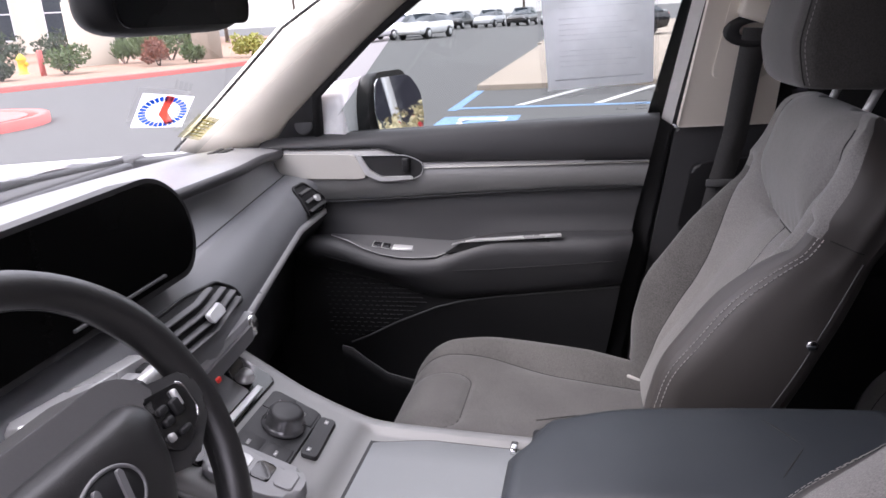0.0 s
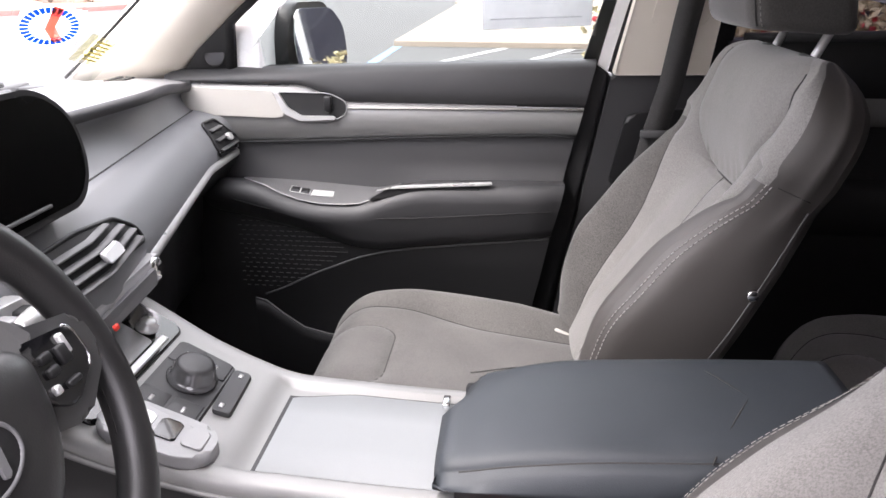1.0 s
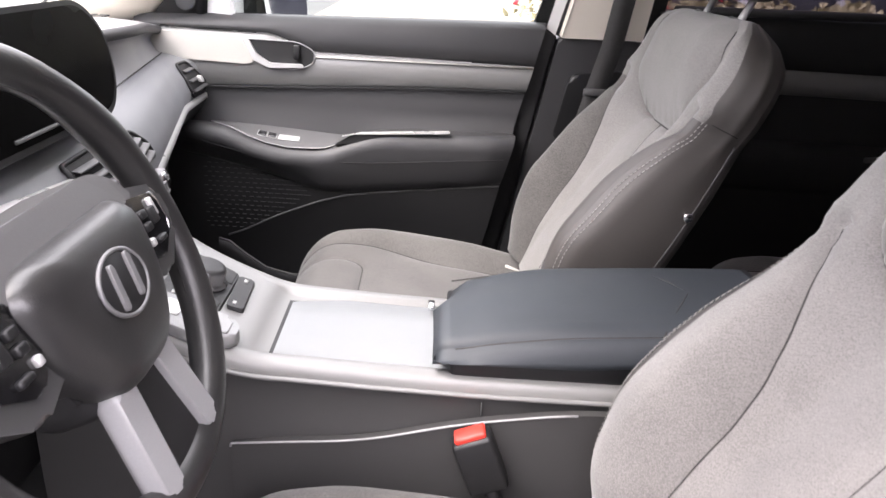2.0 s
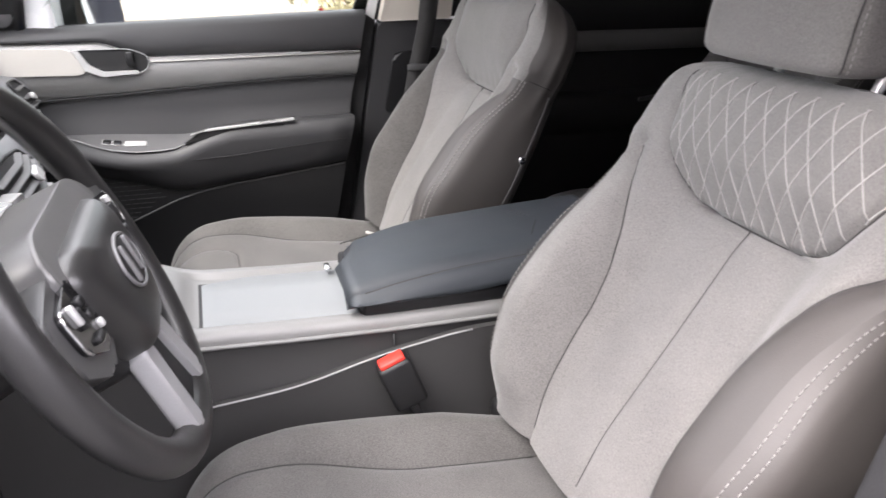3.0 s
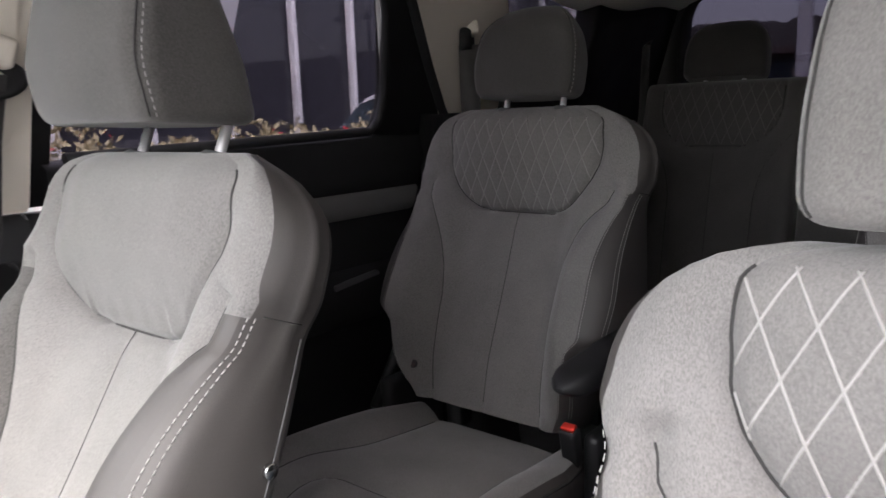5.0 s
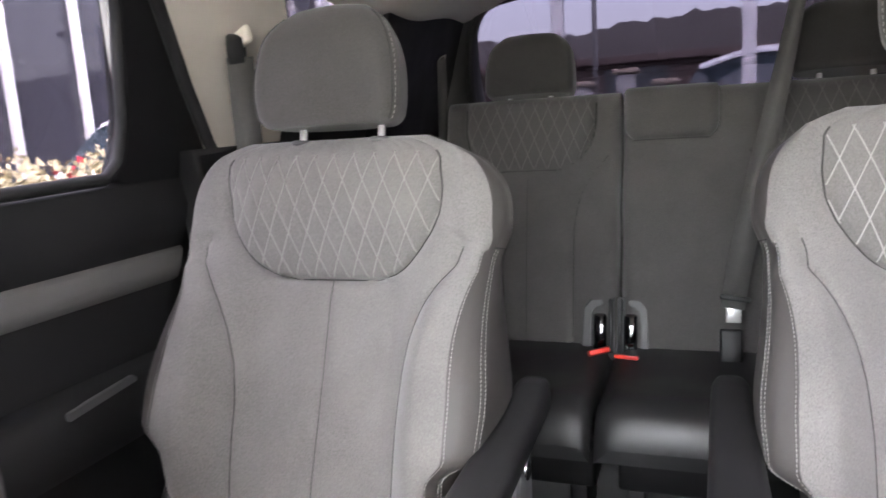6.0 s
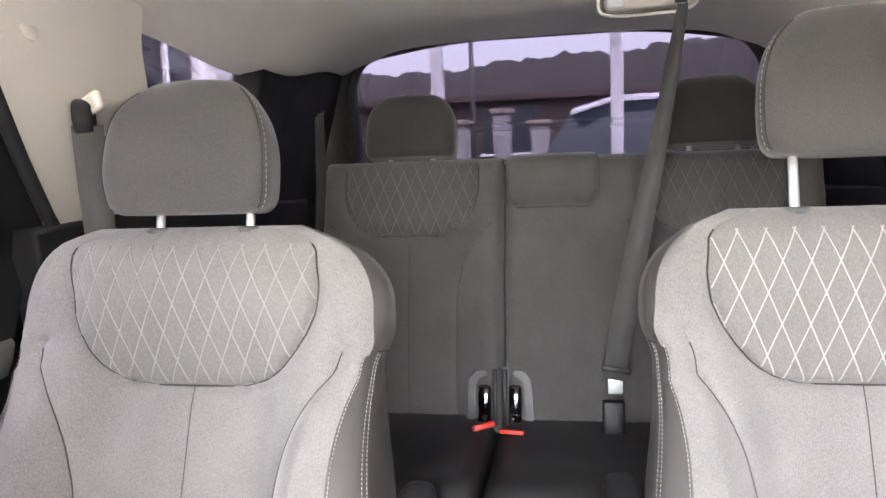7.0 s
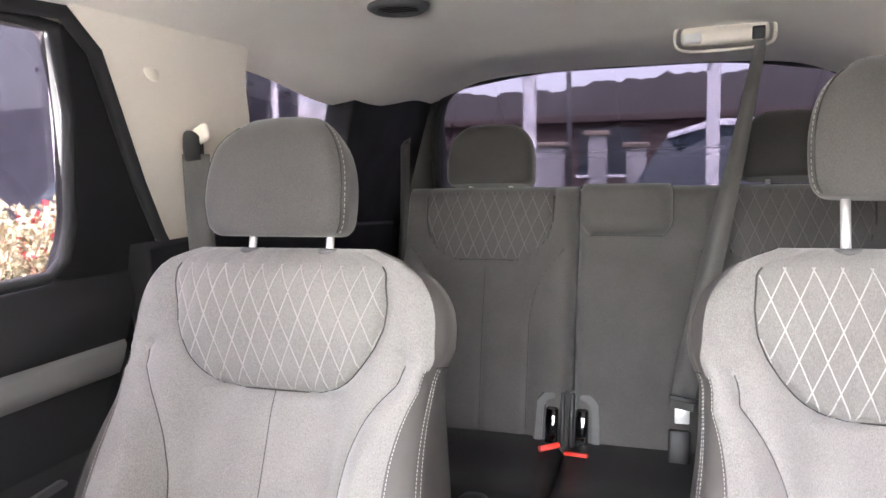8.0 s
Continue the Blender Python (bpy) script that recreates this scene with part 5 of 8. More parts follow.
    if pad:
        a, b = pad[0] - (x0 + x1) / 2, pad[1] - (x0 + x1) / 2
        rows = []
        for i in range(17):
            v = i / 16
            h = lerp(pad[2], pad[3], v)
            hw = (b - a) / 2 * (1 - 0.22 * max(0.0, (0.35 - v) / 0.35) ** 2.5 - 0.06 * max(0.0, (v - 0.8) / 0.2) ** 2)
            k = max(0.05, 1 - (2 * v - 1) ** 4) ** 0.5
            rows.append([put((a + b) / 2 + hw * (abs(math.cos(t)) ** 0.5) * (1 if math.cos(t) > 0 else -1), h, 0.006 + 0.042 * k * math.sin(t) ** 0.6 if math.sin(t) > 0 else -0.03 + 0.0 * k) for t in [q / 32 * 2 * math.pi for q in range(32)]])
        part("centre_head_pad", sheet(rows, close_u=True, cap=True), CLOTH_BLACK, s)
        part("pad_seam", tube([r[16].lerp(r[8], 0.0) for r in rows[::-1]] + [rows[0][q] for q in range(16, -1, -1)] + [r[0] for r in rows], 0.0016, 6), SEAM, s)
    for hx, lift in head or ():
        c = hx - (x0 + x1) / 2

        def put2(u, h, d, c=c):
            return put(u + c, h, d - 0.09)
        headrest(s, put2, top + lift, 0.166, 0.118, [(0, 0.088), (0.4, 0.094), (1, 0.082)], [(0, 0.0), (1, 0.006)], 0.055, 0.045, 1.0, BENCH_HEAD_SHADED, top - 0.02, False)
    return s


bench_back("bench_seat", "dark grey single third row seat back with quilted insert", 0.097, 0.556, (0.326,), head=((0.333, 0.004),))
bench_back("bench_seat", "dark grey double third row seat back with centre pad", -0.640, 0.089, (-0.400,), pad=(-0.134, 0.086, 0.503, 0.632), head=((-0.405, 0.012),))


def bench_cushion(x0, x1, label):
    s = thing("third_row_cushion", label, "seat cushion", "third row cushions", at=pose((x0 + x1) / 2, -1.82, FLOOR_Z))
    w = (x1 - x0) / 2
    rows = []
    for i in range(24):
        v = i / 23
        y = lerp(0.0, 0.42, v)
        z = 0.685 - FLOOR_Z + 0.004 * math.sin(v * 9)
        k = math.sqrt(max(0.0, 1 - max(0, (v - 0.82) / 0.18) ** 2))
        zb = 0.575 - FLOOR_Z
        zt = zb + (z - zb) * (0.25 + 0.75 * k)
        ring = []
        for q in range(25):
            u = lerp(-w, w, q / 24)
            e = min(w - abs(u), 0.03)
            ring.append(Vector((u, y, zt - (0.03 - math.sqrt(max(0, 0.0009 - (0.03 - e) ** 2))) - 0.005 * math.exp(-((abs(abs(u) - w * 0.62) / 0.008) ** 2)))))
        ring += [Vector((w - 0.005, y, zb)), Vector((-w + 0.005, y, zb))]
        rows.append(ring)
    part("pad", sheet(rows, close_u=True, cap=True), CUSHION_BLACK, s)
    part("base", rbox(-w + 0.02, w - 0.02, 0.02, 0.20, 0.10, 0.285, 0.01), BLACK, s)
    for k in (-1, 1):
        part("foot", rbox(k * (w - 0.06) - 0.02, k * (w - 0.06) + 0.02, 0.05, 0.20, 0.0, 0.105, 0.006), BLACK, s)
    return s


bench_cushion(0.112, 0.62, "black leatherette third row cushion, single")
bench_cushion(-0.66, 0.104, "black leatherette third row cushion, double")
# ---- dashboard ----
def face_y(x):
    return 0.61 + 0.225 * max(x, 0.0) - 0.19 * max(x - 0.60, 0.0) + 0.05 * max(-x - 0.45, 0)


dash = thing("dashboard", "charcoal dashboard with satin strip and air vents", "dashboard")
DXS = [lerp(-0.80, 0.775, k / 60) for k in range(61)]


def dash_band(name, prof, mat_, label="", xs=None):
    rows = [[Vector((x, y, z)) for y, z in prof(x)] for x in (xs or DXS)]
    return part(name, sheet(rows), mat_, dash, label)


def screen_foot(x):
    return 1.165 - 0.12 * (abs(x) / 0.75) ** 2


def lip(x):
    return soft_table(x, [(-0.8, 0.745), (0.38, 0.745), (0.775, 0.842)], 0.06), soft_table(x, [(-0.8, 1.112), (0.10, 1.112), (0.36, 1.104), (0.60, 1.086), (0.775, 1.061)], 0.05)


def ledge(x):
    return 0.61 + 0.225 * max(x, 0.0) + 0.05 * max(-x - 0.45, 0) + table(x, [(0.1, 0.068), (0.775, 0.056)]), table(x, [(0.1, 1.026), (0.775, 1.003)])


def pad_y(x, z):
    """The sloping front of the soft dash pad."""
    return face_y(x) + table(z, [(0.926, -0.004), (0.945, -0.004), (0.972, 0.008), (1.000, 0.028), (1.022, 0.060)])


def top_rows(x):
    (y, z), f = lip(x), screen_foot(x)
    return [(f + 0.06, 1.050), (f, 1.062), (lerp(f, y, 0.35), lerp(1.072, z, 0.6) + 0.006), (lerp(f, y, 0.7), z + 0.006), (y + 0.03, z + 0.003), (y + 0.009, z)]


dash_band("top_pad", top_rows, DASH_TOP, "grey soft-touch dash top")
dash_band("top_lip", lambda x: [(lip(x)[0] + 0.009, lip(x)[1]), (lip(x)[0] + 0.002, lip(x)[1] - 0.003), (lip(x)[0], lip(x)[1] - 0.008), (lip(x)[0] + 0.001, lip(x)[1] - 0.015), (lip(x)[0] + 0.006, lip(x)[1] - 0.019)], PLASTIC, "dark rolled edge of the dash top")
dash_band("recess_panel", lambda x: [(lip(x)[0] + 0.005, lip(x)[1] - 0.018), (lip(x)[0] + 0.022, lip(x)[1] - 0.020), (lip(x)[0] + 0.026, lip(x)[1] - 0.032), (lerp(lip(x)[0] + 0.026, ledge(x)[0], 0.5), lerp(lip(x)[1] - 0.032, ledge(x)[1], 0.72)), (ledge(x)[0], ledge(x)[1])], DASH_PAD)
dash_band("upper_pad", lambda x: [(ledge(x)[0] + 0.004, ledge(x)[1] - 0.004), (ledge(x)[0] - 0.002, ledge(x)[1] + 0.002), (lerp(ledge(x)[0], pad_y(x, 1.0), 0.35), lerp(ledge(x)[1], 1.0, 0.25)), (pad_y(x, 1.0), min(1.0, ledge(x)[1] - 0.010)), (pad_y(x, 0.986), 0.986), (pad_y(x, 0.972), 0.972), (pad_y(x, 0.958), 0.958), (pad_y(x, 0.945), 0.945), (face_y(x) - 0.004, 0.926)], DASH_PAD, "grey soft dash pad", xs=DXS)
dash_band("satin_strip", lambda x: [(face_y(x) - 0.002, 0.926), (face_y(x) - 0.008, 0.922), (face_y(x) - 0.009, 0.912), (face_y(x) - 0.002, 0.907)], SATIN, "long satin silver strip", xs=[lerp(0.14, 0.765, k / 20) for k in range(21)])
dash_band("under_face", lambda x: [(face_y(x) - 0.001, 0.907), (face_y(x) + 0.004, 0.895), (face_y(x) + 0.03, 0.860), (face_y(x) + 0.075, 0.82), (face_y(x) + 0.085, 0.74), (face_y(x) + 0.10, 0.62), (0.98, 0.55), (1.18, 0.42), (1.2, 0.29)], BLACK, "black glove box and lower dash")
part("ledge_line", tube([Vector((x, ledge(x)[0] + 0.001, ledge(x)[1] + 0.001)) for x in [lerp(-0.1, 0.765, k / 30) for k in range(31)]], 0.0018, 6), RUBBER, dash)


def air_vent(poly, n):
    """Dark louvres in a black field sunk in a bright rim, laid on the dash pad."""
    z0, z1 = min(z for x, z in poly), max(z for x, z in poly)

    def lay(x, z, d):
        return Vector((x, pad_y(x, z) - 0.003 + d, z))

    def span(z, inset=0.0):
        z = min(z1 - 1e-4, max(z0 + 1e-4, z))
        xs = []
        for (xa, za), (xb, zb) in zip(poly, poly[1:] + poly[:1]):
            if (za - z) * (zb - z) <= 0 and za != zb:
                xs.append(lerp(xa, xb, (z - za) / (zb - za)))
        return min(xs) + inset, max(xs) - inset

    rows = []
    for k in range(15):
        z = lerp(z0, z1, k / 14)
        xa, xb = span(z)
        rows.append([lay(lerp(xa, xb, q / 10), z, 0.0) for q in range(11)])
    v = part("vent_field", sheet(rows), RUBBER, dash, "black vent opening")
    for k in range(n):
        z = lerp(z0, z1, (k + 0.8) / (n + 0.6))
        xa, xb = span(z, 0.010)
        blade = [[lay(x, z, 0.0) + Vector((0, d, dz)) for dz, d in ((-0.0030, 0.004), (-0.0026, -0.0085), (-0.0012, -0.0100), (0.0004, -0.0085), (0.0012, 0.004))] for x in [lerp(xa, xb, q / 6) for q in range(7)]]
        part("louvre", sheet(blade), PLASTIC_MID, v)
    zm = lerp(z0, z1, 0.48)
    xa, xb = span(zm)
    xm = lerp(xa, xb, 0.60)
    w = (xb - xa) * 0.095
    part("vent_tab", slab(round_poly([(xm - w, zm - 0.0060), (xm + w, zm - 0.0060), (xm + w, zm + 0.0060), (xm - w, zm + 0.0060)], 0.003), lambda x, z, d: lay(x, z, d - 0.015), 0.008, 0.003), SATIN, v, "satin vent tab")
    part("vent_rim", tube([lay(x, z, -0.001) for x, z in round_poly(poly, 0.010)], 0.0030, 8, closed=True), BLACK, v)
    part("vent_edge", tube([lay(x * 1.0, z, -0.0025) for x, z in round_poly(poly, 0.010)], 0.0010, 6, closed=True), SATIN, v)
    return v


air_vent([(-0.130, 0.962), (0.128, 0.953), (0.121, 0.974), (0.086, 0.996), (0.0, 1.008), (-0.130, 1.006)], 4)
air_vent([(0.648, 0.934), (0.744, 0.930), (0.764, 0.950), (0.712, 0.998), (0.650, 1.000)], 3)
air_vent([(-0.72, 0.93), (-0.60, 0.93), (-0.60, 0.995), (-0.72, 0.995)], 4)
# toggle row between the wheel and the display
part("toggle_panel", slab(round_poly([(-0.345, 0.985), (-0.165, 0.970), (-0.160, 1.006), (-0.345, 1.026)], 0.008), lambda x, z, d: Vector((x, face_y(x) - 0.016 + d, z)), 0.02, 0.004), SATIN, dash, "satin panel with toggle keys")
for k in range(6):
    xx = -0.325 + k * 0.029
    zz = 1.003 - k * 0.0026
    part("toggle_key", rbox(xx - 0.010, xx + 0.010, face_y(xx) - 0.034, face_y(xx) - 0.014, zz - 0.010, zz + 0.012, 0.004), (SATIN, SILVER_GREY, BLACK)[k % 3], dash)
# control strip with knob and hazard button
part("control_strip", slab(round_poly([(-0.20, 0.905), (0.118, 0.902), (0.135, 0.932), (-0.20, 0.938)], 0.008), lambda x, z, d: Vector((x, face_y(x) - 0.018 - 0.25 * (0.935 - z) + d, z)), 0.02, 0.004), SILVER_GREY, dash, "silver grey control strip")
part("strip_keys", slab(round_poly([(-0.14, 0.909), (0.085, 0.907), (0.098, 0.924), (-0.14, 0.927)], 0.004), lambda x, z, d: Vector((x, face_y(x) - 0.021 - 0.25 * (0.935 - z) + d, z)), 0.006, 0.001), PLASTIC_MID, dash)
part("hazard_button", slab([(-0.055, 0.912), (-0.047, 0.912), (-0.047, 0.918), (-0.055, 0.918)], lambda x, z, d: Vector((x, face_y(x) - 0.0235 - 0.25 * (0.935 - z) + d, z)), 0.004, 0.001), RED, dash, "red hazard button")
part("audio_knob", disc((0.114, face_y(0.114) + 0.004, 0.914), (0, -1, 0.18), 0.02, 0.035, profile=[(0, 0), (0, 0.0165), (0.010, 0.0165), (0.016, 0.0155), (0.024, 0.0145), (0.027, 0.012), (0.027, 0)]), CHROME, dash, "chromed audio knob")
part("switch_row", slab(round_poly([(-0.66, 0.895), (-0.55, 0.895), (-0.55, 0.915), (-0.66, 0.915)], 0.004), lambda x, z, d: Vector((x, face_y(x) - 0.012 + d, z)), 0.012, 0.002), SATIN, dash)
part("demister_slot", rbox(0.60, 0.66, 0.925, 0.935, 1.086, 1.0905, 0.001), BLACK, dash)
for k in range(4):
    part("demister_fin", rbox(0.612 + k * 0.013, 0.618 + k * 0.013, 0.900, 0.918, 1.087, 1.0905, 0.001), BLACK, dash)

# wide display housing on the dash
disp = thing("display_panel", "wide gloss black instrument and centre display", "display", at=pose(-0.372, 0.650, 1.104, -10, 0, 0))
shape = round_poly([(-0.42, -0.068), (0.392, -0.068), (0.424, -0.030), (0.424, 0.030), (0.375, 0.071), (-0.42, 0.071)], [0.03, 0.05, 0.04, 0.05, 0.07, 0.03], 8)
part("housing", slab(shape, lambda x, z, d: Vector((x, d, z)), 0.05, 0.010), BLACK, disp)
inner = round_poly([(-0.41, -0.060), (0.386, -0.060), (0.416, -0.026), (0.416, 0.028), (0.370, 0.065), (-0.41, 0.065)], [0.03, 0.05, 0.04, 0.05, 0.07, 0.03], 8)
part("screen", slab(inner, lambda x, z, d: Vector((x, d - 0.002, z)), 0.006, 0.001), SCREEN, disp, "dark switched-off glass screen")
part("key_bar", rbox(0.16, 0.33, -0.005, -0.001, -0.053, -0.049, 0.001), PLASTIC_MID, disp)

# ---- steering wheel ----
wheel = thing("steering_wheel", "black leather steering wheel with satin lower spoke", "steering wheel", at=pose(-0.40, 0.505, 0.995, -25, 0, 0))
# local: x right, z up in the wheel's plane, -y towards the driver
R = 0.184
ring = []
rad = []
for k in range(72):
    t = k / 72 * 2 * math.pi
    rr = R * (1 - 0.03 * max(0, -math.sin(t)) ** 6)
    ring.append(Vector((rr * math.cos(t), 0, rr * math.sin(t))))
    rad.append(0.0172 + 0.0022 * (math.exp(-((t - math.pi * 0.17) / 0.25) ** 2) + math.exp(-((t - math.pi * 0.83) / 0.25) ** 2)))
part("rim", tube(ring, rad, 14, closed=True), WHEEL_SKIN, wheel, "black perforated leather rim")
part("rim_seam", tube([Vector(((R - 0.016) * math.cos(t), 0, (R - 0.016) * math.sin(t))) for t in [k / 60 * 2 * math.pi for k in range(60)]], 0.0012, 5, closed=True), SEAM, wheel)
hub = round_poly([(-0.100, 0.028), (-0.078, 0.046), (0.078, 0.046), (0.100, 0.028), (0.088, -0.030), (0.046, -0.082), (-0.046, -0.082), (-0.088, -0.030)], 0.03, 6)
dome = []
for k in range(9):
    q = k / 8
    sc = math.cos(q * math.pi / 2) ** 0.50 if q < 1 else 0.001
    dome.append([Vector((x * max(sc, 0.001), -0.010 - 0.030 * math.sin(q * math.pi / 2) ** 0.9, z * max(sc, 0.001))) for x, z in hub])
part("airbag_cover", sheet([[Vector((p.x * 0.94, 0.060, p.z * 0.97)) for p in dome[0]], [Vector((p.x, 0.030, p.z)) for p in dome[0]], [Vector((p.x, 0.012, p.z)) for p in dome[0]]] + dome, close_u=True), WHEEL_SKIN, wheel)
# added paler piece: skylight on the cover's upper part, painted as a grey tone
upper = round_poly([(-0.120, 0.020), (-0.104, 0.056), (-0.078, 0.070), (0.078, 0.070), (0.104, 0.056), (0.120, 0.020), (0.080, 0.006), (-0.080, 0.006)], 0.020, 6)
part("upper_trim", slab(upper, lambda x, z, d: Vector((x, -0.020 + 0.20 * max(0.0, z - 0.04) + d, z)), 0.055, 0.010), COVER_LIT, wheel, "paler grey piece painting skylight on the airbag cover's upper part")
part("hub_body", slab(round_poly([(-0.10, 0.055), (0.10, 0.055), (0.06, -0.09), (-0.06, -0.09)], 0.03), lambda x, z, d: Vector((x, 0.0 + d, z)), 0.05, 0.012), BLACK, wheel)
badge = part("emblem", moved(disc((0, 0, 0), (0, -1, 0), 0.036, 0.005, n=40), Matrix.Translation((-0.004, -0.0372, -0.006)) @ Matrix.Diagonal((1, 1, 0.70, 1))), BLACK, wheel, "dark oval badge with plain silver shapes")
part("badge_ring", tube([Vector((-0.004 + 0.035 * math.cos(t), -0.0418, -0.006 + 0.0245 * math.sin(t))) for t in [k / 40 * 2 * math.pi for k in range(40)]], 0.0018, 8, closed=True), BADGE_GREY, badge)
for k in (-1, 1):
    bar = round_poly([(k * 0.014 - 0.0105, -0.019), (k * 0.014 - 0.0045, -0.020), (k * 0.014 + 0.0030, 0.015), (k * 0.014 - 0.0030, 0.017)], 0.003)
    part("badge_bar", slab(bar, lambda x, z, d: Vector((x, -0.0452 + d, z - 0.004)), 0.004, 0.001), BADGE_GREY, badge)
for s in (-1, 1):
    spoke = round_poly([(s * 0.075, 0.052), (s * 0.172, 0.030), (s * 0.176, -0.012), (s * 0.120, -0.048), (s * 0.070, -0.030)], 0.012)
    part("spoke", slab(spoke, lambda x, z, d: Vector((x, -0.014 + d, z)), 0.022, 0.006), SPOKE_GREY, wheel, "grey spoke")
    low = round_poly([(s * 0.022, -0.074), (s * 0.050, -0.070), (s * 0.062, -0.166), (s * 0.036, -0.172)], 0.008)
    part("lower_spoke", slab(low, lambda x, z, d: Vector((x, -0.016 + d, z)), 0.020, 0.006), SILVER_GREY, wheel, "satin silver lower prong")
    pod = round_poly([(s * 0.092, 0.036), (s * 0.150, 0.026), (s * 0.152, -0.008), (s * 0.112, -0.030), (s * 0.090, -0.014)], 0.008)
    part("switch_pod", slab(pod, lambda x, z, d: Vector((x, -0.020 + d, z)), 0.008, 0.003), GLOSS_BLACK, wheel)
    part("pod_rim", tube([Vector((x, -0.019, z)) for x, z in pod[6:18]], 0.0016, 6), CHROME, wheel)
    for bx, bz, sx, sz in ((0.132, 0.016, 0.003, 0.009), (0.126, 0.010, 0.006, 0.008), (0.108, 0.016, 0.006, 0.004), (0.108, 0.004, 0.006, 0.004), (0.120, -0.012, 0.008, 0.003), (0.101, -0.009, 0.0035, 0.004)):
        part("button", rbox(s * bx - sx, s * bx + sx, -0.0245, -0.018, bz - sz, bz + sz, 0.002), SATIN if sx < 0.004 else BLACK, wheel)
part("bridge", slab(round_poly([(-0.040, -0.070), (0.040, -0.070), (0.040, -0.172), (-0.040, -0.172)], 0.012), lambda x, z, d: Vector((x, -0.008 + d, z)), 0.018, 0.005), BLACK, wheel)
part("column", tube([Vector((0, 0.03, 0)), Vector((0, 0.14, 0.0)), Vector((0, 0.22, 0))], [0.055, 0.065, 0.075], 16), BLACK, wheel)
for s in (-1, 1):
    part("stalk", tube([Vector((s * 0.05, 0.07, 0.01)), Vector((s * 0.12, 0.06, 0.02)), Vector((s * 0.175, 0.05, 0.03))], [0.008, 0.009, 0.012], 10), BLACK, wheel)
    part("stalk_tip", tube([Vector((s * 0.172, 0.05, 0.03)), Vector((s * 0.20, 0.046, 0.034))], 0.0095, 10), SATIN, wheel)

# pedals
pedals = thing("pedal_box", "metal-faced pedals in the dark footwell", "pedals", at=pose(-0.40, 0.95, 0.30))
part("brake_pedal", moved(rbox(-0.06, 0.04, -0.012, 0.012, -0.03, 0.03, 0.006), pose(0.02, 0, 0.16, 35)), SATIN, pedals)
part("brake_arm", tube([(0.02, 0.02, 0.16), (0.02, 0.12, 0.34)], 0.012, 8), BLACK, pedals)
part("throttle_pedal", moved(rbox(-0.025, 0.025, -0.012, 0.012, -0.07, 0.07, 0.006), pose(0.14, 0.02, 0.10, 35)), BLACK, pedals)
part("throttle_arm", tube([(0.14, 0.03, 0.10), (0.14, 0.14, 0.3)], 0.010, 8), BLACK, pedals)

# ---- centre console ----
console = thing("centre_console", "pale grey centre console with push-button shifter", "console")


def con_z(y):
    return soft_table(y, [(-0.3, 0.745), (0.15, 0.752), (0.30, 0.758), (0.44, 0.766), (0.50, 0.785), (0.56, 0.808), (0.62, 0.840), (0.70, 0.885)], 0.02)


def con_w(y):
    return soft_table(y, [(-0.3, 0.120), (0.42, 0.120), (0.52, 0.132), (0.62, 0.148), (0.70, 0.155)], 0.03)


ysc = [lerp(-0.30, 0.70, k / 100) for k in range(101)]
rows = []
for y in ysc:
    w, z = con_w(y), con_z(y)
    sunk = 0.0095 * smooth01((y - 0.150) / 0.03) * (1 - smooth01((y - 0.436) / 0.024))
    half = [(0, z - sunk), (w * 0.5, z - sunk), (w - 0.036, z - sunk), (w - 0.029, z - sunk * 0.9), (w - 0.026, z), (w - 0.022, z + 0.001), (w - 0.010, z + 0.001), (w - 0.003, z - 0.003), (w, z - 0.012), (w, z - 0.022)]
    rows.append([Vector((-u, y, zz)) for u, zz in half[:0:-1]] + [Vector((u, y, zz)) for u, zz in half])
part("top_deck", sheet(rows), CONSOLE_TOP, console)
for s in (-1, 1):
    rows = [[Vector((s * (con_w(y) - 0.001), y, con_z(y) - 0.022)), Vector((s * (con_w(y) - 0.004), y, con_z(y) - 0.03)), Vector((s * (con_w(y) + 0.004), y, con_z(y) - 0.075)), Vector((s * (con_w(y) + 0.006), y, 0.60)), Vector((s * (con_w(y) + 0.0), y, 0.30))] for y in ysc]
    part("side_panel", sheet(rows), CONSOLE_SIDE, console)
    part("edge_strip", tube([Vector((s * (con_w(y) + 0.001), y, con_z(y) - 0.020)) for y in ysc], 0.0035, 8), CONSOLE_TOP, console)
    part("side_seam", tube([Vector((s * (con_w(0.15) + 0.004), 0.152 - 0.02 * (0.72 - z), z)) for z in (0.725, 0.69, 0.64, 0.58)], 0.0018, 6), BLACK, console)
    lowp = round_poly([(0.47, 0.655), (0.30, 0.668), (0.18, 0.700), (0.04, 0.722), (-0.25, 0.722), (-0.25, 0.42), (0.47, 0.42)], [0.005, 0.05, 0.05, 0.05, 0.01, 0.01, 0.01])
    part("lower_cover", slab(lowp, lambda y, z, d, s=s: Vector((s * (0.137 - d), y, z)), 0.012, 0.003), CONSOLE_SIDE, console)
    part("cover_line", tube([Vector((s * 0.1375, y, z)) for y, z in lowp[:22]], 0.0018, 6), SILVER_GREY if s < 0 else PLASTIC_MID, console)
# sliding tray lid, sunk into the deck
def deck(y):
    return con_z(y) - 0.0095


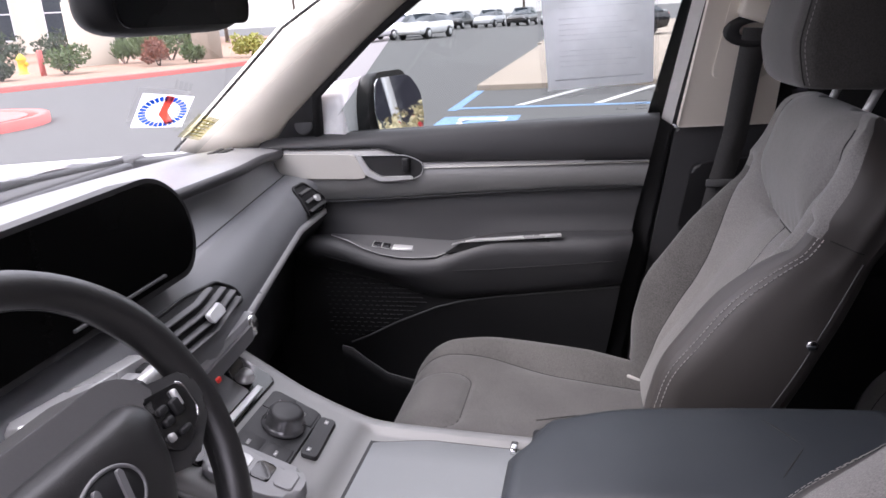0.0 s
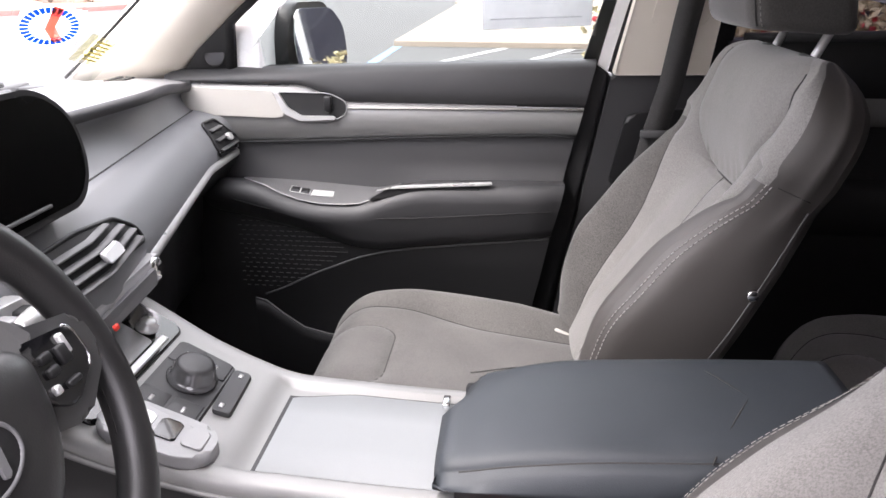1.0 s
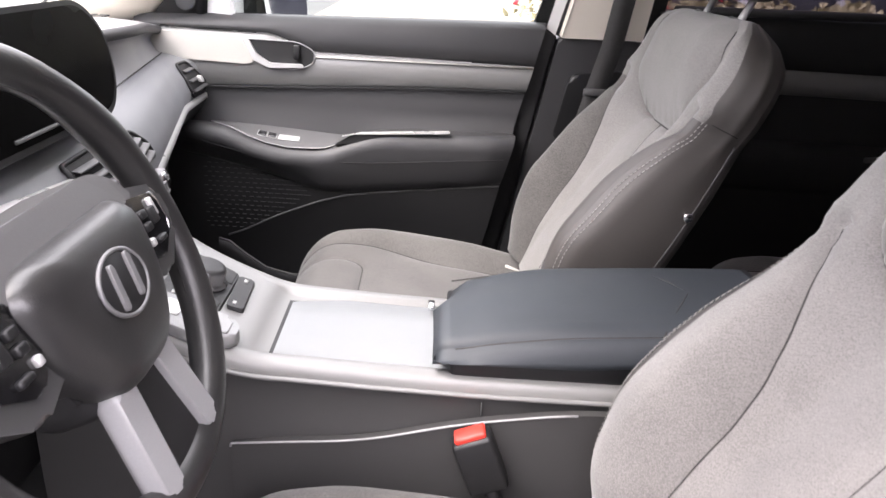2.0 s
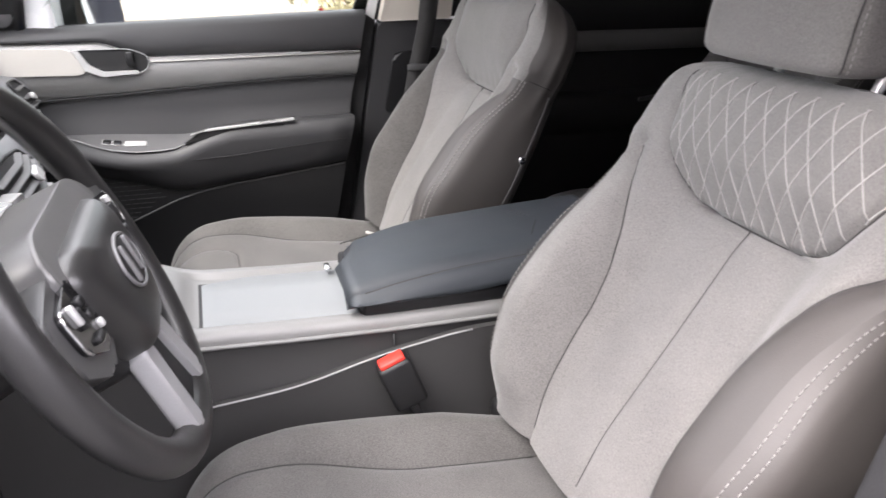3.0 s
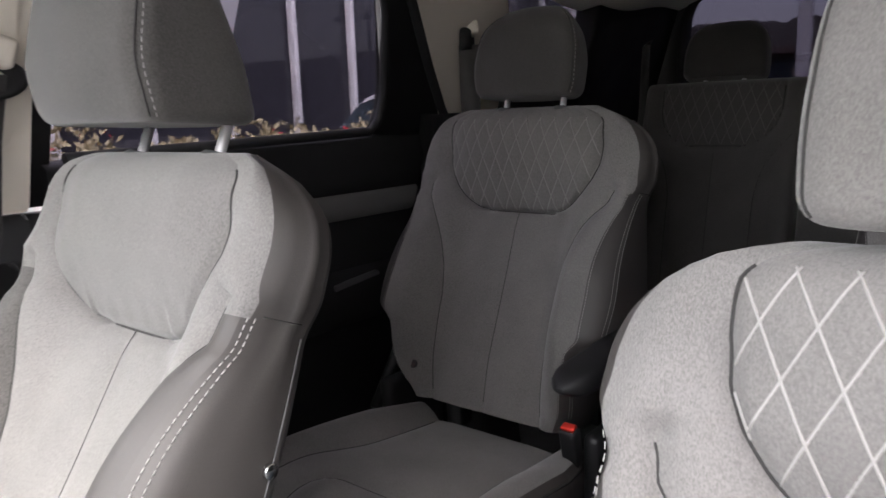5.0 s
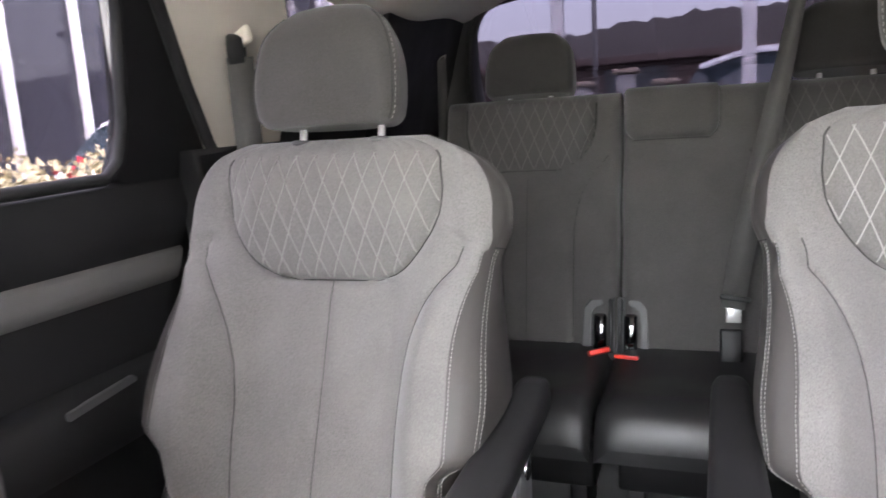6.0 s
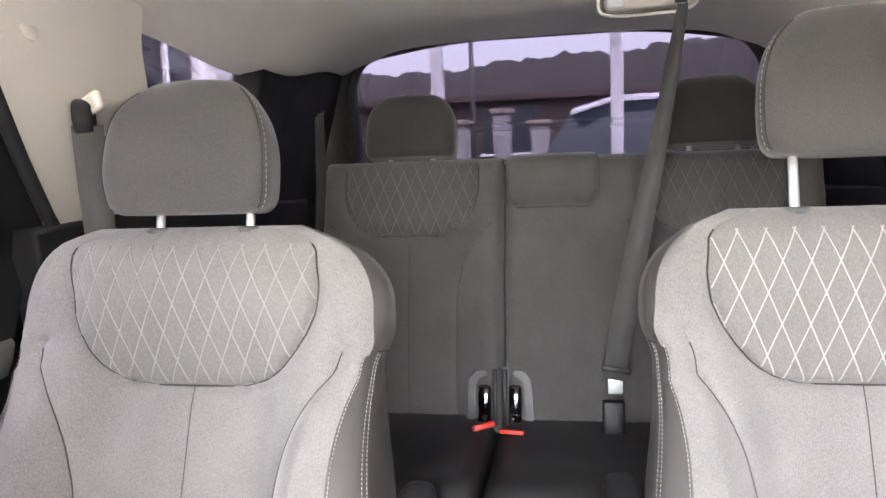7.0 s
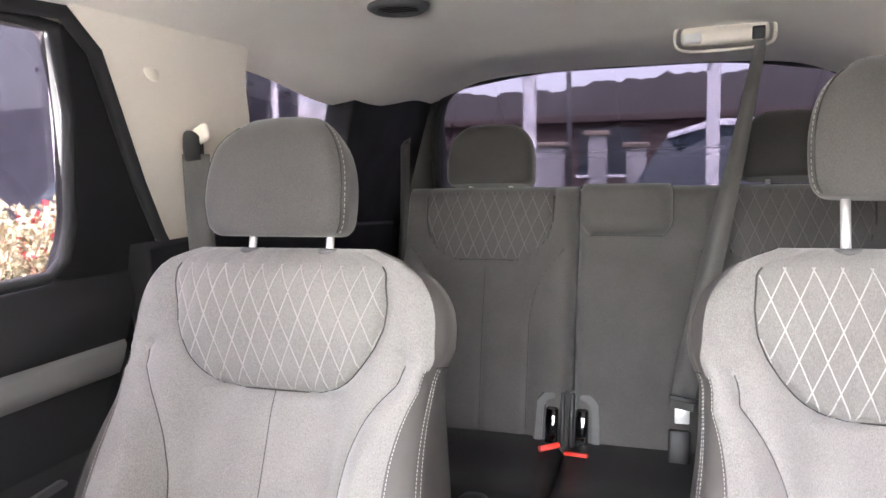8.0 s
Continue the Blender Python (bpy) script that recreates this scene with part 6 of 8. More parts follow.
# black sheet showing round the lid, painting its shadow line
rows = []
for k in range(25):
    y = lerp(0.430, 0.176, k / 24)
    right = 0.0905 - 0.020 * smooth01((y - 0.33) / 0.10)
    rows.append([Vector((x, y, deck(y) + 0.0016)) for x in (-0.0905, -0.03, 0.03, right)])
part("tray_gap_shade", sheet(rows), BLACK, console)
rows = []
for k in range(25):
    y = lerp(0.425, 0.180, k / 24)
    right = 0.0865 - 0.020 * smooth01((y - 0.33) / 0.10)
    lip_ = -0.0022 if k in (0, 24) else 0.0
    rows.append([Vector((x, y, deck(y) + 0.0042 + dz + lip_)) for x, dz in ((-0.0865, -0.0024), (-0.0850, 0.0), (-0.03, 0.0), (0.03, 0.0), (right - 0.0015, 0.0), (right, -0.0024))])
part("tray_lid", sheet(rows), TRAY, console, "pale silver sliding tray lid")
part("tray_handle", rbox(0.060, 0.084, 0.214, 0.224, 0.757, 0.765, 0.002), CHROME, console)

# climate panel
sl = lambda x, y, d: Vector((x, y, con_z(y) + 0.006 - d))
part("climate_panel", slab(round_poly([(-0.115, 0.590), (0.112, 0.590), (0.118, 0.660), (-0.115, 0.660)], 0.010), lambda x, y, d: sl(x, y, d), 0.010, 0.003), GLOSS_BLACK, console)
part("climate_display", slab(round_poly([(-0.060, 0.604), (0.055, 0.604), (0.058, 0.650), (-0.060, 0.650)], 0.004), lambda x, y, d: sl(x, y, d - 0.002), 0.004, 0.0008), SILVER_GREY, console, "grey climate display")
part("climate_keys", slab([(-0.080, 0.5925), (0.075, 0.5925), (0.075, 0.601), (-0.080, 0.601)], lambda x, y, d: sl(x, y, d - 0.003), 0.004, 0.001), SATIN, console)
for x in (0.070, -0.092):
    part("climate_knob", disc((x, 0.618, con_z(0.618) + 0.010), (0, -0.35, 1), 0.016, 0.024, profile=[(0, 0), (0, 0.0145), (0.004, 0.0145), (0.005, 0.0110), (0.012, 0.0105), (0.014, 0.009), (0.014, 0)]), SATIN, console, "satin temperature knob")
# drive mode dial on its key plate
part("dial_plate", slab(round_poly([(-0.062, 0.505), (0.078, 0.505), (0.088, 0.580), (-0.062, 0.580)], 0.008), lambda x, y, d: sl(x, y, d), 0.008, 0.002), PLASTIC, console)
for x0, x1, y0, y1 in ((-0.060, -0.022, 0.507, 0.541), (-0.060, -0.022, 0.545, 0.578), (0.038, 0.074, 0.507, 0.541), (0.040, 0.082, 0.545, 0.578)):
    part("plate_key", slab([(x0, y0), (x1, y0), (x1, y1), (x0, y1)], lambda x, y, d: sl(x, y, d - 0.002), 0.003, 0.0012), PLASTIC, console)
    part("key_mark", slab([((x0 + x1) / 2 - 0.005, (y0 + y1) / 2 - 0.002), ((x0 + x1) / 2 + 0.005, (y0 + y1) / 2 - 0.002), ((x0 + x1) / 2 + 0.005, (y0 + y1) / 2 + 0.002), ((x0 + x1) / 2 - 0.005, (y0 + y1) / 2 + 0.002)], lambda x, y, d: sl(x, y, d - 0.0032), 0.001), SATIN, console)
dc = Vector((0.020, 0.540, con_z(0.540) + 0.006))
part("mode_dial", disc(dc, (0, -0.35, 1), 0.03, 0.03, n=36, profile=[(0, 0), (0, 0.031), (0.005, 0.032), (0.008, 0.029), (0.010, 0.027), (0.022, 0.026), (0.025, 0.024)]), DIAL_GREY, console, "dark satin drive mode dial")
part("dial_cap", disc(dc, (0, -0.35, 1), 0.03, 0.03, n=36, profile=[(0.022, 0.0235), (0.026, 0.0235), (0.028, 0.018), (0.0285, 0)]), PLASTIC, console)
# two-key strip
part("key_strip", slab(round_poly([(-0.018, 0.478), (0.072, 0.482), (0.070, 0.504), (-0.020, 0.500)], 0.004), lambda x, y, d: sl(x, y, d - 0.001), 0.008, 0.002), PLASTIC, console)
for x in (-0.008, 0.060):
    part("key_mark", slab([(x - 0.004, 0.489), (x + 0.004, 0.489), (x + 0.004, 0.494), (x - 0.004, 0.494)], lambda x_, y, d: sl(x_, y, d - 0.0022), 0.001), SATIN, console)
# push-button shifter pod
pod = round_poly([(-0.118, 0.585), (-0.062, 0.588), (-0.050, 0.560), (-0.052, 0.480), (-0.070, 0.466), (-0.104, 0.468), (-0.118, 0.500)], 0.014)
part("shifter_pod", slab([(x - 0.008, y) for x, y in pod], lambda x, y, d: Vector((x, y, con_z(y) + 0.017 - d)), 0.017, 0.006), SILVER_GREY, console, "silver push-button shifter pod")
for y0, y1, m_ in ((0.476, 0.500, SILVER_GREY), (0.506, 0.530, GLOSS_BLACK), (0.536, 0.558, SATIN), (0.562, 0.580, SATIN)):
    part("shifter_key", slab(round_poly([(-0.106, y0), (-0.074, y0), (-0.074, y1), (-0.106, y1)], 0.005), lambda x, y, d: Vector((x, y, con_z(y) + 0.0200 - d)), 0.005, 0.0018), m_, console)

# armrest lid
box = thing("console_armrest", "slate leatherette armrest lid on the centre console", "armrest")
rows = []
for i in range(41):
    v = i / 40
    y = lerp(0.218, -0.250, v)
    zt = soft_table(y, [(-0.25, 0.845), (-0.1, 0.838), (0.05, 0.828), (0.16, 0.812), (0.20, 0.800)], 0.03)
    zt -= 0.012 * (1 - math.sqrt(max(0, 1 - max(0, (0.035 - v) / 0.035) ** 2)))
    w = 0.116 - 0.010 * (1 - math.sqrt(max(0, 1 - max(0, (0.05 - v) / 0.05) ** 2)))
    zl = 0.772 + 0.016 * smooth01((0.05 - y) / 0.2)
    half = [(0, zt), (w * 0.4, zt - 0.0005), (w * 0.70, zt - 0.002), (w - 0.026, zt - 0.004), (w - 0.018, zt - 0.0075), (w - 0.014, zt - 0.013), (w - 0.013, zt - 0.0155), (w - 0.010, zt - 0.016), (w - 0.003, zt - 0.024), (w + 0.005, lerp(zt - 0.02, zl, 0.6)), (w + 0.006, zl + 0.006), (w - 0.004, zl)]

    def cut(u, y=y, v=v):      # the passenger-side front corner is set back in a small step
        return y - (0.028 * smooth01((u - 0.020) / 0.030) + 0.012 * smooth01((u - 0.070) / 0.016)) * (1 - smooth01(v / 0.35))

    rows.append([Vector((-u, cut(-u), z)) for u, z in half[:0:-1]] + [Vector((u, cut(u), z)) for u, z in half])
part("lid_pad", sheet(rows, close_u=True, cap=True), ARMREST, box)
for s in (-1, 1):
    part("lid_seam", tube([Vector((s * (0.1028), lerp(0.19, -0.24, k / 30), soft_table(lerp(0.19, -0.24, k / 30), [(-0.25, 0.845), (-0.1, 0.838), (0.05, 0.828), (0.16, 0.812), (0.20, 0.800)], 0.03) - 0.0155)) for k in range(31)], 0.0011, 6), SEAM, box)
part("lid_base", rbox(-0.108, 0.108, -0.26, 0.195, 0.748, 0.774, 0.006), BLACK, box)
part("lid_latch", rbox(0.050, 0.084, 0.178, 0.192, 0.768, 0.780, 0.003), BLACK, box)
part("rear_pad_line", tube([Vector((x, -0.135 + 0.06 * abs(x) / 0.1, 0.8385 - 0.012 * (abs(x) / 0.1) ** 3)) for x in [lerp(-0.108, 0.108, k / 16) for k in range(17)]], 0.0011, 6), SEAM, box)

# belt buckles beside the console
for s in (-1, 1):
    bk = thing("belt_buckle", "black belt buckle with red release button", "buckle", "front buckles", at=pose(s * 0.165, 0.125, 0.60, -22, 0, 0))
    part("stalk", rbox(-0.012, 0.012, -0.008, 0.008, -0.10, 0.05, 0.004), BLACK, bk)
    part("body", rbox(-0.016, 0.016, -0.026, 0.026, 0.03, 0.112, 0.006), BLACK, bk)
    part("button", rbox(-0.012, 0.012, -0.020, 0.020, 0.110, 0.119, 0.003), RED, bk, "red release button")
    part("slot", rbox(0.0125, 0.0152, -0.020, 0.020, 0.1118, 0.1145, 0.0004), CHROME, bk)

# belt anchor at the outer foot of the passenger seat
anchor = thing("belt_anchor", "pale belt anchor plate beside the passenger seat", "belt anchor", at=pose(0.585, 0.018, 0.600, 20, 25, 0))
part("plate", rbox(-0.020, 0.020, -0.030, 0.030, -0.004, 0.004, 0.003), BEIGE_SILVER, anchor)
part("bolt", disc((0.004, -0.014, 0.004), (0, 0, 1), 0.008, 0.006), BLACK, anchor)
part("strap", rbox(-0.018, 0.022, -0.03, 0.03, -0.20, -0.004, 0.004), WEBBING, anchor)

# ---- mirrors ----
rv = thing("rear_view_mirror", "black rear view mirror on the windscreen", "mirror", at=pose(0.0, 0.60, 1.385, 0, 0, 0))
rows = []
for i in range(13):
    t = i / 12 * math.pi
    k = max(0.02, math.sin(t)) ** 0.35
    rows.append([Vector((0.155 * k * (abs(math.cos(a)) ** 0.35) * (1 if math.cos(a) > 0 else -1), -0.03 * math.cos(t), 0.043 * k * (abs(math.sin(a)) ** 0.55) * (1 if math.sin(a) > 0 else -1))) for a in [q / 40 * 2 * math.pi for q in range(40)]])
part("shell", sheet(rows, close_u=True, cap=True), BLACK, rv)
part("glass", slab(round_poly([(-0.142, -0.034), (0.142, -0.034), (0.142, 0.034), (-0.142, 0.034)], 0.022), lambda x, z, d: Vector((x, -0.033 + d, z)), 0.004, 0.001), SCREEN, rv)
part("stem", tube([(0, 0.02, 0.0), (0, 0.06, 0.03), (0, 0.10, 0.06)], [0.014, 0.012, 0.02], 10), BLACK, rv)
part("sensor_cover", rbox(-0.21, -0.10, 0.06, 0.14, 0.02, 0.10, 0.02, 3), BLACK, rv)

mr = thing("wing_mirror", "white and black door mirror outside the window", "mirror", at=pose(0.965, 0.680, 1.128, 0, 0, 0) @ Matrix.Scale(1.07, 4))
shell_poly = round_poly([(-0.160, -0.080), (0.075, -0.080), (0.105, -0.045), (0.112, 0.03), (0.070, 0.078), (-0.090, 0.082), (-0.160, 0.060)], 0.03, 6)
part("shell", slab(shell_poly, lambda x, z, d: Vector((x * (1 - d * 1.2), -0.030 - 0.20 * (x - 0.02) + d, z * (1 - d * 1.5))), 0.12, 0.02), WHITE_PAINT, mr, "white painted mirror shell")
part("surround", slab(round_poly([(-0.104, -0.084), (0.078, -0.084), (0.118, -0.050), (0.125, 0.03), (0.075, 0.086), (-0.080, 0.089), (-0.104, 0.03)], 0.03, 6), lambda x, z, d: Vector((x, -0.058 - 0.20 * (x - 0.02) + d, z)), 0.030, 0.006), BLACK, mr)
part("glass", slab(round_poly([(-0.094, -0.074), (0.066, -0.074), (0.098, -0.043), (0.104, 0.029), (0.064, 0.074), (-0.072, 0.077), (-0.094, 0.02)], 0.022, 6), lambda x, z, d: Vector((x, -0.082 - 0.30 * (x - 0.02) + 0.13 * z + d, z)), 0.004), MIRROR, mr)
part("arm", rbox(-0.14, -0.05, -0.03, 0.05, -0.10, -0.065, 0.012, 3), BLACK, mr)

# ---- third row buckles, belt and its ceiling box ----
pk = thing("buckle_pocket", "grey plastic buckle pocket between the bench backs", "buckle pocket", at=pose(0.101, -1.795, 0.700, 13.6, 0, 0))
for s in (-1, 1):
    lobe = round_poly([(s * 0.003, -0.03), (s * 0.082, -0.03), (s * 0.076, 0.080), (s * 0.058, 0.102), (s * 0.003, 0.104)], [0.002, 0.01, 0.02, 0.02, 0.002])
    part("shell", slab(lobe, lambda x, z, d: Vector((x, 0.012 - d, z)), 0.024, 0.004), BLACK, pk)
    cheek = round_poly([(s * 0.060, -0.025), (s * 0.078, -0.025), (s * 0.073, 0.076), (s * 0.056, 0.095), (s * 0.030, 0.097), (s * 0.030, 0.084), (s * 0.052, 0.078), (s * 0.058, 0.060)], 0.005)
    part("cheek", slab(cheek, lambda x, z, d: Vector((x, 0.021 - d, z)), 0.012, 0.003), PLASTIC_MID, pk, "grey pocket cheek")
    part("buckle", rbox(s * 0.036 - 0.015, s * 0.036 + 0.015, 0.008, 0.034, -0.03, 0.064, 0.007), GLOSS_BLACK, pk)
    part("rib", rbox(s * 0.011 - 0.006, s * 0.011 + 0.006, 0.008, 0.026, -0.03, 0.100, 0.004), BLACK, pk)
tabs = thing("release_tab", "red cloth release tab on the third row cushion", "tab", "release tabs", at=pose(0.135, -1.705, 0.694, 25, 8, 25))
part("tab", rbox(-0.028, 0.020, -0.012, 0.016, -0.004, 0.010, 0.003), RED, tabs)
tab2 = thing("release_tab", "red cloth release tab on the third row cushion", "tab", "release tabs", at=pose(0.068, -1.690, 0.692, 10, 0, -6))
part("tab", rbox(-0.028, 0.026, -0.006, 0.008, -0.003, 0.006, 0.002), RED, tab2)

cb = thing("seat_belt", "grey centre belt hanging from the ceiling box", "seat belt", "seat belts")
belt([(-0.308, -1.805, 1.612), (-0.306, -1.812, 1.585), (-0.264, -1.80, 1.35), (-0.212, -1.778, 1.10), (-0.172, -1.752, 0.90), (-0.158, -1.742, 0.80)], [0.018, 0.024, 0.036, 0.050, 0.052, 0.050], (0, 1, 0.45), cb, WEBBING_LIT)
part("tongue", moved(rbox(-0.016, 0.016, -0.003, 0.003, -0.021, 0.021, 0.003), pose(-0.160, -1.745, 0.788, 10, 0, 0)), SATIN, cb, "silver belt tongue")
part("tongue_grip", moved(rbox(-0.032, 0.032, -0.008, 0.008, -0.006, 0.006, 0.003), pose(-0.163, -1.747, 0.822, 10, -8, 0)), BLACK, cb)
part("buckle", moved(rbox(-0.024, 0.024, -0.014, 0.014, -0.055, 0.02, 0.006), pose(-0.155, -1.735, 0.735, 14, 0, 0)), BLACK, cb)
bx = thing("belt_ceiling_box", "beige belt anchor box on the headliner", "belt anchor", at=pose(-0.235, -1.86, 1.622, 0, 0, -8))
part("body", rbox(-0.095, 0.085, -0.035, 0.05, -0.022, 0.02, 0.014, 3), PILLAR, bx)
part("slot", rbox(-0.088, -0.062, 0.046, 0.0535, -0.020, 0.008, 0.003), BLACK, bx)
part("housing_rim", tube([Vector((0.102 * math.copysign(abs(math.cos(q)) ** 0.5, math.cos(q)) - 0.005, 0.040 + 0.010 * math.sin(q), -0.004 + 0.030 * math.copysign(abs(math.sin(q)) ** 0.5, math.sin(q)))) for q in [k / 40 * 2 * math.pi for k in range(40)]], 0.004, 8, closed=True), PILLAR, bx)
part("lens", rbox(0.040, 0.078, 0.045, 0.056, -0.018, 0.004, 0.004), PAPER, bx)

# seat slide mechanism on the rear floor
me_ = thing("slide_mechanism", "black metal folding mechanism under the bench", "seat mechanism", at=pose(0.08, -1.52, 0.30))
part("plate", rbox(-0.12, 0.10, -0.08, 0.08, 0.0, 0.035, 0.006), BLACK, me_)
part("rod", tube([(-0.22, 0.02, 0.075), (0.20, 0.02, 0.075)], 0.006, 8), CHROME, me_)
part("bracket", rbox(-0.05, 0.05, -0.02, 0.05, 0.03, 0.095, 0.006), GLOSS_BLACK, me_)
part("tag", rbox(0.0, 0.025, 0.0505, 0.052, 0.05, 0.075, 0.0005), PAPER, me_)
# ---- papers and stickers on the glass ----
sm = side_map(1, 0.0)
sheet_a = thing("window_sheet", "printed sheet taped inside the passenger window", "paper", "window papers")
pa = lambda y, z, d: side_map(1, 0.007)(y, z, d)
part("paper", slab([(0.000, 1.190), (0.215, 1.178), (0.228, 1.462), (0.010, 1.468)], lambda y, z, d: pa(y, z, -d), 0.0008), THIN_PAPER, sheet_a)
part("sleeve", slab([(-0.012, 1.170), (0.228, 1.160), (0.238, 1.475), (0.000, 1.480)], lambda y, z, d: pa(y, z, 0.003 - d), 0.0006), pane_material("plastic_sleeve", (0.96, 0.96, 0.965), 0.25), sheet_a)
bars = []
for k in range(22):
    z = 1.452 - k * 0.0105
    x1 = 0.035 + 0.05 * ((k * 7) % 5) / 5
    if k % 6 == 5:
        continue
    bars.append(slab([(x1, z), (0.19, z - 0.002), (0.19, z - 0.0028), (x1, z - 0.0008)], lambda y, zz, d: pa(y, zz, -0.0012 - d), 0.0003))
part("printed_text", join(*bars), PRINT_PALE, sheet_a, smooth=False)["kind"] = "stuff"
part("frame_line", slab([(0.020, 1.206), (0.200, 1.198), (0.200, 1.2005), (0.020, 1.2085)], lambda y, zz, d: pa(y, zz, -0.0012 - d), 0.0003), PRINT_PALE, sheet_a)
sheet_b = thing("window_sheet", "printed price sheet hanging in the rear door window", "paper", "window papers")
pb = lambda y, z, d: side_map(1, 0.016)(y, z, d)
part("paper", slab([(-0.560, 1.232), (-0.420, 1.262), (-0.410, 1.50), (-0.590, 1.50)], lambda y, z, d: pb(y, z, -d), 0.0008), THIN_PAPER, sheet_b)
bars = []
for k in range(24):
    z = 1.478 - k * 0.0085
    a = -0.545 + 0.01 * ((k * 5) % 4) / 4
    for y0, y1 in ((a, a + 0.045), (-0.478, -0.430)):
        if (k * 3 + int(y0 * 100)) % 4 == 0:
            continue
        bars.append(slab([(y0, z), (y1, z), (y1, z - 0.003), (y0, z - 0.003)], lambda y, zz, d: pb(y, zz, -0.0012 - d), 0.0003))
part("printed_text", join(*bars), PRINT, sheet_b, smooth=False)["kind"] = "stuff"
etch = thing("glass_mark", "small etched maker marks at the window corner", "glass mark")
for k in range(4):
    part("mark_line", slab([(0.010, 1.152 - k * 0.006), (0.034, 1.151 - k * 0.006), (0.034, 1.1500 - k * 0.006), (0.010, 1.1510 - k * 0.006)], lambda y, zz, d: side_map(1, 0.001)(y, zz, -d), 0.0004), BLACK, etch)
part("mark_triangle", tube([side_map(1, 0.001)(y, z, 0) for y, z in ((0.050, 1.132), (0.072, 1.132), (0.061, 1.152))], 0.0008, 5, closed=True), BLACK, etch)

# round emblem sticker low on the windscreen
BLUE = thin_paper("blue_ink", (0.04, 0.20, 0.65))
RED_INK = thin_paper("red_ink", (0.95, 0.28, 0.22))
YELLOW_FILM = pane_material("yellow_film", (0.93, 0.91, 0.76), 0.3)
PRINT_OLIVE = thin_paper("olive_print", (0.30, 0.28, 0.12))
st = thing("windscreen_sticker", "square sticker with blue ring and red check", "sticker")


def on_screen(x, z, lift=0.0):
    return Vector((x, screen_y(z, x) - 0.006 - lift, z - 0.004 - lift * 0.8))


def scr(cx, cz, ax, az, bx, bz):
    """Lays a square on the screen: its middle, and its half sides in x and z."""
    return lambda a, b, d: on_screen(cx + a * ax + b * bx, cz + a * az + b * bz, 0.0004 - d)


ms = scr(0.434, 1.206, 0.086, -0.0125, -0.042, 0.0345)
part("backing", slab([(-1, -1), (1, -1), (1, 1), (-1, 1)], ms, 0.0004), THIN_PAPER, st)
bl = []
for k in range(28):
    t0, t1 = k / 28 * 2 * math.pi, (k + 0.82) / 28 * 2 * math.pi
    bl.append(slab([(r * math.cos(t), r * math.sin(t)) for r, t in ((0.66, t0), (0.94, t0), (0.94, t1), (0.66, t1))], lambda a, b, d: ms(a, b, -0.0009 - d * 0), 0.0002))
part("blue_ring", join(*bl), BLUE, st, "blue lettered ring drawn as bars", smooth=False)["kind"] = "stuff"
part("inner_ring", tube([ms(0.60 * math.cos(t), 0.60 * math.sin(t), -0.001) for t in [k / 30 * 2 * math.pi for k in range(30)]], 0.0008, 5, closed=True), BLUE, st)
part("red_check", slab([(-0.12, 1.0), (0.22, 0.95), (0.16, 0.05), (0.55, -0.62), (0.28, -0.80), (-0.16, -0.15)], lambda a, b, d: ms(a, b, -0.0012), 0.0002), RED_INK, st)
st2 = thing("windscreen_label", "small yellowed label at the windscreen foot", "sticker")
m2 = scr(0.630, 1.146, 0.050, -0.0125, -0.012, 0.025)
part("film", slab([(-1, -1), (1, -1), (1, 1), (-1, 1)], m2, 0.0004), YELLOW_FILM, st2)
part("print_bars", join(*[slab([(-0.4 + 0.2 * (k % 2), 0.7 - 0.26 * k), (0.8, 0.7 - 0.26 * k), (0.8, 0.60 - 0.26 * k), (-0.4, 0.60 - 0.26 * k)], lambda a, b, d: m2(a, b, -0.0009), 0.0002) for k in range(6)]), PRINT_OLIVE, st2, smooth=False)
wp = thing("wiper_arm", "black wiper arm at the foot of the windscreen", "wiper")
part("arm", tube([(0.06, 1.235, 1.075), (0.20, 1.225, 1.090), (0.40, 1.195, 1.082), (0.62, 1.16, 1.074)], [0.016, 0.014, 0.007, 0.006], 8), BLACK, wp)
part("cowl", rbox(-0.75, 0.75, 1.225, 1.40, 1.02, 1.045, 0.01), BLACK, wp)
hood = thing("bonnet", "white bonnet ahead of the windscreen", "bonnet")
part("panel", sheet([[Vector((0.80 * (i / 10 - 1), y, 1.045 + 0.03 * math.sin((2.3 - y) * 1.2) - 0.04 * abs(i / 10 - 1) ** 3 - 0.12 * max(0, y - 1.9))) for i in range(21)] for y in [lerp(1.36, 2.35, k / 14) for k in range(15)]]), WHITE_PAINT, hood)

# outer panels and wheels of the car itself
body = thing("car_body", "white outer panels of the parked car", "car body", kind="structure")
AXLES = (1.62, -1.62)


def side_skin(pts, s):
    return slab(pts, lambda y, z, d, s=s: Vector((s * (0.885 + 0.03 * math.sin((z - 0.28) * 3.4) + d), y, z)), 0.02, 0.006)


def arch(yc, a0, a1):
    return [(yc + 0.43 * math.cos(radians(a)), 0.37 + 0.43 * math.sin(radians(a))) for a in [lerp(a0, a1, k / 14) for k in range(15)]]


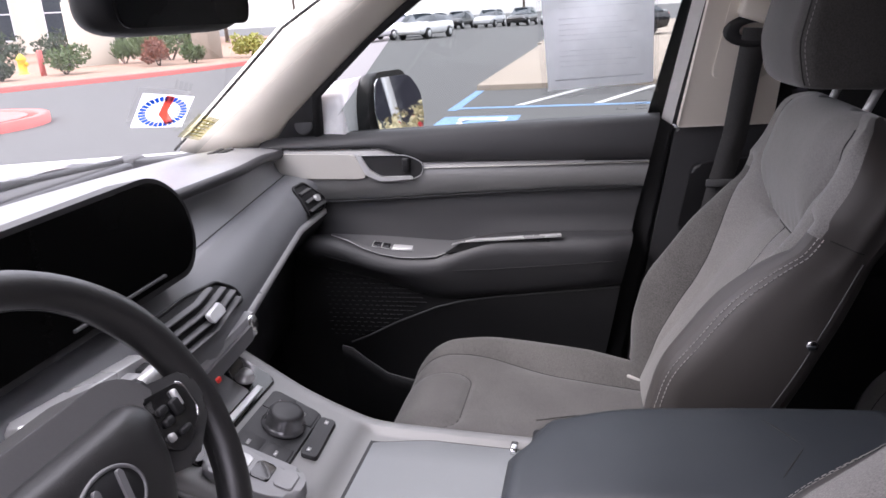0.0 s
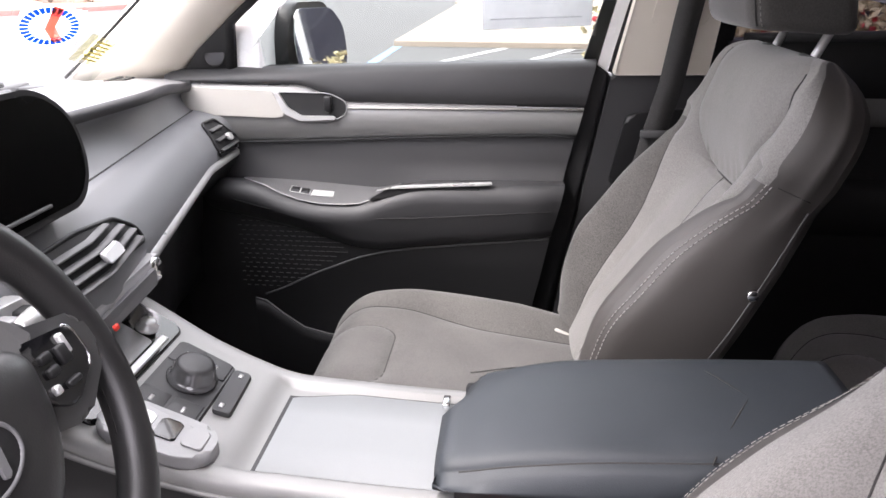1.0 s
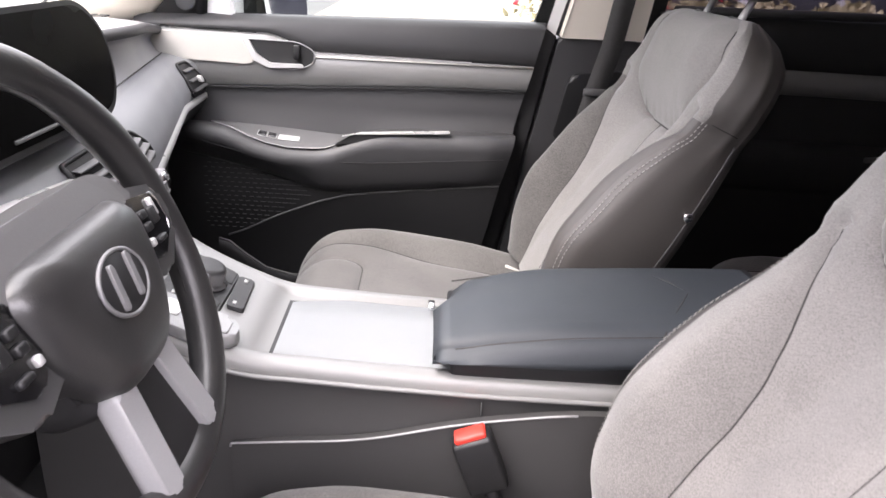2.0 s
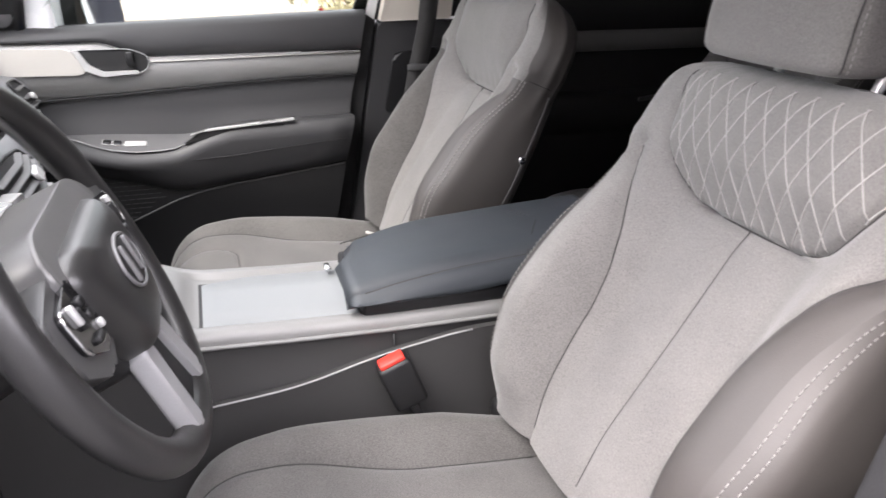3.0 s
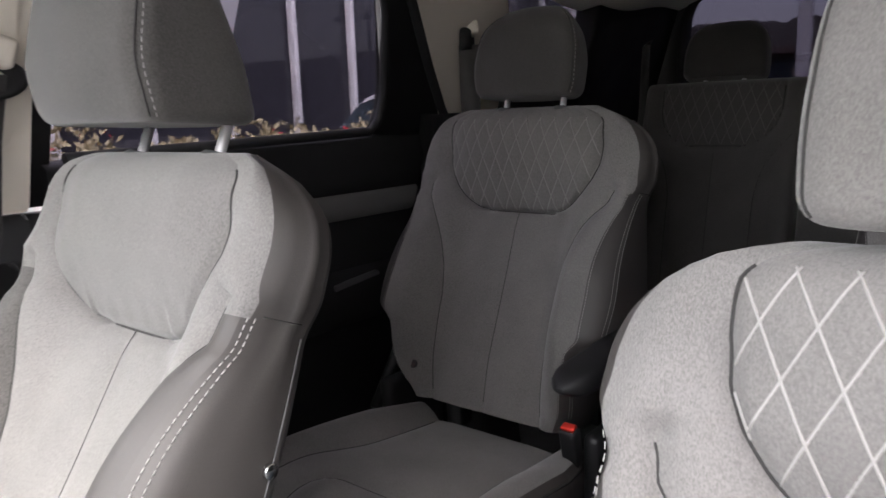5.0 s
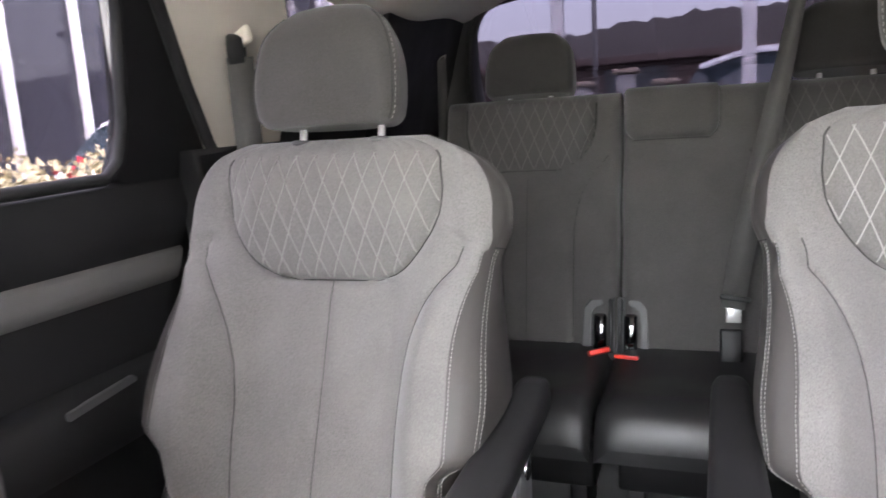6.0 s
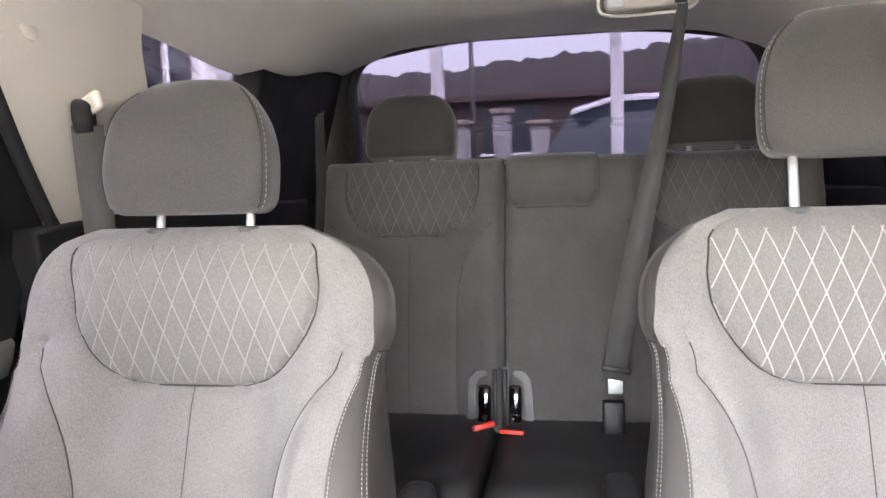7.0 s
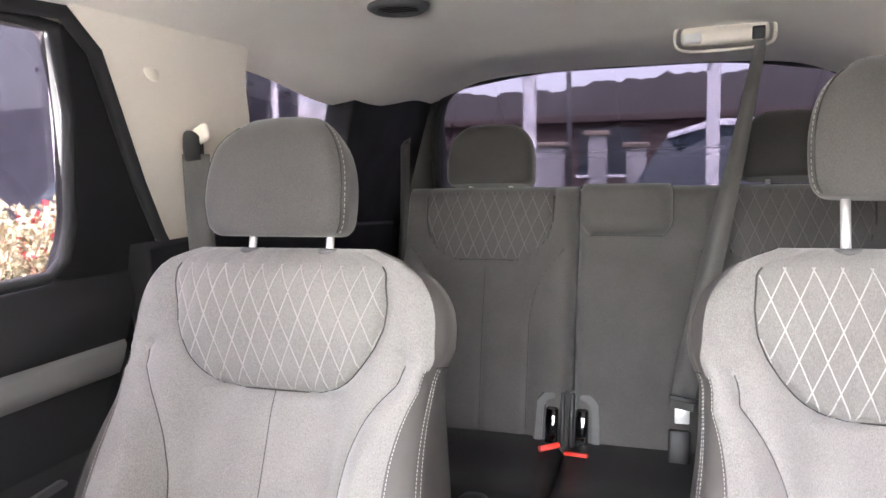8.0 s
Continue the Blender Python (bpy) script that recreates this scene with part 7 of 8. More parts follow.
for s in (-1, 1):
    part("front_wing", side_skin([(0.96, 1.05), (2.15, 0.99), (2.34, 0.84), (2.38, 0.42), (2.10, 0.32)] + arch(AXLES[0], 0, 180) + [(1.0, 0.30)], s), WHITE_PAINT, body)
    part("rear_quarter", side_skin([(-1.15, 1.16), (-1.45, 1.30), (-2.52, 1.26), (-2.60, 0.45), (-2.20, 0.34)] + arch(AXLES[1], 180, 0) + [(-1.10, 0.40)], s), WHITE_PAINT, body)
    part("sill", rbox(s * 0.90 - 0.03, s * 0.90 + 0.03, -1.15, 1.1, 0.24, 0.34, 0.02), BLACK, body)
    part("headlamp", rbox(s * 0.70 - 0.13, s * 0.70 + 0.13, 2.30, 2.40, 0.62, 0.72, 0.03), GLOSS_BLACK, body)
    part("tail_lamp", rbox(s * 0.80 - 0.07, s * 0.80 + 0.07, -2.66, -2.58, 0.75, 1.15, 0.02), RED, body)
part("front_bumper", rbox(-0.90, 0.90, 2.28, 2.44, 0.30, 0.60, 0.06, 3), WHITE_PAINT, body)
part("grille", rbox(-0.52, 0.52, 2.32, 2.41, 0.56, 0.92, 0.03), BLACK, body)
part("rear_bumper", rbox(-0.90, 0.90, -2.74, -2.58, 0.34, 0.66, 0.06, 3), WHITE_PAINT, body)
part("tailgate_skin", rbox(-0.86, 0.86, -2.66, -2.60, 0.62, 1.20, 0.03), WHITE_PAINT, body)
for s in (-1, 1):
    for y in AXLES:
        wh = thing("wheel", "black tyre on a silver alloy rim", "wheel", "wheels", at=pose(s * 0.79, y, 0.37))
        part("tyre", disc((-s * 0.11, 0, 0), (s, 0, 0), 0.37, 0.23, profile=[(0, 0.22), (0.01, 0.34), (0.04, 0.37), (0.19, 0.37), (0.22, 0.34), (0.23, 0.26), (0.20, 0.24)]), RUBBER, wh)
        rim_ = part("rim", disc((-s * 0.11, 0, 0), (s, 0, 0), 0.25, 0.2, profile=[(0.20, 0.25), (0.215, 0.25), (0.205, 0.235), (0.15, 0.225), (0.12, 0.05), (0.12, 0)]), SATIN, wh)
        for k in range(5):
            part("spoke", moved(rbox(-0.012, 0.012, -0.028, 0.028, 0.03, 0.235, 0.008), Matrix.Translation((s * 0.085, 0, 0)) @ Matrix.Rotation(k * 2 * math.pi / 5, 4, "X")), SATIN, rim_)

# ---- outdoors ----
ASPHALT = pbr("asphalt", (0.075, 0.0755, 0.074), 0.9, 0, 0.22, 0.35, 60, 0.5, 0.004)
CONCRETE = pbr("warm_concrete", (0.28, 0.235, 0.19), 0.9, 0, 0.12, 0.8, 40, 0.3, 0.003)
LINE_WHITE = pbr("white_road_paint", (0.50, 0.50, 0.49), 0.75, 0, 0.12, 4, 60, 0.2)
LINE_BLUE = pbr("blue_road_paint", (0.13, 0.24, 0.40), 0.75, 0, 0.15, 4, 60, 0.2)
CURB_RED = pbr("red_kerb_paint", (0.62, 0.13, 0.11), 0.7, 0, 0.15, 2, 60, 0.2)
MULCH = pbr("bark_mulch", (0.26, 0.17, 0.12), 0.95, 0, 0.35, 2.5, 14, 0.8, 0.02)
STUCCO = pbr("cream_stucco", (0.66, 0.60, 0.50), 0.9, 0, 0.06, 0.6, 30, 0.2, 0.003)
STUCCO_BROWN = pbr("brown_stucco", (0.085, 0.062, 0.058), 0.9, 0, 0.15, 0.5, 30, 0.2, 0.003)
WINDOW_DARK = pbr("dark_window_glass", (0.03, 0.04, 0.05), 0.06, 0, 0.2, 0.5, 10, 0.0)
SHOP_GLASS = pbr("showroom_glass", (0.035, 0.035, 0.045), 0.03, 0, 0.2, 0.3, 10, 0.0, rough_var=0.01)
FRAME_WHITE = pbr("white_metal_frame", (0.82, 0.82, 0.83), 0.4, 0, 0.03, 2, 100, 0.0)
LEAF = pbr("leaf_green", (0.075, 0.115, 0.035), 0.7, 0, 0.4, 6, 30, 0.0)
LEAF_DARK = pbr("leaf_dark", (0.035, 0.055, 0.025), 0.7, 0, 0.4, 6, 30, 0.0)
WALL_GREY = pbr("grey_render", (0.30, 0.30, 0.30), 0.9, 0, 0.08, 0.6, 30, 0.2, 0.003)
RIDGE = pbr("wooded_ridge", (0.030, 0.026, 0.024), 0.9, 0, 0.35, 0.15, 2, 0.3, 0.3)
LEAF_PALE = pbr("leaf_pale", (0.42, 0.37, 0.22), 0.7, 0, 0.35, 6, 30, 0.0)
LEAF_YELLOW = pbr("leaf_yellow", (0.30, 0.30, 0.07), 0.7, 0, 0.3, 6, 30, 0.0)
LEAF_RUST = pbr("leaf_rust", (0.20, 0.075, 0.045), 0.7, 0, 0.4, 6, 30, 0.0)
FLOWER = pbr("red_flower", (0.50, 0.02, 0.035), 0.6, 0, 0.2, 20, 60, 0.0)
BARK = pbr("bark", (0.11, 0.08, 0.06), 0.9, 0, 0.3, 6, 40, 0.6, 0.01)
SILVER_CAR = pbr("silver_car_paint", (0.55, 0.56, 0.58), 0.3, 0.1, 0.03, 2, 100, 0.0, coat=0.5)
BLACK_CAR = pbr("black_car_paint", (0.012, 0.013, 0.015), 0.2, 0, 0.03, 2, 100, 0.0, coat=0.5)

ground = tagged(link("ground", sheet([[Vector((x, y, 0)) for x in (-400, -60, -12, 0, 12, 60, 400)] for y in (-400, -60, -12, 0, 12, 60, 400)]), ASPHALT), "grey asphalt car park", "ground", kind="structure")
tagged(link("pavement", join(rbox(12.3, 29.0, -14.0, 2.3, -0.2, 0.10, 0.02), rbox(29.0, 60, -14.0, 2.6, -0.2, 0.05, 0.02)), CONCRETE, smooth=False), "warm pale concrete pavement with a low kerb", "pavement", kind="structure")

marks = thing("road_markings", "blue and white accessible bay markings", "road marking", kind="structure")
part("blue_symbol", rbox(7.9, 8.95, 1.15, 2.20, 0.0, 0.004, 0), LINE_BLUE, marks, smooth=False)
part("symbol_ring", tube([Vector((8.40 + 0.28 * math.cos(t), 1.62 + 0.28 * math.sin(t), 0.006)) for t in [k / 20 * 2 * math.pi for k in range(20)]], 0.045, 6, closed=True, flat=0.1), LINE_WHITE, marks)
part("symbol_bar", rbox(8.55, 8.75, 1.3, 1.95, 0.004, 0.010, 0), LINE_WHITE, marks, smooth=False)
part("bay_edge", rbox(9.6, 12.25, 2.15, 2.30, 0.0, 0.004, 0), LINE_BLUE, marks, smooth=False)
part("bay_line", rbox(9.75, 9.90, -6.5, 2.30, 0.0, 0.005, 0), LINE_BLUE, marks, smooth=False)
for k in range(6):
    y = 1.35 - k * 1.15
    part("hatch_line", slab([(10.0, y), (12.2, y - 0.95), (12.2, y - 1.08), (10.0, y - 0.13)], lambda a, b, d: Vector((a, b, 0.006 - d)), 0.006), LINE_WHITE, marks, smooth=False)


def shrub(name, label, cx, cy, w, d, h, leaf, n, size, seed, z0=0.0, group="", extra=None, category="bush", spike=False):
    """A low plant: short stems inside and many small leaves with an uneven outline."""
    rnd = random.Random(seed)
    s = thing(name, label, category, group, at=pose(cx, cy, z0))
    stems = []
    for k in range(5):
        a = rnd.uniform(0, 6.28)
        e = Vector((w * 0.3 * math.cos(a), d * 0.3 * math.sin(a), h * 0.7))
        stems.append(tube([Vector((0.02 * math.cos(a), 0.02 * math.sin(a), 0)), e * 0.5 + Vector((0, 0, 0.1 * h)), e], [0.02 * h + 0.005, 0.012 * h + 0.003, 0.004], 5))
    part("stems", join(*stems), BARK, s)
    verts, faces = [], []
    fverts, ffaces = [], []
    lumps = [(rnd.uniform(-0.6, 0.6), rnd.uniform(-0.6, 0.6), rnd.uniform(0.35, 0.75), rnd.uniform(0.3, 0.55)) for _ in range(9)]
    for i in range(n):
        lx, ly, lz, lr = rnd.choice(lumps)
        v = Vector((rnd.gauss(0, 1), rnd.gauss(0, 1), rnd.gauss(0, 1))).normalized() * lr * (0.55 + 0.45 * rnd.random() ** 0.4)
        p = Vector(((lx + v.x) * w * 0.5, (ly + v.y) * d * 0.5, max(0.03, min(1.12, lz + v.z * 0.75)) * h))
        t = Vector((rnd.uniform(-1, 1), rnd.uniform(-1, 1), rnd.uniform(0.1 if not spike else 0.8, 1.2))).normalized()
        u = t.cross(Vector((rnd.uniform(-1, 1), rnd.uniform(-1, 1), rnd.uniform(-1, 1)))).normalized()
        L, W = size * rnd.uniform(0.7, 1.3) * (2.2 if spike else 1), size * rnd.uniform(0.25, 0.42) * (0.5 if spike else 1)
        tv, tf = (fverts, ffaces) if extra and rnd.random() < extra[1] else (verts, faces)
        b = len(tv)
        nn = t.cross(u)
        tv += [p, p + t * L * 0.5 + u * W + nn * W * 0.3, p + t * L, p + t * L * 0.5 - u * W + nn * W * 0.3]
        tf += [(b, b + 1, b + 2), (b, b + 2, b + 3)]
    for nm, V, F, m_ in (("leaves", verts, faces, leaf), ("flowers", fverts, ffaces, extra[0] if extra else None)):
        if V:
            me = bpy.data.meshes.new(nm)
            me.from_pydata([tuple(v) for v in V], [], F)
            me.materials.append(m_)
            o = new(nm, me)
            o.parent = s
            o["kind"] = "stuff"
    return s


def tree(cx, cy, h, r, leaf, n, seed, label):
    rnd = random.Random(seed)
    s = thing("tree", label, "tree", "trees", at=pose(cx, cy, 0))
    limbs = [tube([(0, 0, 0), (0.05, 0.02, h * 0.3), (0.0, 0.06, h * 0.55)], [0.16, 0.12, 0.08], 8)]
    ends = []
    for k in range(8):
        a = k / 8 * 6.28 + rnd.uniform(-0.3, 0.3)
        e = Vector((r * 0.6 * math.cos(a), r * 0.6 * math.sin(a), h * rnd.uniform(0.6, 0.85)))
        limbs.append(tube([Vector((0, 0.03, h * rnd.uniform(0.35, 0.52))), e * 0.5 + Vector((0, 0, h * 0.22)), e], [0.07, 0.045, 0.015], 6))
        ends.append(e)
    part("trunk", join(*limbs), BARK, s)
    ends += [Vector((rnd.uniform(-0.5, 0.5) * r, rnd.uniform(-0.5, 0.5) * r, h * rnd.uniform(0.7, 0.95))) for _ in range(8)]
    V, F = [], []
    for i in range(n):
        c = rnd.choice(ends)
        p = c + Vector((rnd.gauss(0, 1), rnd.gauss(0, 1), rnd.gauss(0, 0.8))) * r * 0.24
        t = Vector((rnd.uniform(-1, 1), rnd.uniform(-1, 1), rnd.uniform(-0.6, 0.8))).normalized()
        u = t.cross(Vector((rnd.uniform(-1, 1), rnd.uniform(-1, 1), 1))).normalized()
        L = 0.045 * h * rnd.uniform(0.6, 1.3)
        b = len(V)
        V += [p, p + t * L * 0.5 + u * L * 0.32, p + t * L, p + t * L * 0.5 - u * L * 0.32]
        F += [(b, b + 1, b + 2), (b, b + 2, b + 3)]
    me = bpy.data.meshes.new("crown")
    me.from_pydata([tuple(v) for v in V], [], F)
    me.materials.append(leaf)
    o = new("crown", me)
    o.parent = s
    o["kind"] = "stuff"
    return s


def car(cx, cy, turn, paint, label, tall=1.45, long=4.5):
    """A parked car: lofted body, glasshouse, four wheels, lamps."""
    s = thing("parked_car", label, "car", "parked cars", at=pose(cx, cy, 0, 0, 0, turn))
    hl, w = long / 2, 0.90
    prof = [(-hl, 0.55, 0.85), (-hl + 0.08, 0.35, 0.98), (-hl + 0.5, 0.28, 1.02), (-hl + 1.0, 0.28, 1.04), (0, 0.28, 1.02), (hl - 1.2, 0.28, 0.98), (hl - 0.5, 0.28, 0.90), (hl - 0.1, 0.34, 0.76), (hl, 0.48, 0.66)]
    rows = []
    for y, z0, z1 in prof:
        k = 1 - 0.10 * (abs(y) / hl) ** 4
        rows.append([Vector((x * w * k, y, z)) for x, z in ((-0.85, z0), (-1, z0 + 0.12), (-1, (z0 + z1) / 2), (-0.97, z1 - 0.06), (-0.86, z1), (0, z1 + 0.03), (0.86, z1), (0.97, z1 - 0.06), (1, (z0 + z1) / 2), (1, z0 + 0.12), (0.85, z0))])
    part("body", sheet(rows, close_u=True, cap=True), paint, s)
    top = [(-hl + 0.25, 1.0), (-hl + 0.65, tall - 0.12), (-hl + 1.1, tall), (0.0, tall), (0.35, tall - 0.05), (hl - 1.15, 0.98)]
    g, rf = [], []
    for y, z in top:
        lo = 0.99
        g.append([Vector((x, y, zz)) for x, zz in ((-0.84, lo), (-0.64 - 0.2 * (tall - z), z - 0.05), (0.64 + 0.2 * (tall - z), z - 0.05), (0.84, lo))])
        rf.append([Vector((x, y, zz)) for x, zz in ((-0.66 - 0.2 * (tall - z), z - 0.07), (-0.58, z - 0.005), (0, z + 0.02), (0.58, z - 0.005), (0.66 + 0.2 * (tall - z), z - 0.07))])
    part("glasshouse", sheet(g), WINDOW_DARK, s)
    part("roof", sheet(rf[1:5]), paint, s)
    for x in (-0.75, 0.75):
        for y in (-hl * 0.62, hl * 0.62):
            part("tyre", disc((x * 1.18 - (0.11 if x > 0 else -0.11) * 1.0, y, 0.33), (1 if x > 0 else -1, 0, 0), 0.33, 0.2, 0.03), RUBBER, s)
            part("rim", disc((x * 1.18 + (0.092 if x > 0 else -0.092), y, 0.33), (1 if x > 0 else -1, 0, 0), 0.2, 0.012, 0.004), SATIN, s)
    for x in (-0.62, 0.62):
        part("tail_lamp", rbox(x - 0.16, x + 0.16, -hl + 0.03, -hl + 0.12, 0.78, 0.90, 0.02), RED, s)
        part("headlamp", rbox(x - 0.16, x + 0.16, hl - 0.20, hl - 0.06, 0.62, 0.74, 0.03), PAPER, s)
    return s


# ahead: red kerb, planted bed, sign, hydrant, cream building
def kerb(pts, name, label, w=0.18):
    rows = []
    for i, p in enumerate(pts):
        p = Vector(p)
        t = (Vector(pts[min(i + 1, len(pts) - 1)]) - Vector(pts[max(i - 1, 0)])).normalized()
        nn = Vector((-t.y, t.x, 0))
        rows.append([p + Vector((0, 0, -0.1)), p + Vector((0, 0, 0.12)), p + nn * 0.03 + Vector((0, 0, 0.15)), p + nn * w + Vector((0, 0, 0.15)), p + nn * w + Vector((0, 0, -0.1))])
    return tagged(link(name, sheet(rows), CURB_RED), label, "kerb", kind="structure")


bed_edge = [(12.0, 19.5, 0), (15.4, 16.3, 0), (17.6, 15.0, 0), (19.4, 13.9, 0), (21.8, 13.0, 0), (25, 12.4, 0), (31, 12.6, 0), (44, 14.5, 0), (60, 18, 0)]
kerb(bed_edge, "kerb_long", "red painted kerb along the planted bed")
bed = bmesh.new()
vs = [bed.verts.new((x + 0.1, y + 0.12, 0.12)) for x, y, z in bed_edge] + [bed.verts.new((70, 40, 0.5)), bed.verts.new((30, 45, 0.5)), bed.verts.new((10, 30, 0.12))]
bed.faces.new(vs)
tagged(link("planting_bed", bed, MULCH, smooth=False), "brown bark mulch in the planted bed", "planting bed", kind="structure")
isl = [(8.9 + 1.5 * math.cos(t), 10.6 + 1.5 * math.sin(t), 0) for t in [lerp(-2.8, 1.2, k / 16) for k in range(17)]]
kerb(isl[::-1], "kerb_island", "red painted kerb of a traffic island")
ib = bmesh.new()
ib.faces.new([ib.verts.new((8.9 + (x - 8.9) * 0.9, 10.6 + (y - 10.6) * 0.9, 0.14)) for x, y, z in isl])
tagged(link("island_bed", ib, CURB_RED, smooth=False), "red painted top of the traffic island", "traffic island", kind="structure")
for i, (x, y, w, h, lf, nm, lab, sp) in enumerate([
        (20.8, 17.6, 1.8, 0.85, LEAF, "bush", "dark green rounded bush in the bed", False), (25.9, 18.9, 1.9, 0.9, LEAF, "agave", "spiky green plant in the bed", True),
        (24.6, 17.0, 2.0, 1.2, LEAF, "agave", "spiky green plant in the bed", True), (23.6, 15.9, 1.3, 0.95, LEAF_RUST, "bush", "rust red bush in the bed", False),
        (27.2, 17.6, 2.6, 1.3, LEAF, "bush", "green bush in the bed", False), (24.4, 14.9, 0.9, 0.65, LEAF, "bush", "small green bush near the kerb", False),
        (27.0, 13.9, 1.7, 1.0, LEAF_YELLOW, "bush", "yellow green bush in the bed", False), (18.8, 18.3, 1.4, 0.6, LEAF_DARK, "bush", "low dark bush in the bed", False)]):
    shrub(nm, lab, x, y, w, w, h, lf, 900, 0.13, 100 + i, 0.12, "bed plants", spike=sp)
for i in range(7):
    shrub("hedge_bush", "clipped grey green hedge along the building", 24.0 + i * 2.6, 29.5 - i * 0.9, 3.0, 2.0, 1.4, LEAF_DARK, 700, 0.2, 140 + i, 0.2, "hedge")
sign = thing("monument_sign", "white monument sign with a plain silver ring", "sign", at=pose(25.6, 20.0, 0.12, 0, 0, 140))
part("slab", rbox(-0.85, 0.85, -0.15, 0.15, 0, 2.5, 0.03), STUCCO, sign)
part("ring", tube([Vector((0.55 * math.cos(t), -0.17, 1.55 + 0.55 * math.sin(t))) for t in [k / 30 * 2 * math.pi for k in range(30)]], 0.05, 8, closed=True), SATIN, sign)
part("bar", rbox(-0.7, 0.7, -0.20, -0.14, 1.48, 1.64, 0.02), PRINT, sign)
part("red_plate", rbox(-0.35, 0.35, -0.18, -0.14, 0.30, 0.55, 0.01), CURB_RED, sign)
hyd = thing("fire_hydrant", "yellow fire hydrant beside the kerb", "hydrant", at=pose(21.9, 20.2, 0.12))
part("barrel", disc((0, 0, 0), (0, 0, 1), 0.14, 0.7, profile=[(0, 0), (0, 0.2), (0.05, 0.2), (0.06, 0.14), (0.5, 0.14), (0.52, 0.17), (0.58, 0.16), (0.70, 0.08), (0.74, 0.03), (0.74, 0)]), pbr("yellow_paint", (0.75, 0.48, 0.02), 0.5), hyd)
part("outlet", disc((0, -0.12, 0.38), (0, -1, 0), 0.07, 0.1), pbr("yellow_cap", (0.7, 0.42, 0.02), 0.5), hyd)
post = thing("bollard", "red post beside the hydrant", "bollard", at=pose(20.6, 18.3, 0.12))
part("shaft", disc((0, 0, 0), (0, 0, 1), 0.09, 0.85, 0.03), CURB_RED, post)
stone = thing("stone_pillar", "pale concrete block in the planted bed", "pillar", at=pose(27.2, 15.9, 0.12))
part("shaft", rbox(-0.5, 0.5, -0.4, 0.4, 0, 1.45, 0.08), CONCRETE, stone)

off = thing("office_building", "cream stucco office building with tall windows", "building", at=pose(40, 40, 0, 0, 0, -42))
part("wall", rbox(-30, 16, 0, 12, 0, 8.0, 0.05), STUCCO, off, smooth=False)
part("parapet", rbox(-30.3, 16.3, -0.3, 0.2, 7.6, 8.3, 0.05), STUCCO, off, smooth=False)
for k in range(9):
    x = -26 + k * 4.4
    wd = part("window", rbox(x, x + 2.4 if k % 3 == 0 else x + 1.2, -0.06, 0.05, 1.3, 4.6, 0.01), WINDOW_DARK, off, smooth=False)
    xe = x + 2.4 if k % 3 == 0 else x + 1.2
    part("frame", join(rbox(x - 0.08, x, -0.10, 0.04, 1.2, 4.7, 0), rbox(xe, xe + 0.08, -0.10, 0.04, 1.2, 4.7, 0), rbox(x, xe, -0.10, 0.04, 4.6, 4.7, 0), rbox(x, xe, -0.10, 0.04, 1.2, 1.3, 0), rbox(x, xe, -0.09, 0.0, 2.9, 2.97, 0)), FRAME_WHITE, wd, smooth=False)
for i, (x, y, h) in enumerate(((48, 26, 7), (56, 22, 8), (66, 18, 9), (78, 8, 8), (90, 0, 9), (70, 30, 9))):
    tree(x, y, h, h * 0.42, LEAF, 1500, 300 + i, "leafy green tree beyond the car park")

# to the side: cars along the far rows
car(44, 10.6, 75, WHITE_PAINT, "white saloon parked across the lot", 1.5)
car(48, 13.2, 75, WHITE_PAINT, "white hatchback parked across the lot", 1.5)
car(42.5, 13.8, 75, SILVER_CAR, "silver saloon parked across the lot", 1.5)
for k in range(5):
    car(66 + k * 0.5, 4.0 + k * 3.0, 80, BLACK_CAR if k % 2 else SILVER_CAR, "dark car in the far row" if k % 2 else "silver car in the far row", 1.55)
car(32.2, -0.4, 2, BLACK_CAR, "black saloon parked beside the pavement", 1.45, 4.4)
car(36, -12, 60, SILVER_CAR, "silver car parked by the pavement", 1.5)
shrub("bush", "green bush beside the pavement", 20.5, -3.2, 1.6, 1.6, 1.3, LEAF, 900, 0.14, 401, 0.1, "bed plants")

# beside the rear doors: flowering hedge in front of showroom glazing
for i in range(7):
    shrub("flower_bush", "flowering bush with pale leaves and red blooms", 5.2 + 0.25 * math.sin(i * 2.1), -1.2 - i * 1.05, 1.7, 1.5, 1.18 + 0.06 * math.sin(i * 3.3), LEAF_PALE, 2200, 0.075, 500 + i, 0.0, "flowering hedge", extra=(FLOWER, 0.06))
show = thing("showroom", "showroom front with tall glazing and white mullions", "building")
part("wall", rbox(9.3, 16, -20, -3.6, 0, 6.5, 0.02), STUCCO_BROWN, show, smooth=False)
part("plinth", rbox(9.05, 9.35, -20, -3.4, 0, 0.35, 0.02), CONCRETE, show, smooth=False)
part("glazing", rbox(9.20, 9.26, -19.8, -3.6, 0.35, 6.0, 0), SHOP_GLASS, show, "dark reflecting showroom glass", smooth=False)
for k in range(12):
    y = -3.9 - k * 1.32
    part("mullion", rbox(9.06, 9.20, y - 0.045, y + 0.045, 0.35, 6.0, 0.01), FRAME_WHITE, show)
for z in (0.38, 5.9):
    part("transom", rbox(9.08, 9.20, -19.8, -3.6, z - 0.04, z + 0.04, 0.01), FRAME_WHITE, show)

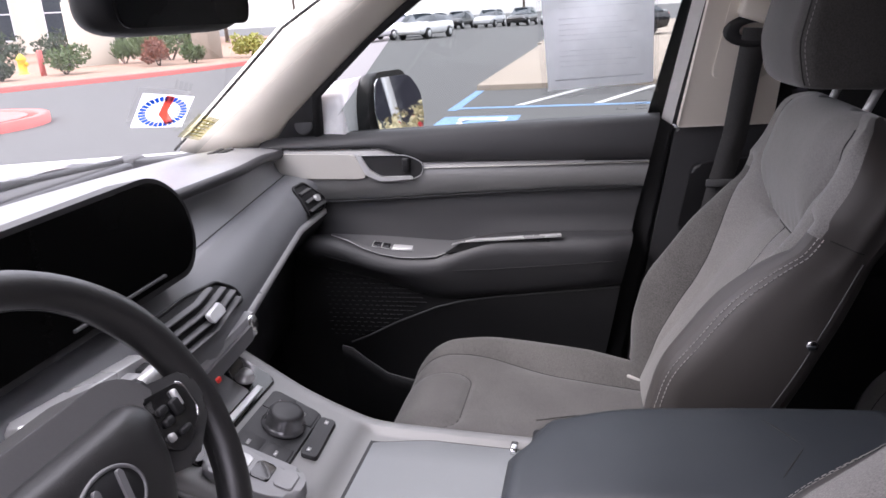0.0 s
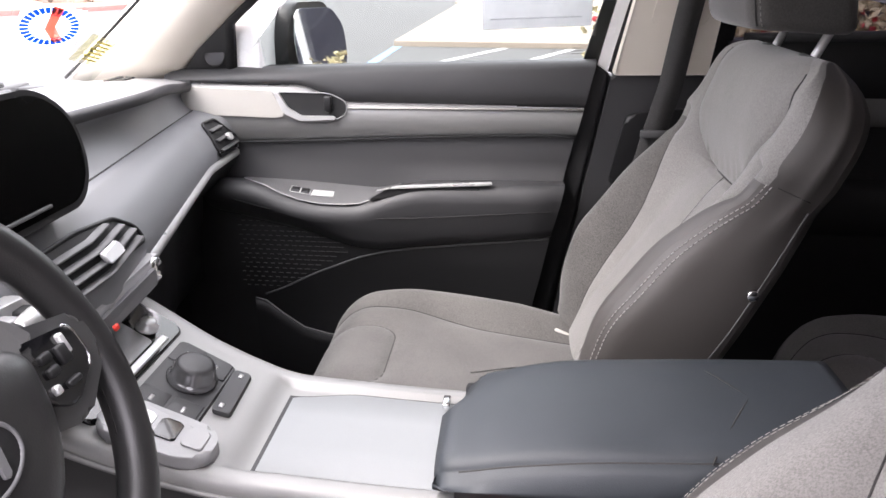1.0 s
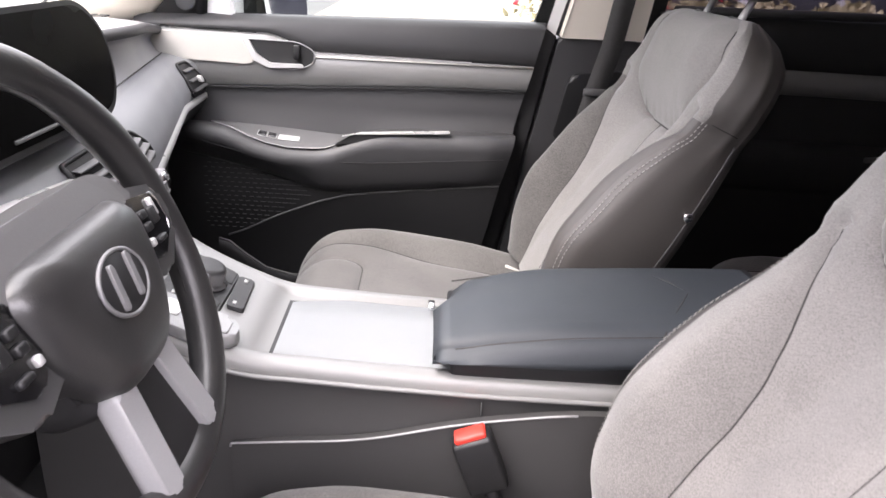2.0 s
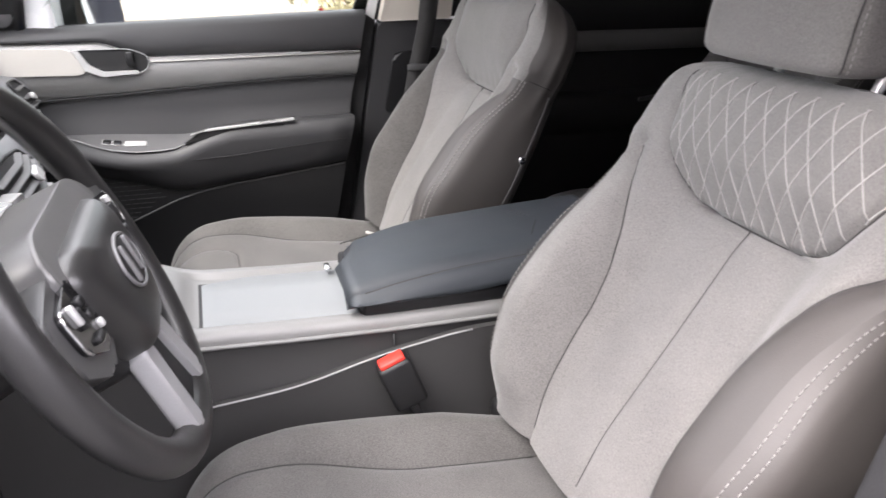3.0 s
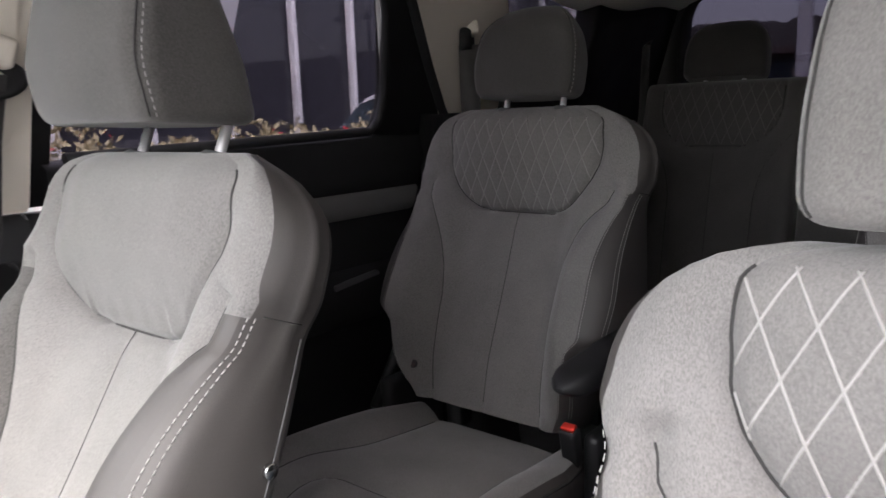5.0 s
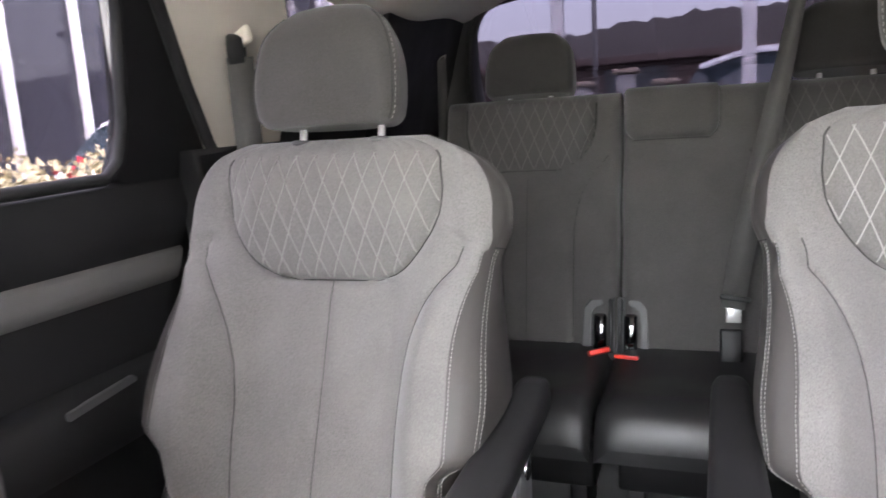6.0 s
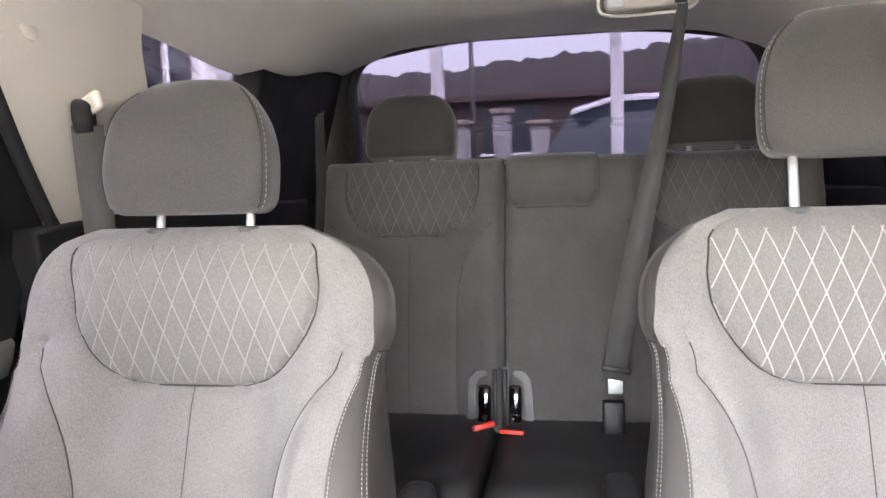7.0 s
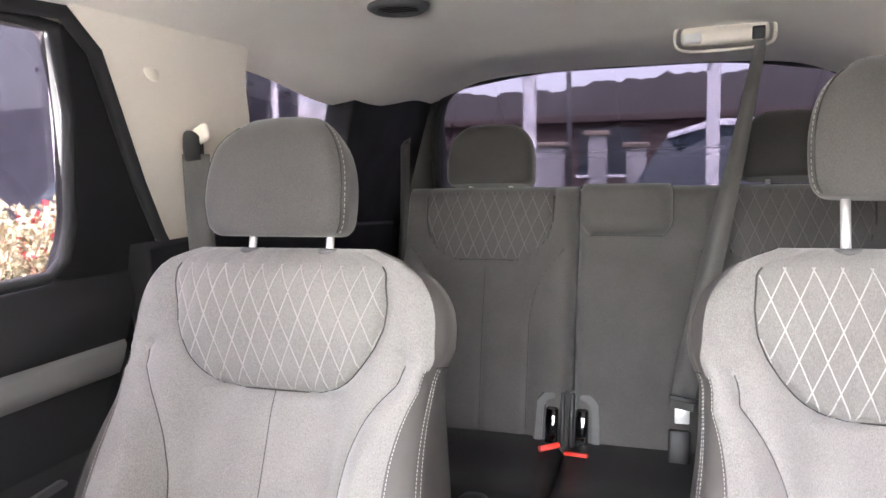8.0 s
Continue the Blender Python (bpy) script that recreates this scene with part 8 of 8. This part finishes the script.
# behind: white columns, van, low walls, brown building, wooded ridge
for x in (0.90, -0.385):
    col = thing("white_column", "slim white square column behind the car", "column", "columns", at=pose(x, -5.5, 0))
    part("shaft", rbox(-0.044, 0.044, -0.044, 0.044, 0, 6.0, 0.008), FRAME_WHITE, col)
    part("foot_plate", rbox(-0.12, 0.12, -0.12, 0.12, 0, 0.02, 0.004), SATIN, col)
col = thing("white_column", "broad white column near the quarter window", "column", "columns", at=pose(1.96, -4.2, 0))
part("shaft", rbox(-0.095, 0.095, -0.095, 0.095, 0, 6.0, 0.01), FRAME_WHITE, col)
part("foot_plate", rbox(-0.15, 0.15, -0.15, 0.15, 0, 0.03, 0.004), SATIN, col)
car(-1.95, -8.3, 78, SILVER_CAR, "silver estate car parked behind the tailgate", 1.80, 4.9)
car(4.6, -7.2, 95, WHITE_PAINT, "white car parked behind the flower bed", 1.6, 4.6)
for x, w, h in ((2.0, 0.8, 1.75), (1.05, 0.28, 1.9), (0.45, 0.30, 1.7)):
    b = thing("gate_pier", "pale rendered pier of a low wall", "pier", "piers", at=pose(x, -12, 0))
    part("shaft", rbox(-w / 2, w / 2, -0.2, 0.2, 0, h, 0.03), WALL_GREY, b)
    part("cap", rbox(-w / 2 - 0.05, w / 2 + 0.05, -0.25, 0.25, h - 0.08, h, 0.02), CONCRETE, b)
br = thing("brown_building", "brown stucco building behind the car park", "building", at=pose(-2, -30, 0))
part("wall", rbox(-8, 22, -8, 0, 0, 3.2, 0.05), STUCCO_BROWN, br, smooth=False)
part("roof_edge", rbox(-8.4, 22.4, -8.4, 0.4, 3.1, 3.4, 0.04), STUCCO_BROWN, br, smooth=False)
for k in range(6):
    wd = part("window", rbox(-6 + k * 4.6, -3.6 + k * 4.6, -0.05, 0.05, 1.0, 2.9, 0.01), WINDOW_DARK, br, smooth=False)
    part("frame", rbox(-6.1 + k * 4.6, -3.5 + k * 4.6, -0.02, 0.08, 0.88, 1.0, 0.01), FRAME_WHITE, wd)
lamp = thing("street_lamp", "tall double-headed car park lamp", "street lamp", at=pose(2.2, -17, 0))
part("pole", tube([(0, 0, 0), (0, 0, 4.6)], [0.075, 0.05], 10), PLASTIC_MID, lamp)
part("arm", tube([(-1.2, 0, 4.45), (1.2, 0, 4.45)], 0.04, 8), SATIN, lamp)
for x in (-1.1, 1.1):
    part("head", rbox(x - 0.35, x + 0.35, -0.14, 0.14, 4.40, 4.54, 0.03), BLACK, lamp)
for i, (x, y) in enumerate(((26, -30), (20, -22), (30, -18), (13.0, -23))):
    tree(x, y, 7 if i < 3 else 4.4, 3.0 if i < 3 else 1.8, LEAF_DARK, 1500, 700 + i, "dark tree beyond the showroom")
def ridge_z(x, y):
    top = 10.0 - 1.2 * smooth01((x + 4) / 16) + 0.6 * smooth01((-x - 4) / 8) + 0.4 * math.sin(x * 0.05 + 1) + 0.2 * math.sin(x * 0.31) + 0.16 * math.sin(x * 0.83 + 2) + 0.16 * math.sin(x * 2.1) + 0.16 * math.sin(x * 3.7 + y)
    return max(-0.2, top * smooth01((-48 - y) / 26))


ridge = [[Vector((x, y, ridge_z(x, y))) for x in [q * 0.6 for q in range(-200, 201)]] for y in range(-130, -44, 6)]
tagged(link("ridge", sheet(ridge), RIDGE), "dark wooded ridge on the horizon", "hill", kind="structure")
# an unseen plain wall, added to block light from the driver's side
light_block = link("light_block_wall", rbox(-4.6, -4.2, -16, 9, -0.1, 3.4, 0.02), WALL_GREY, smooth=False)
tagged(light_block, "unseen plain wall added to cut light from the driver's side", "wall", kind="structure")
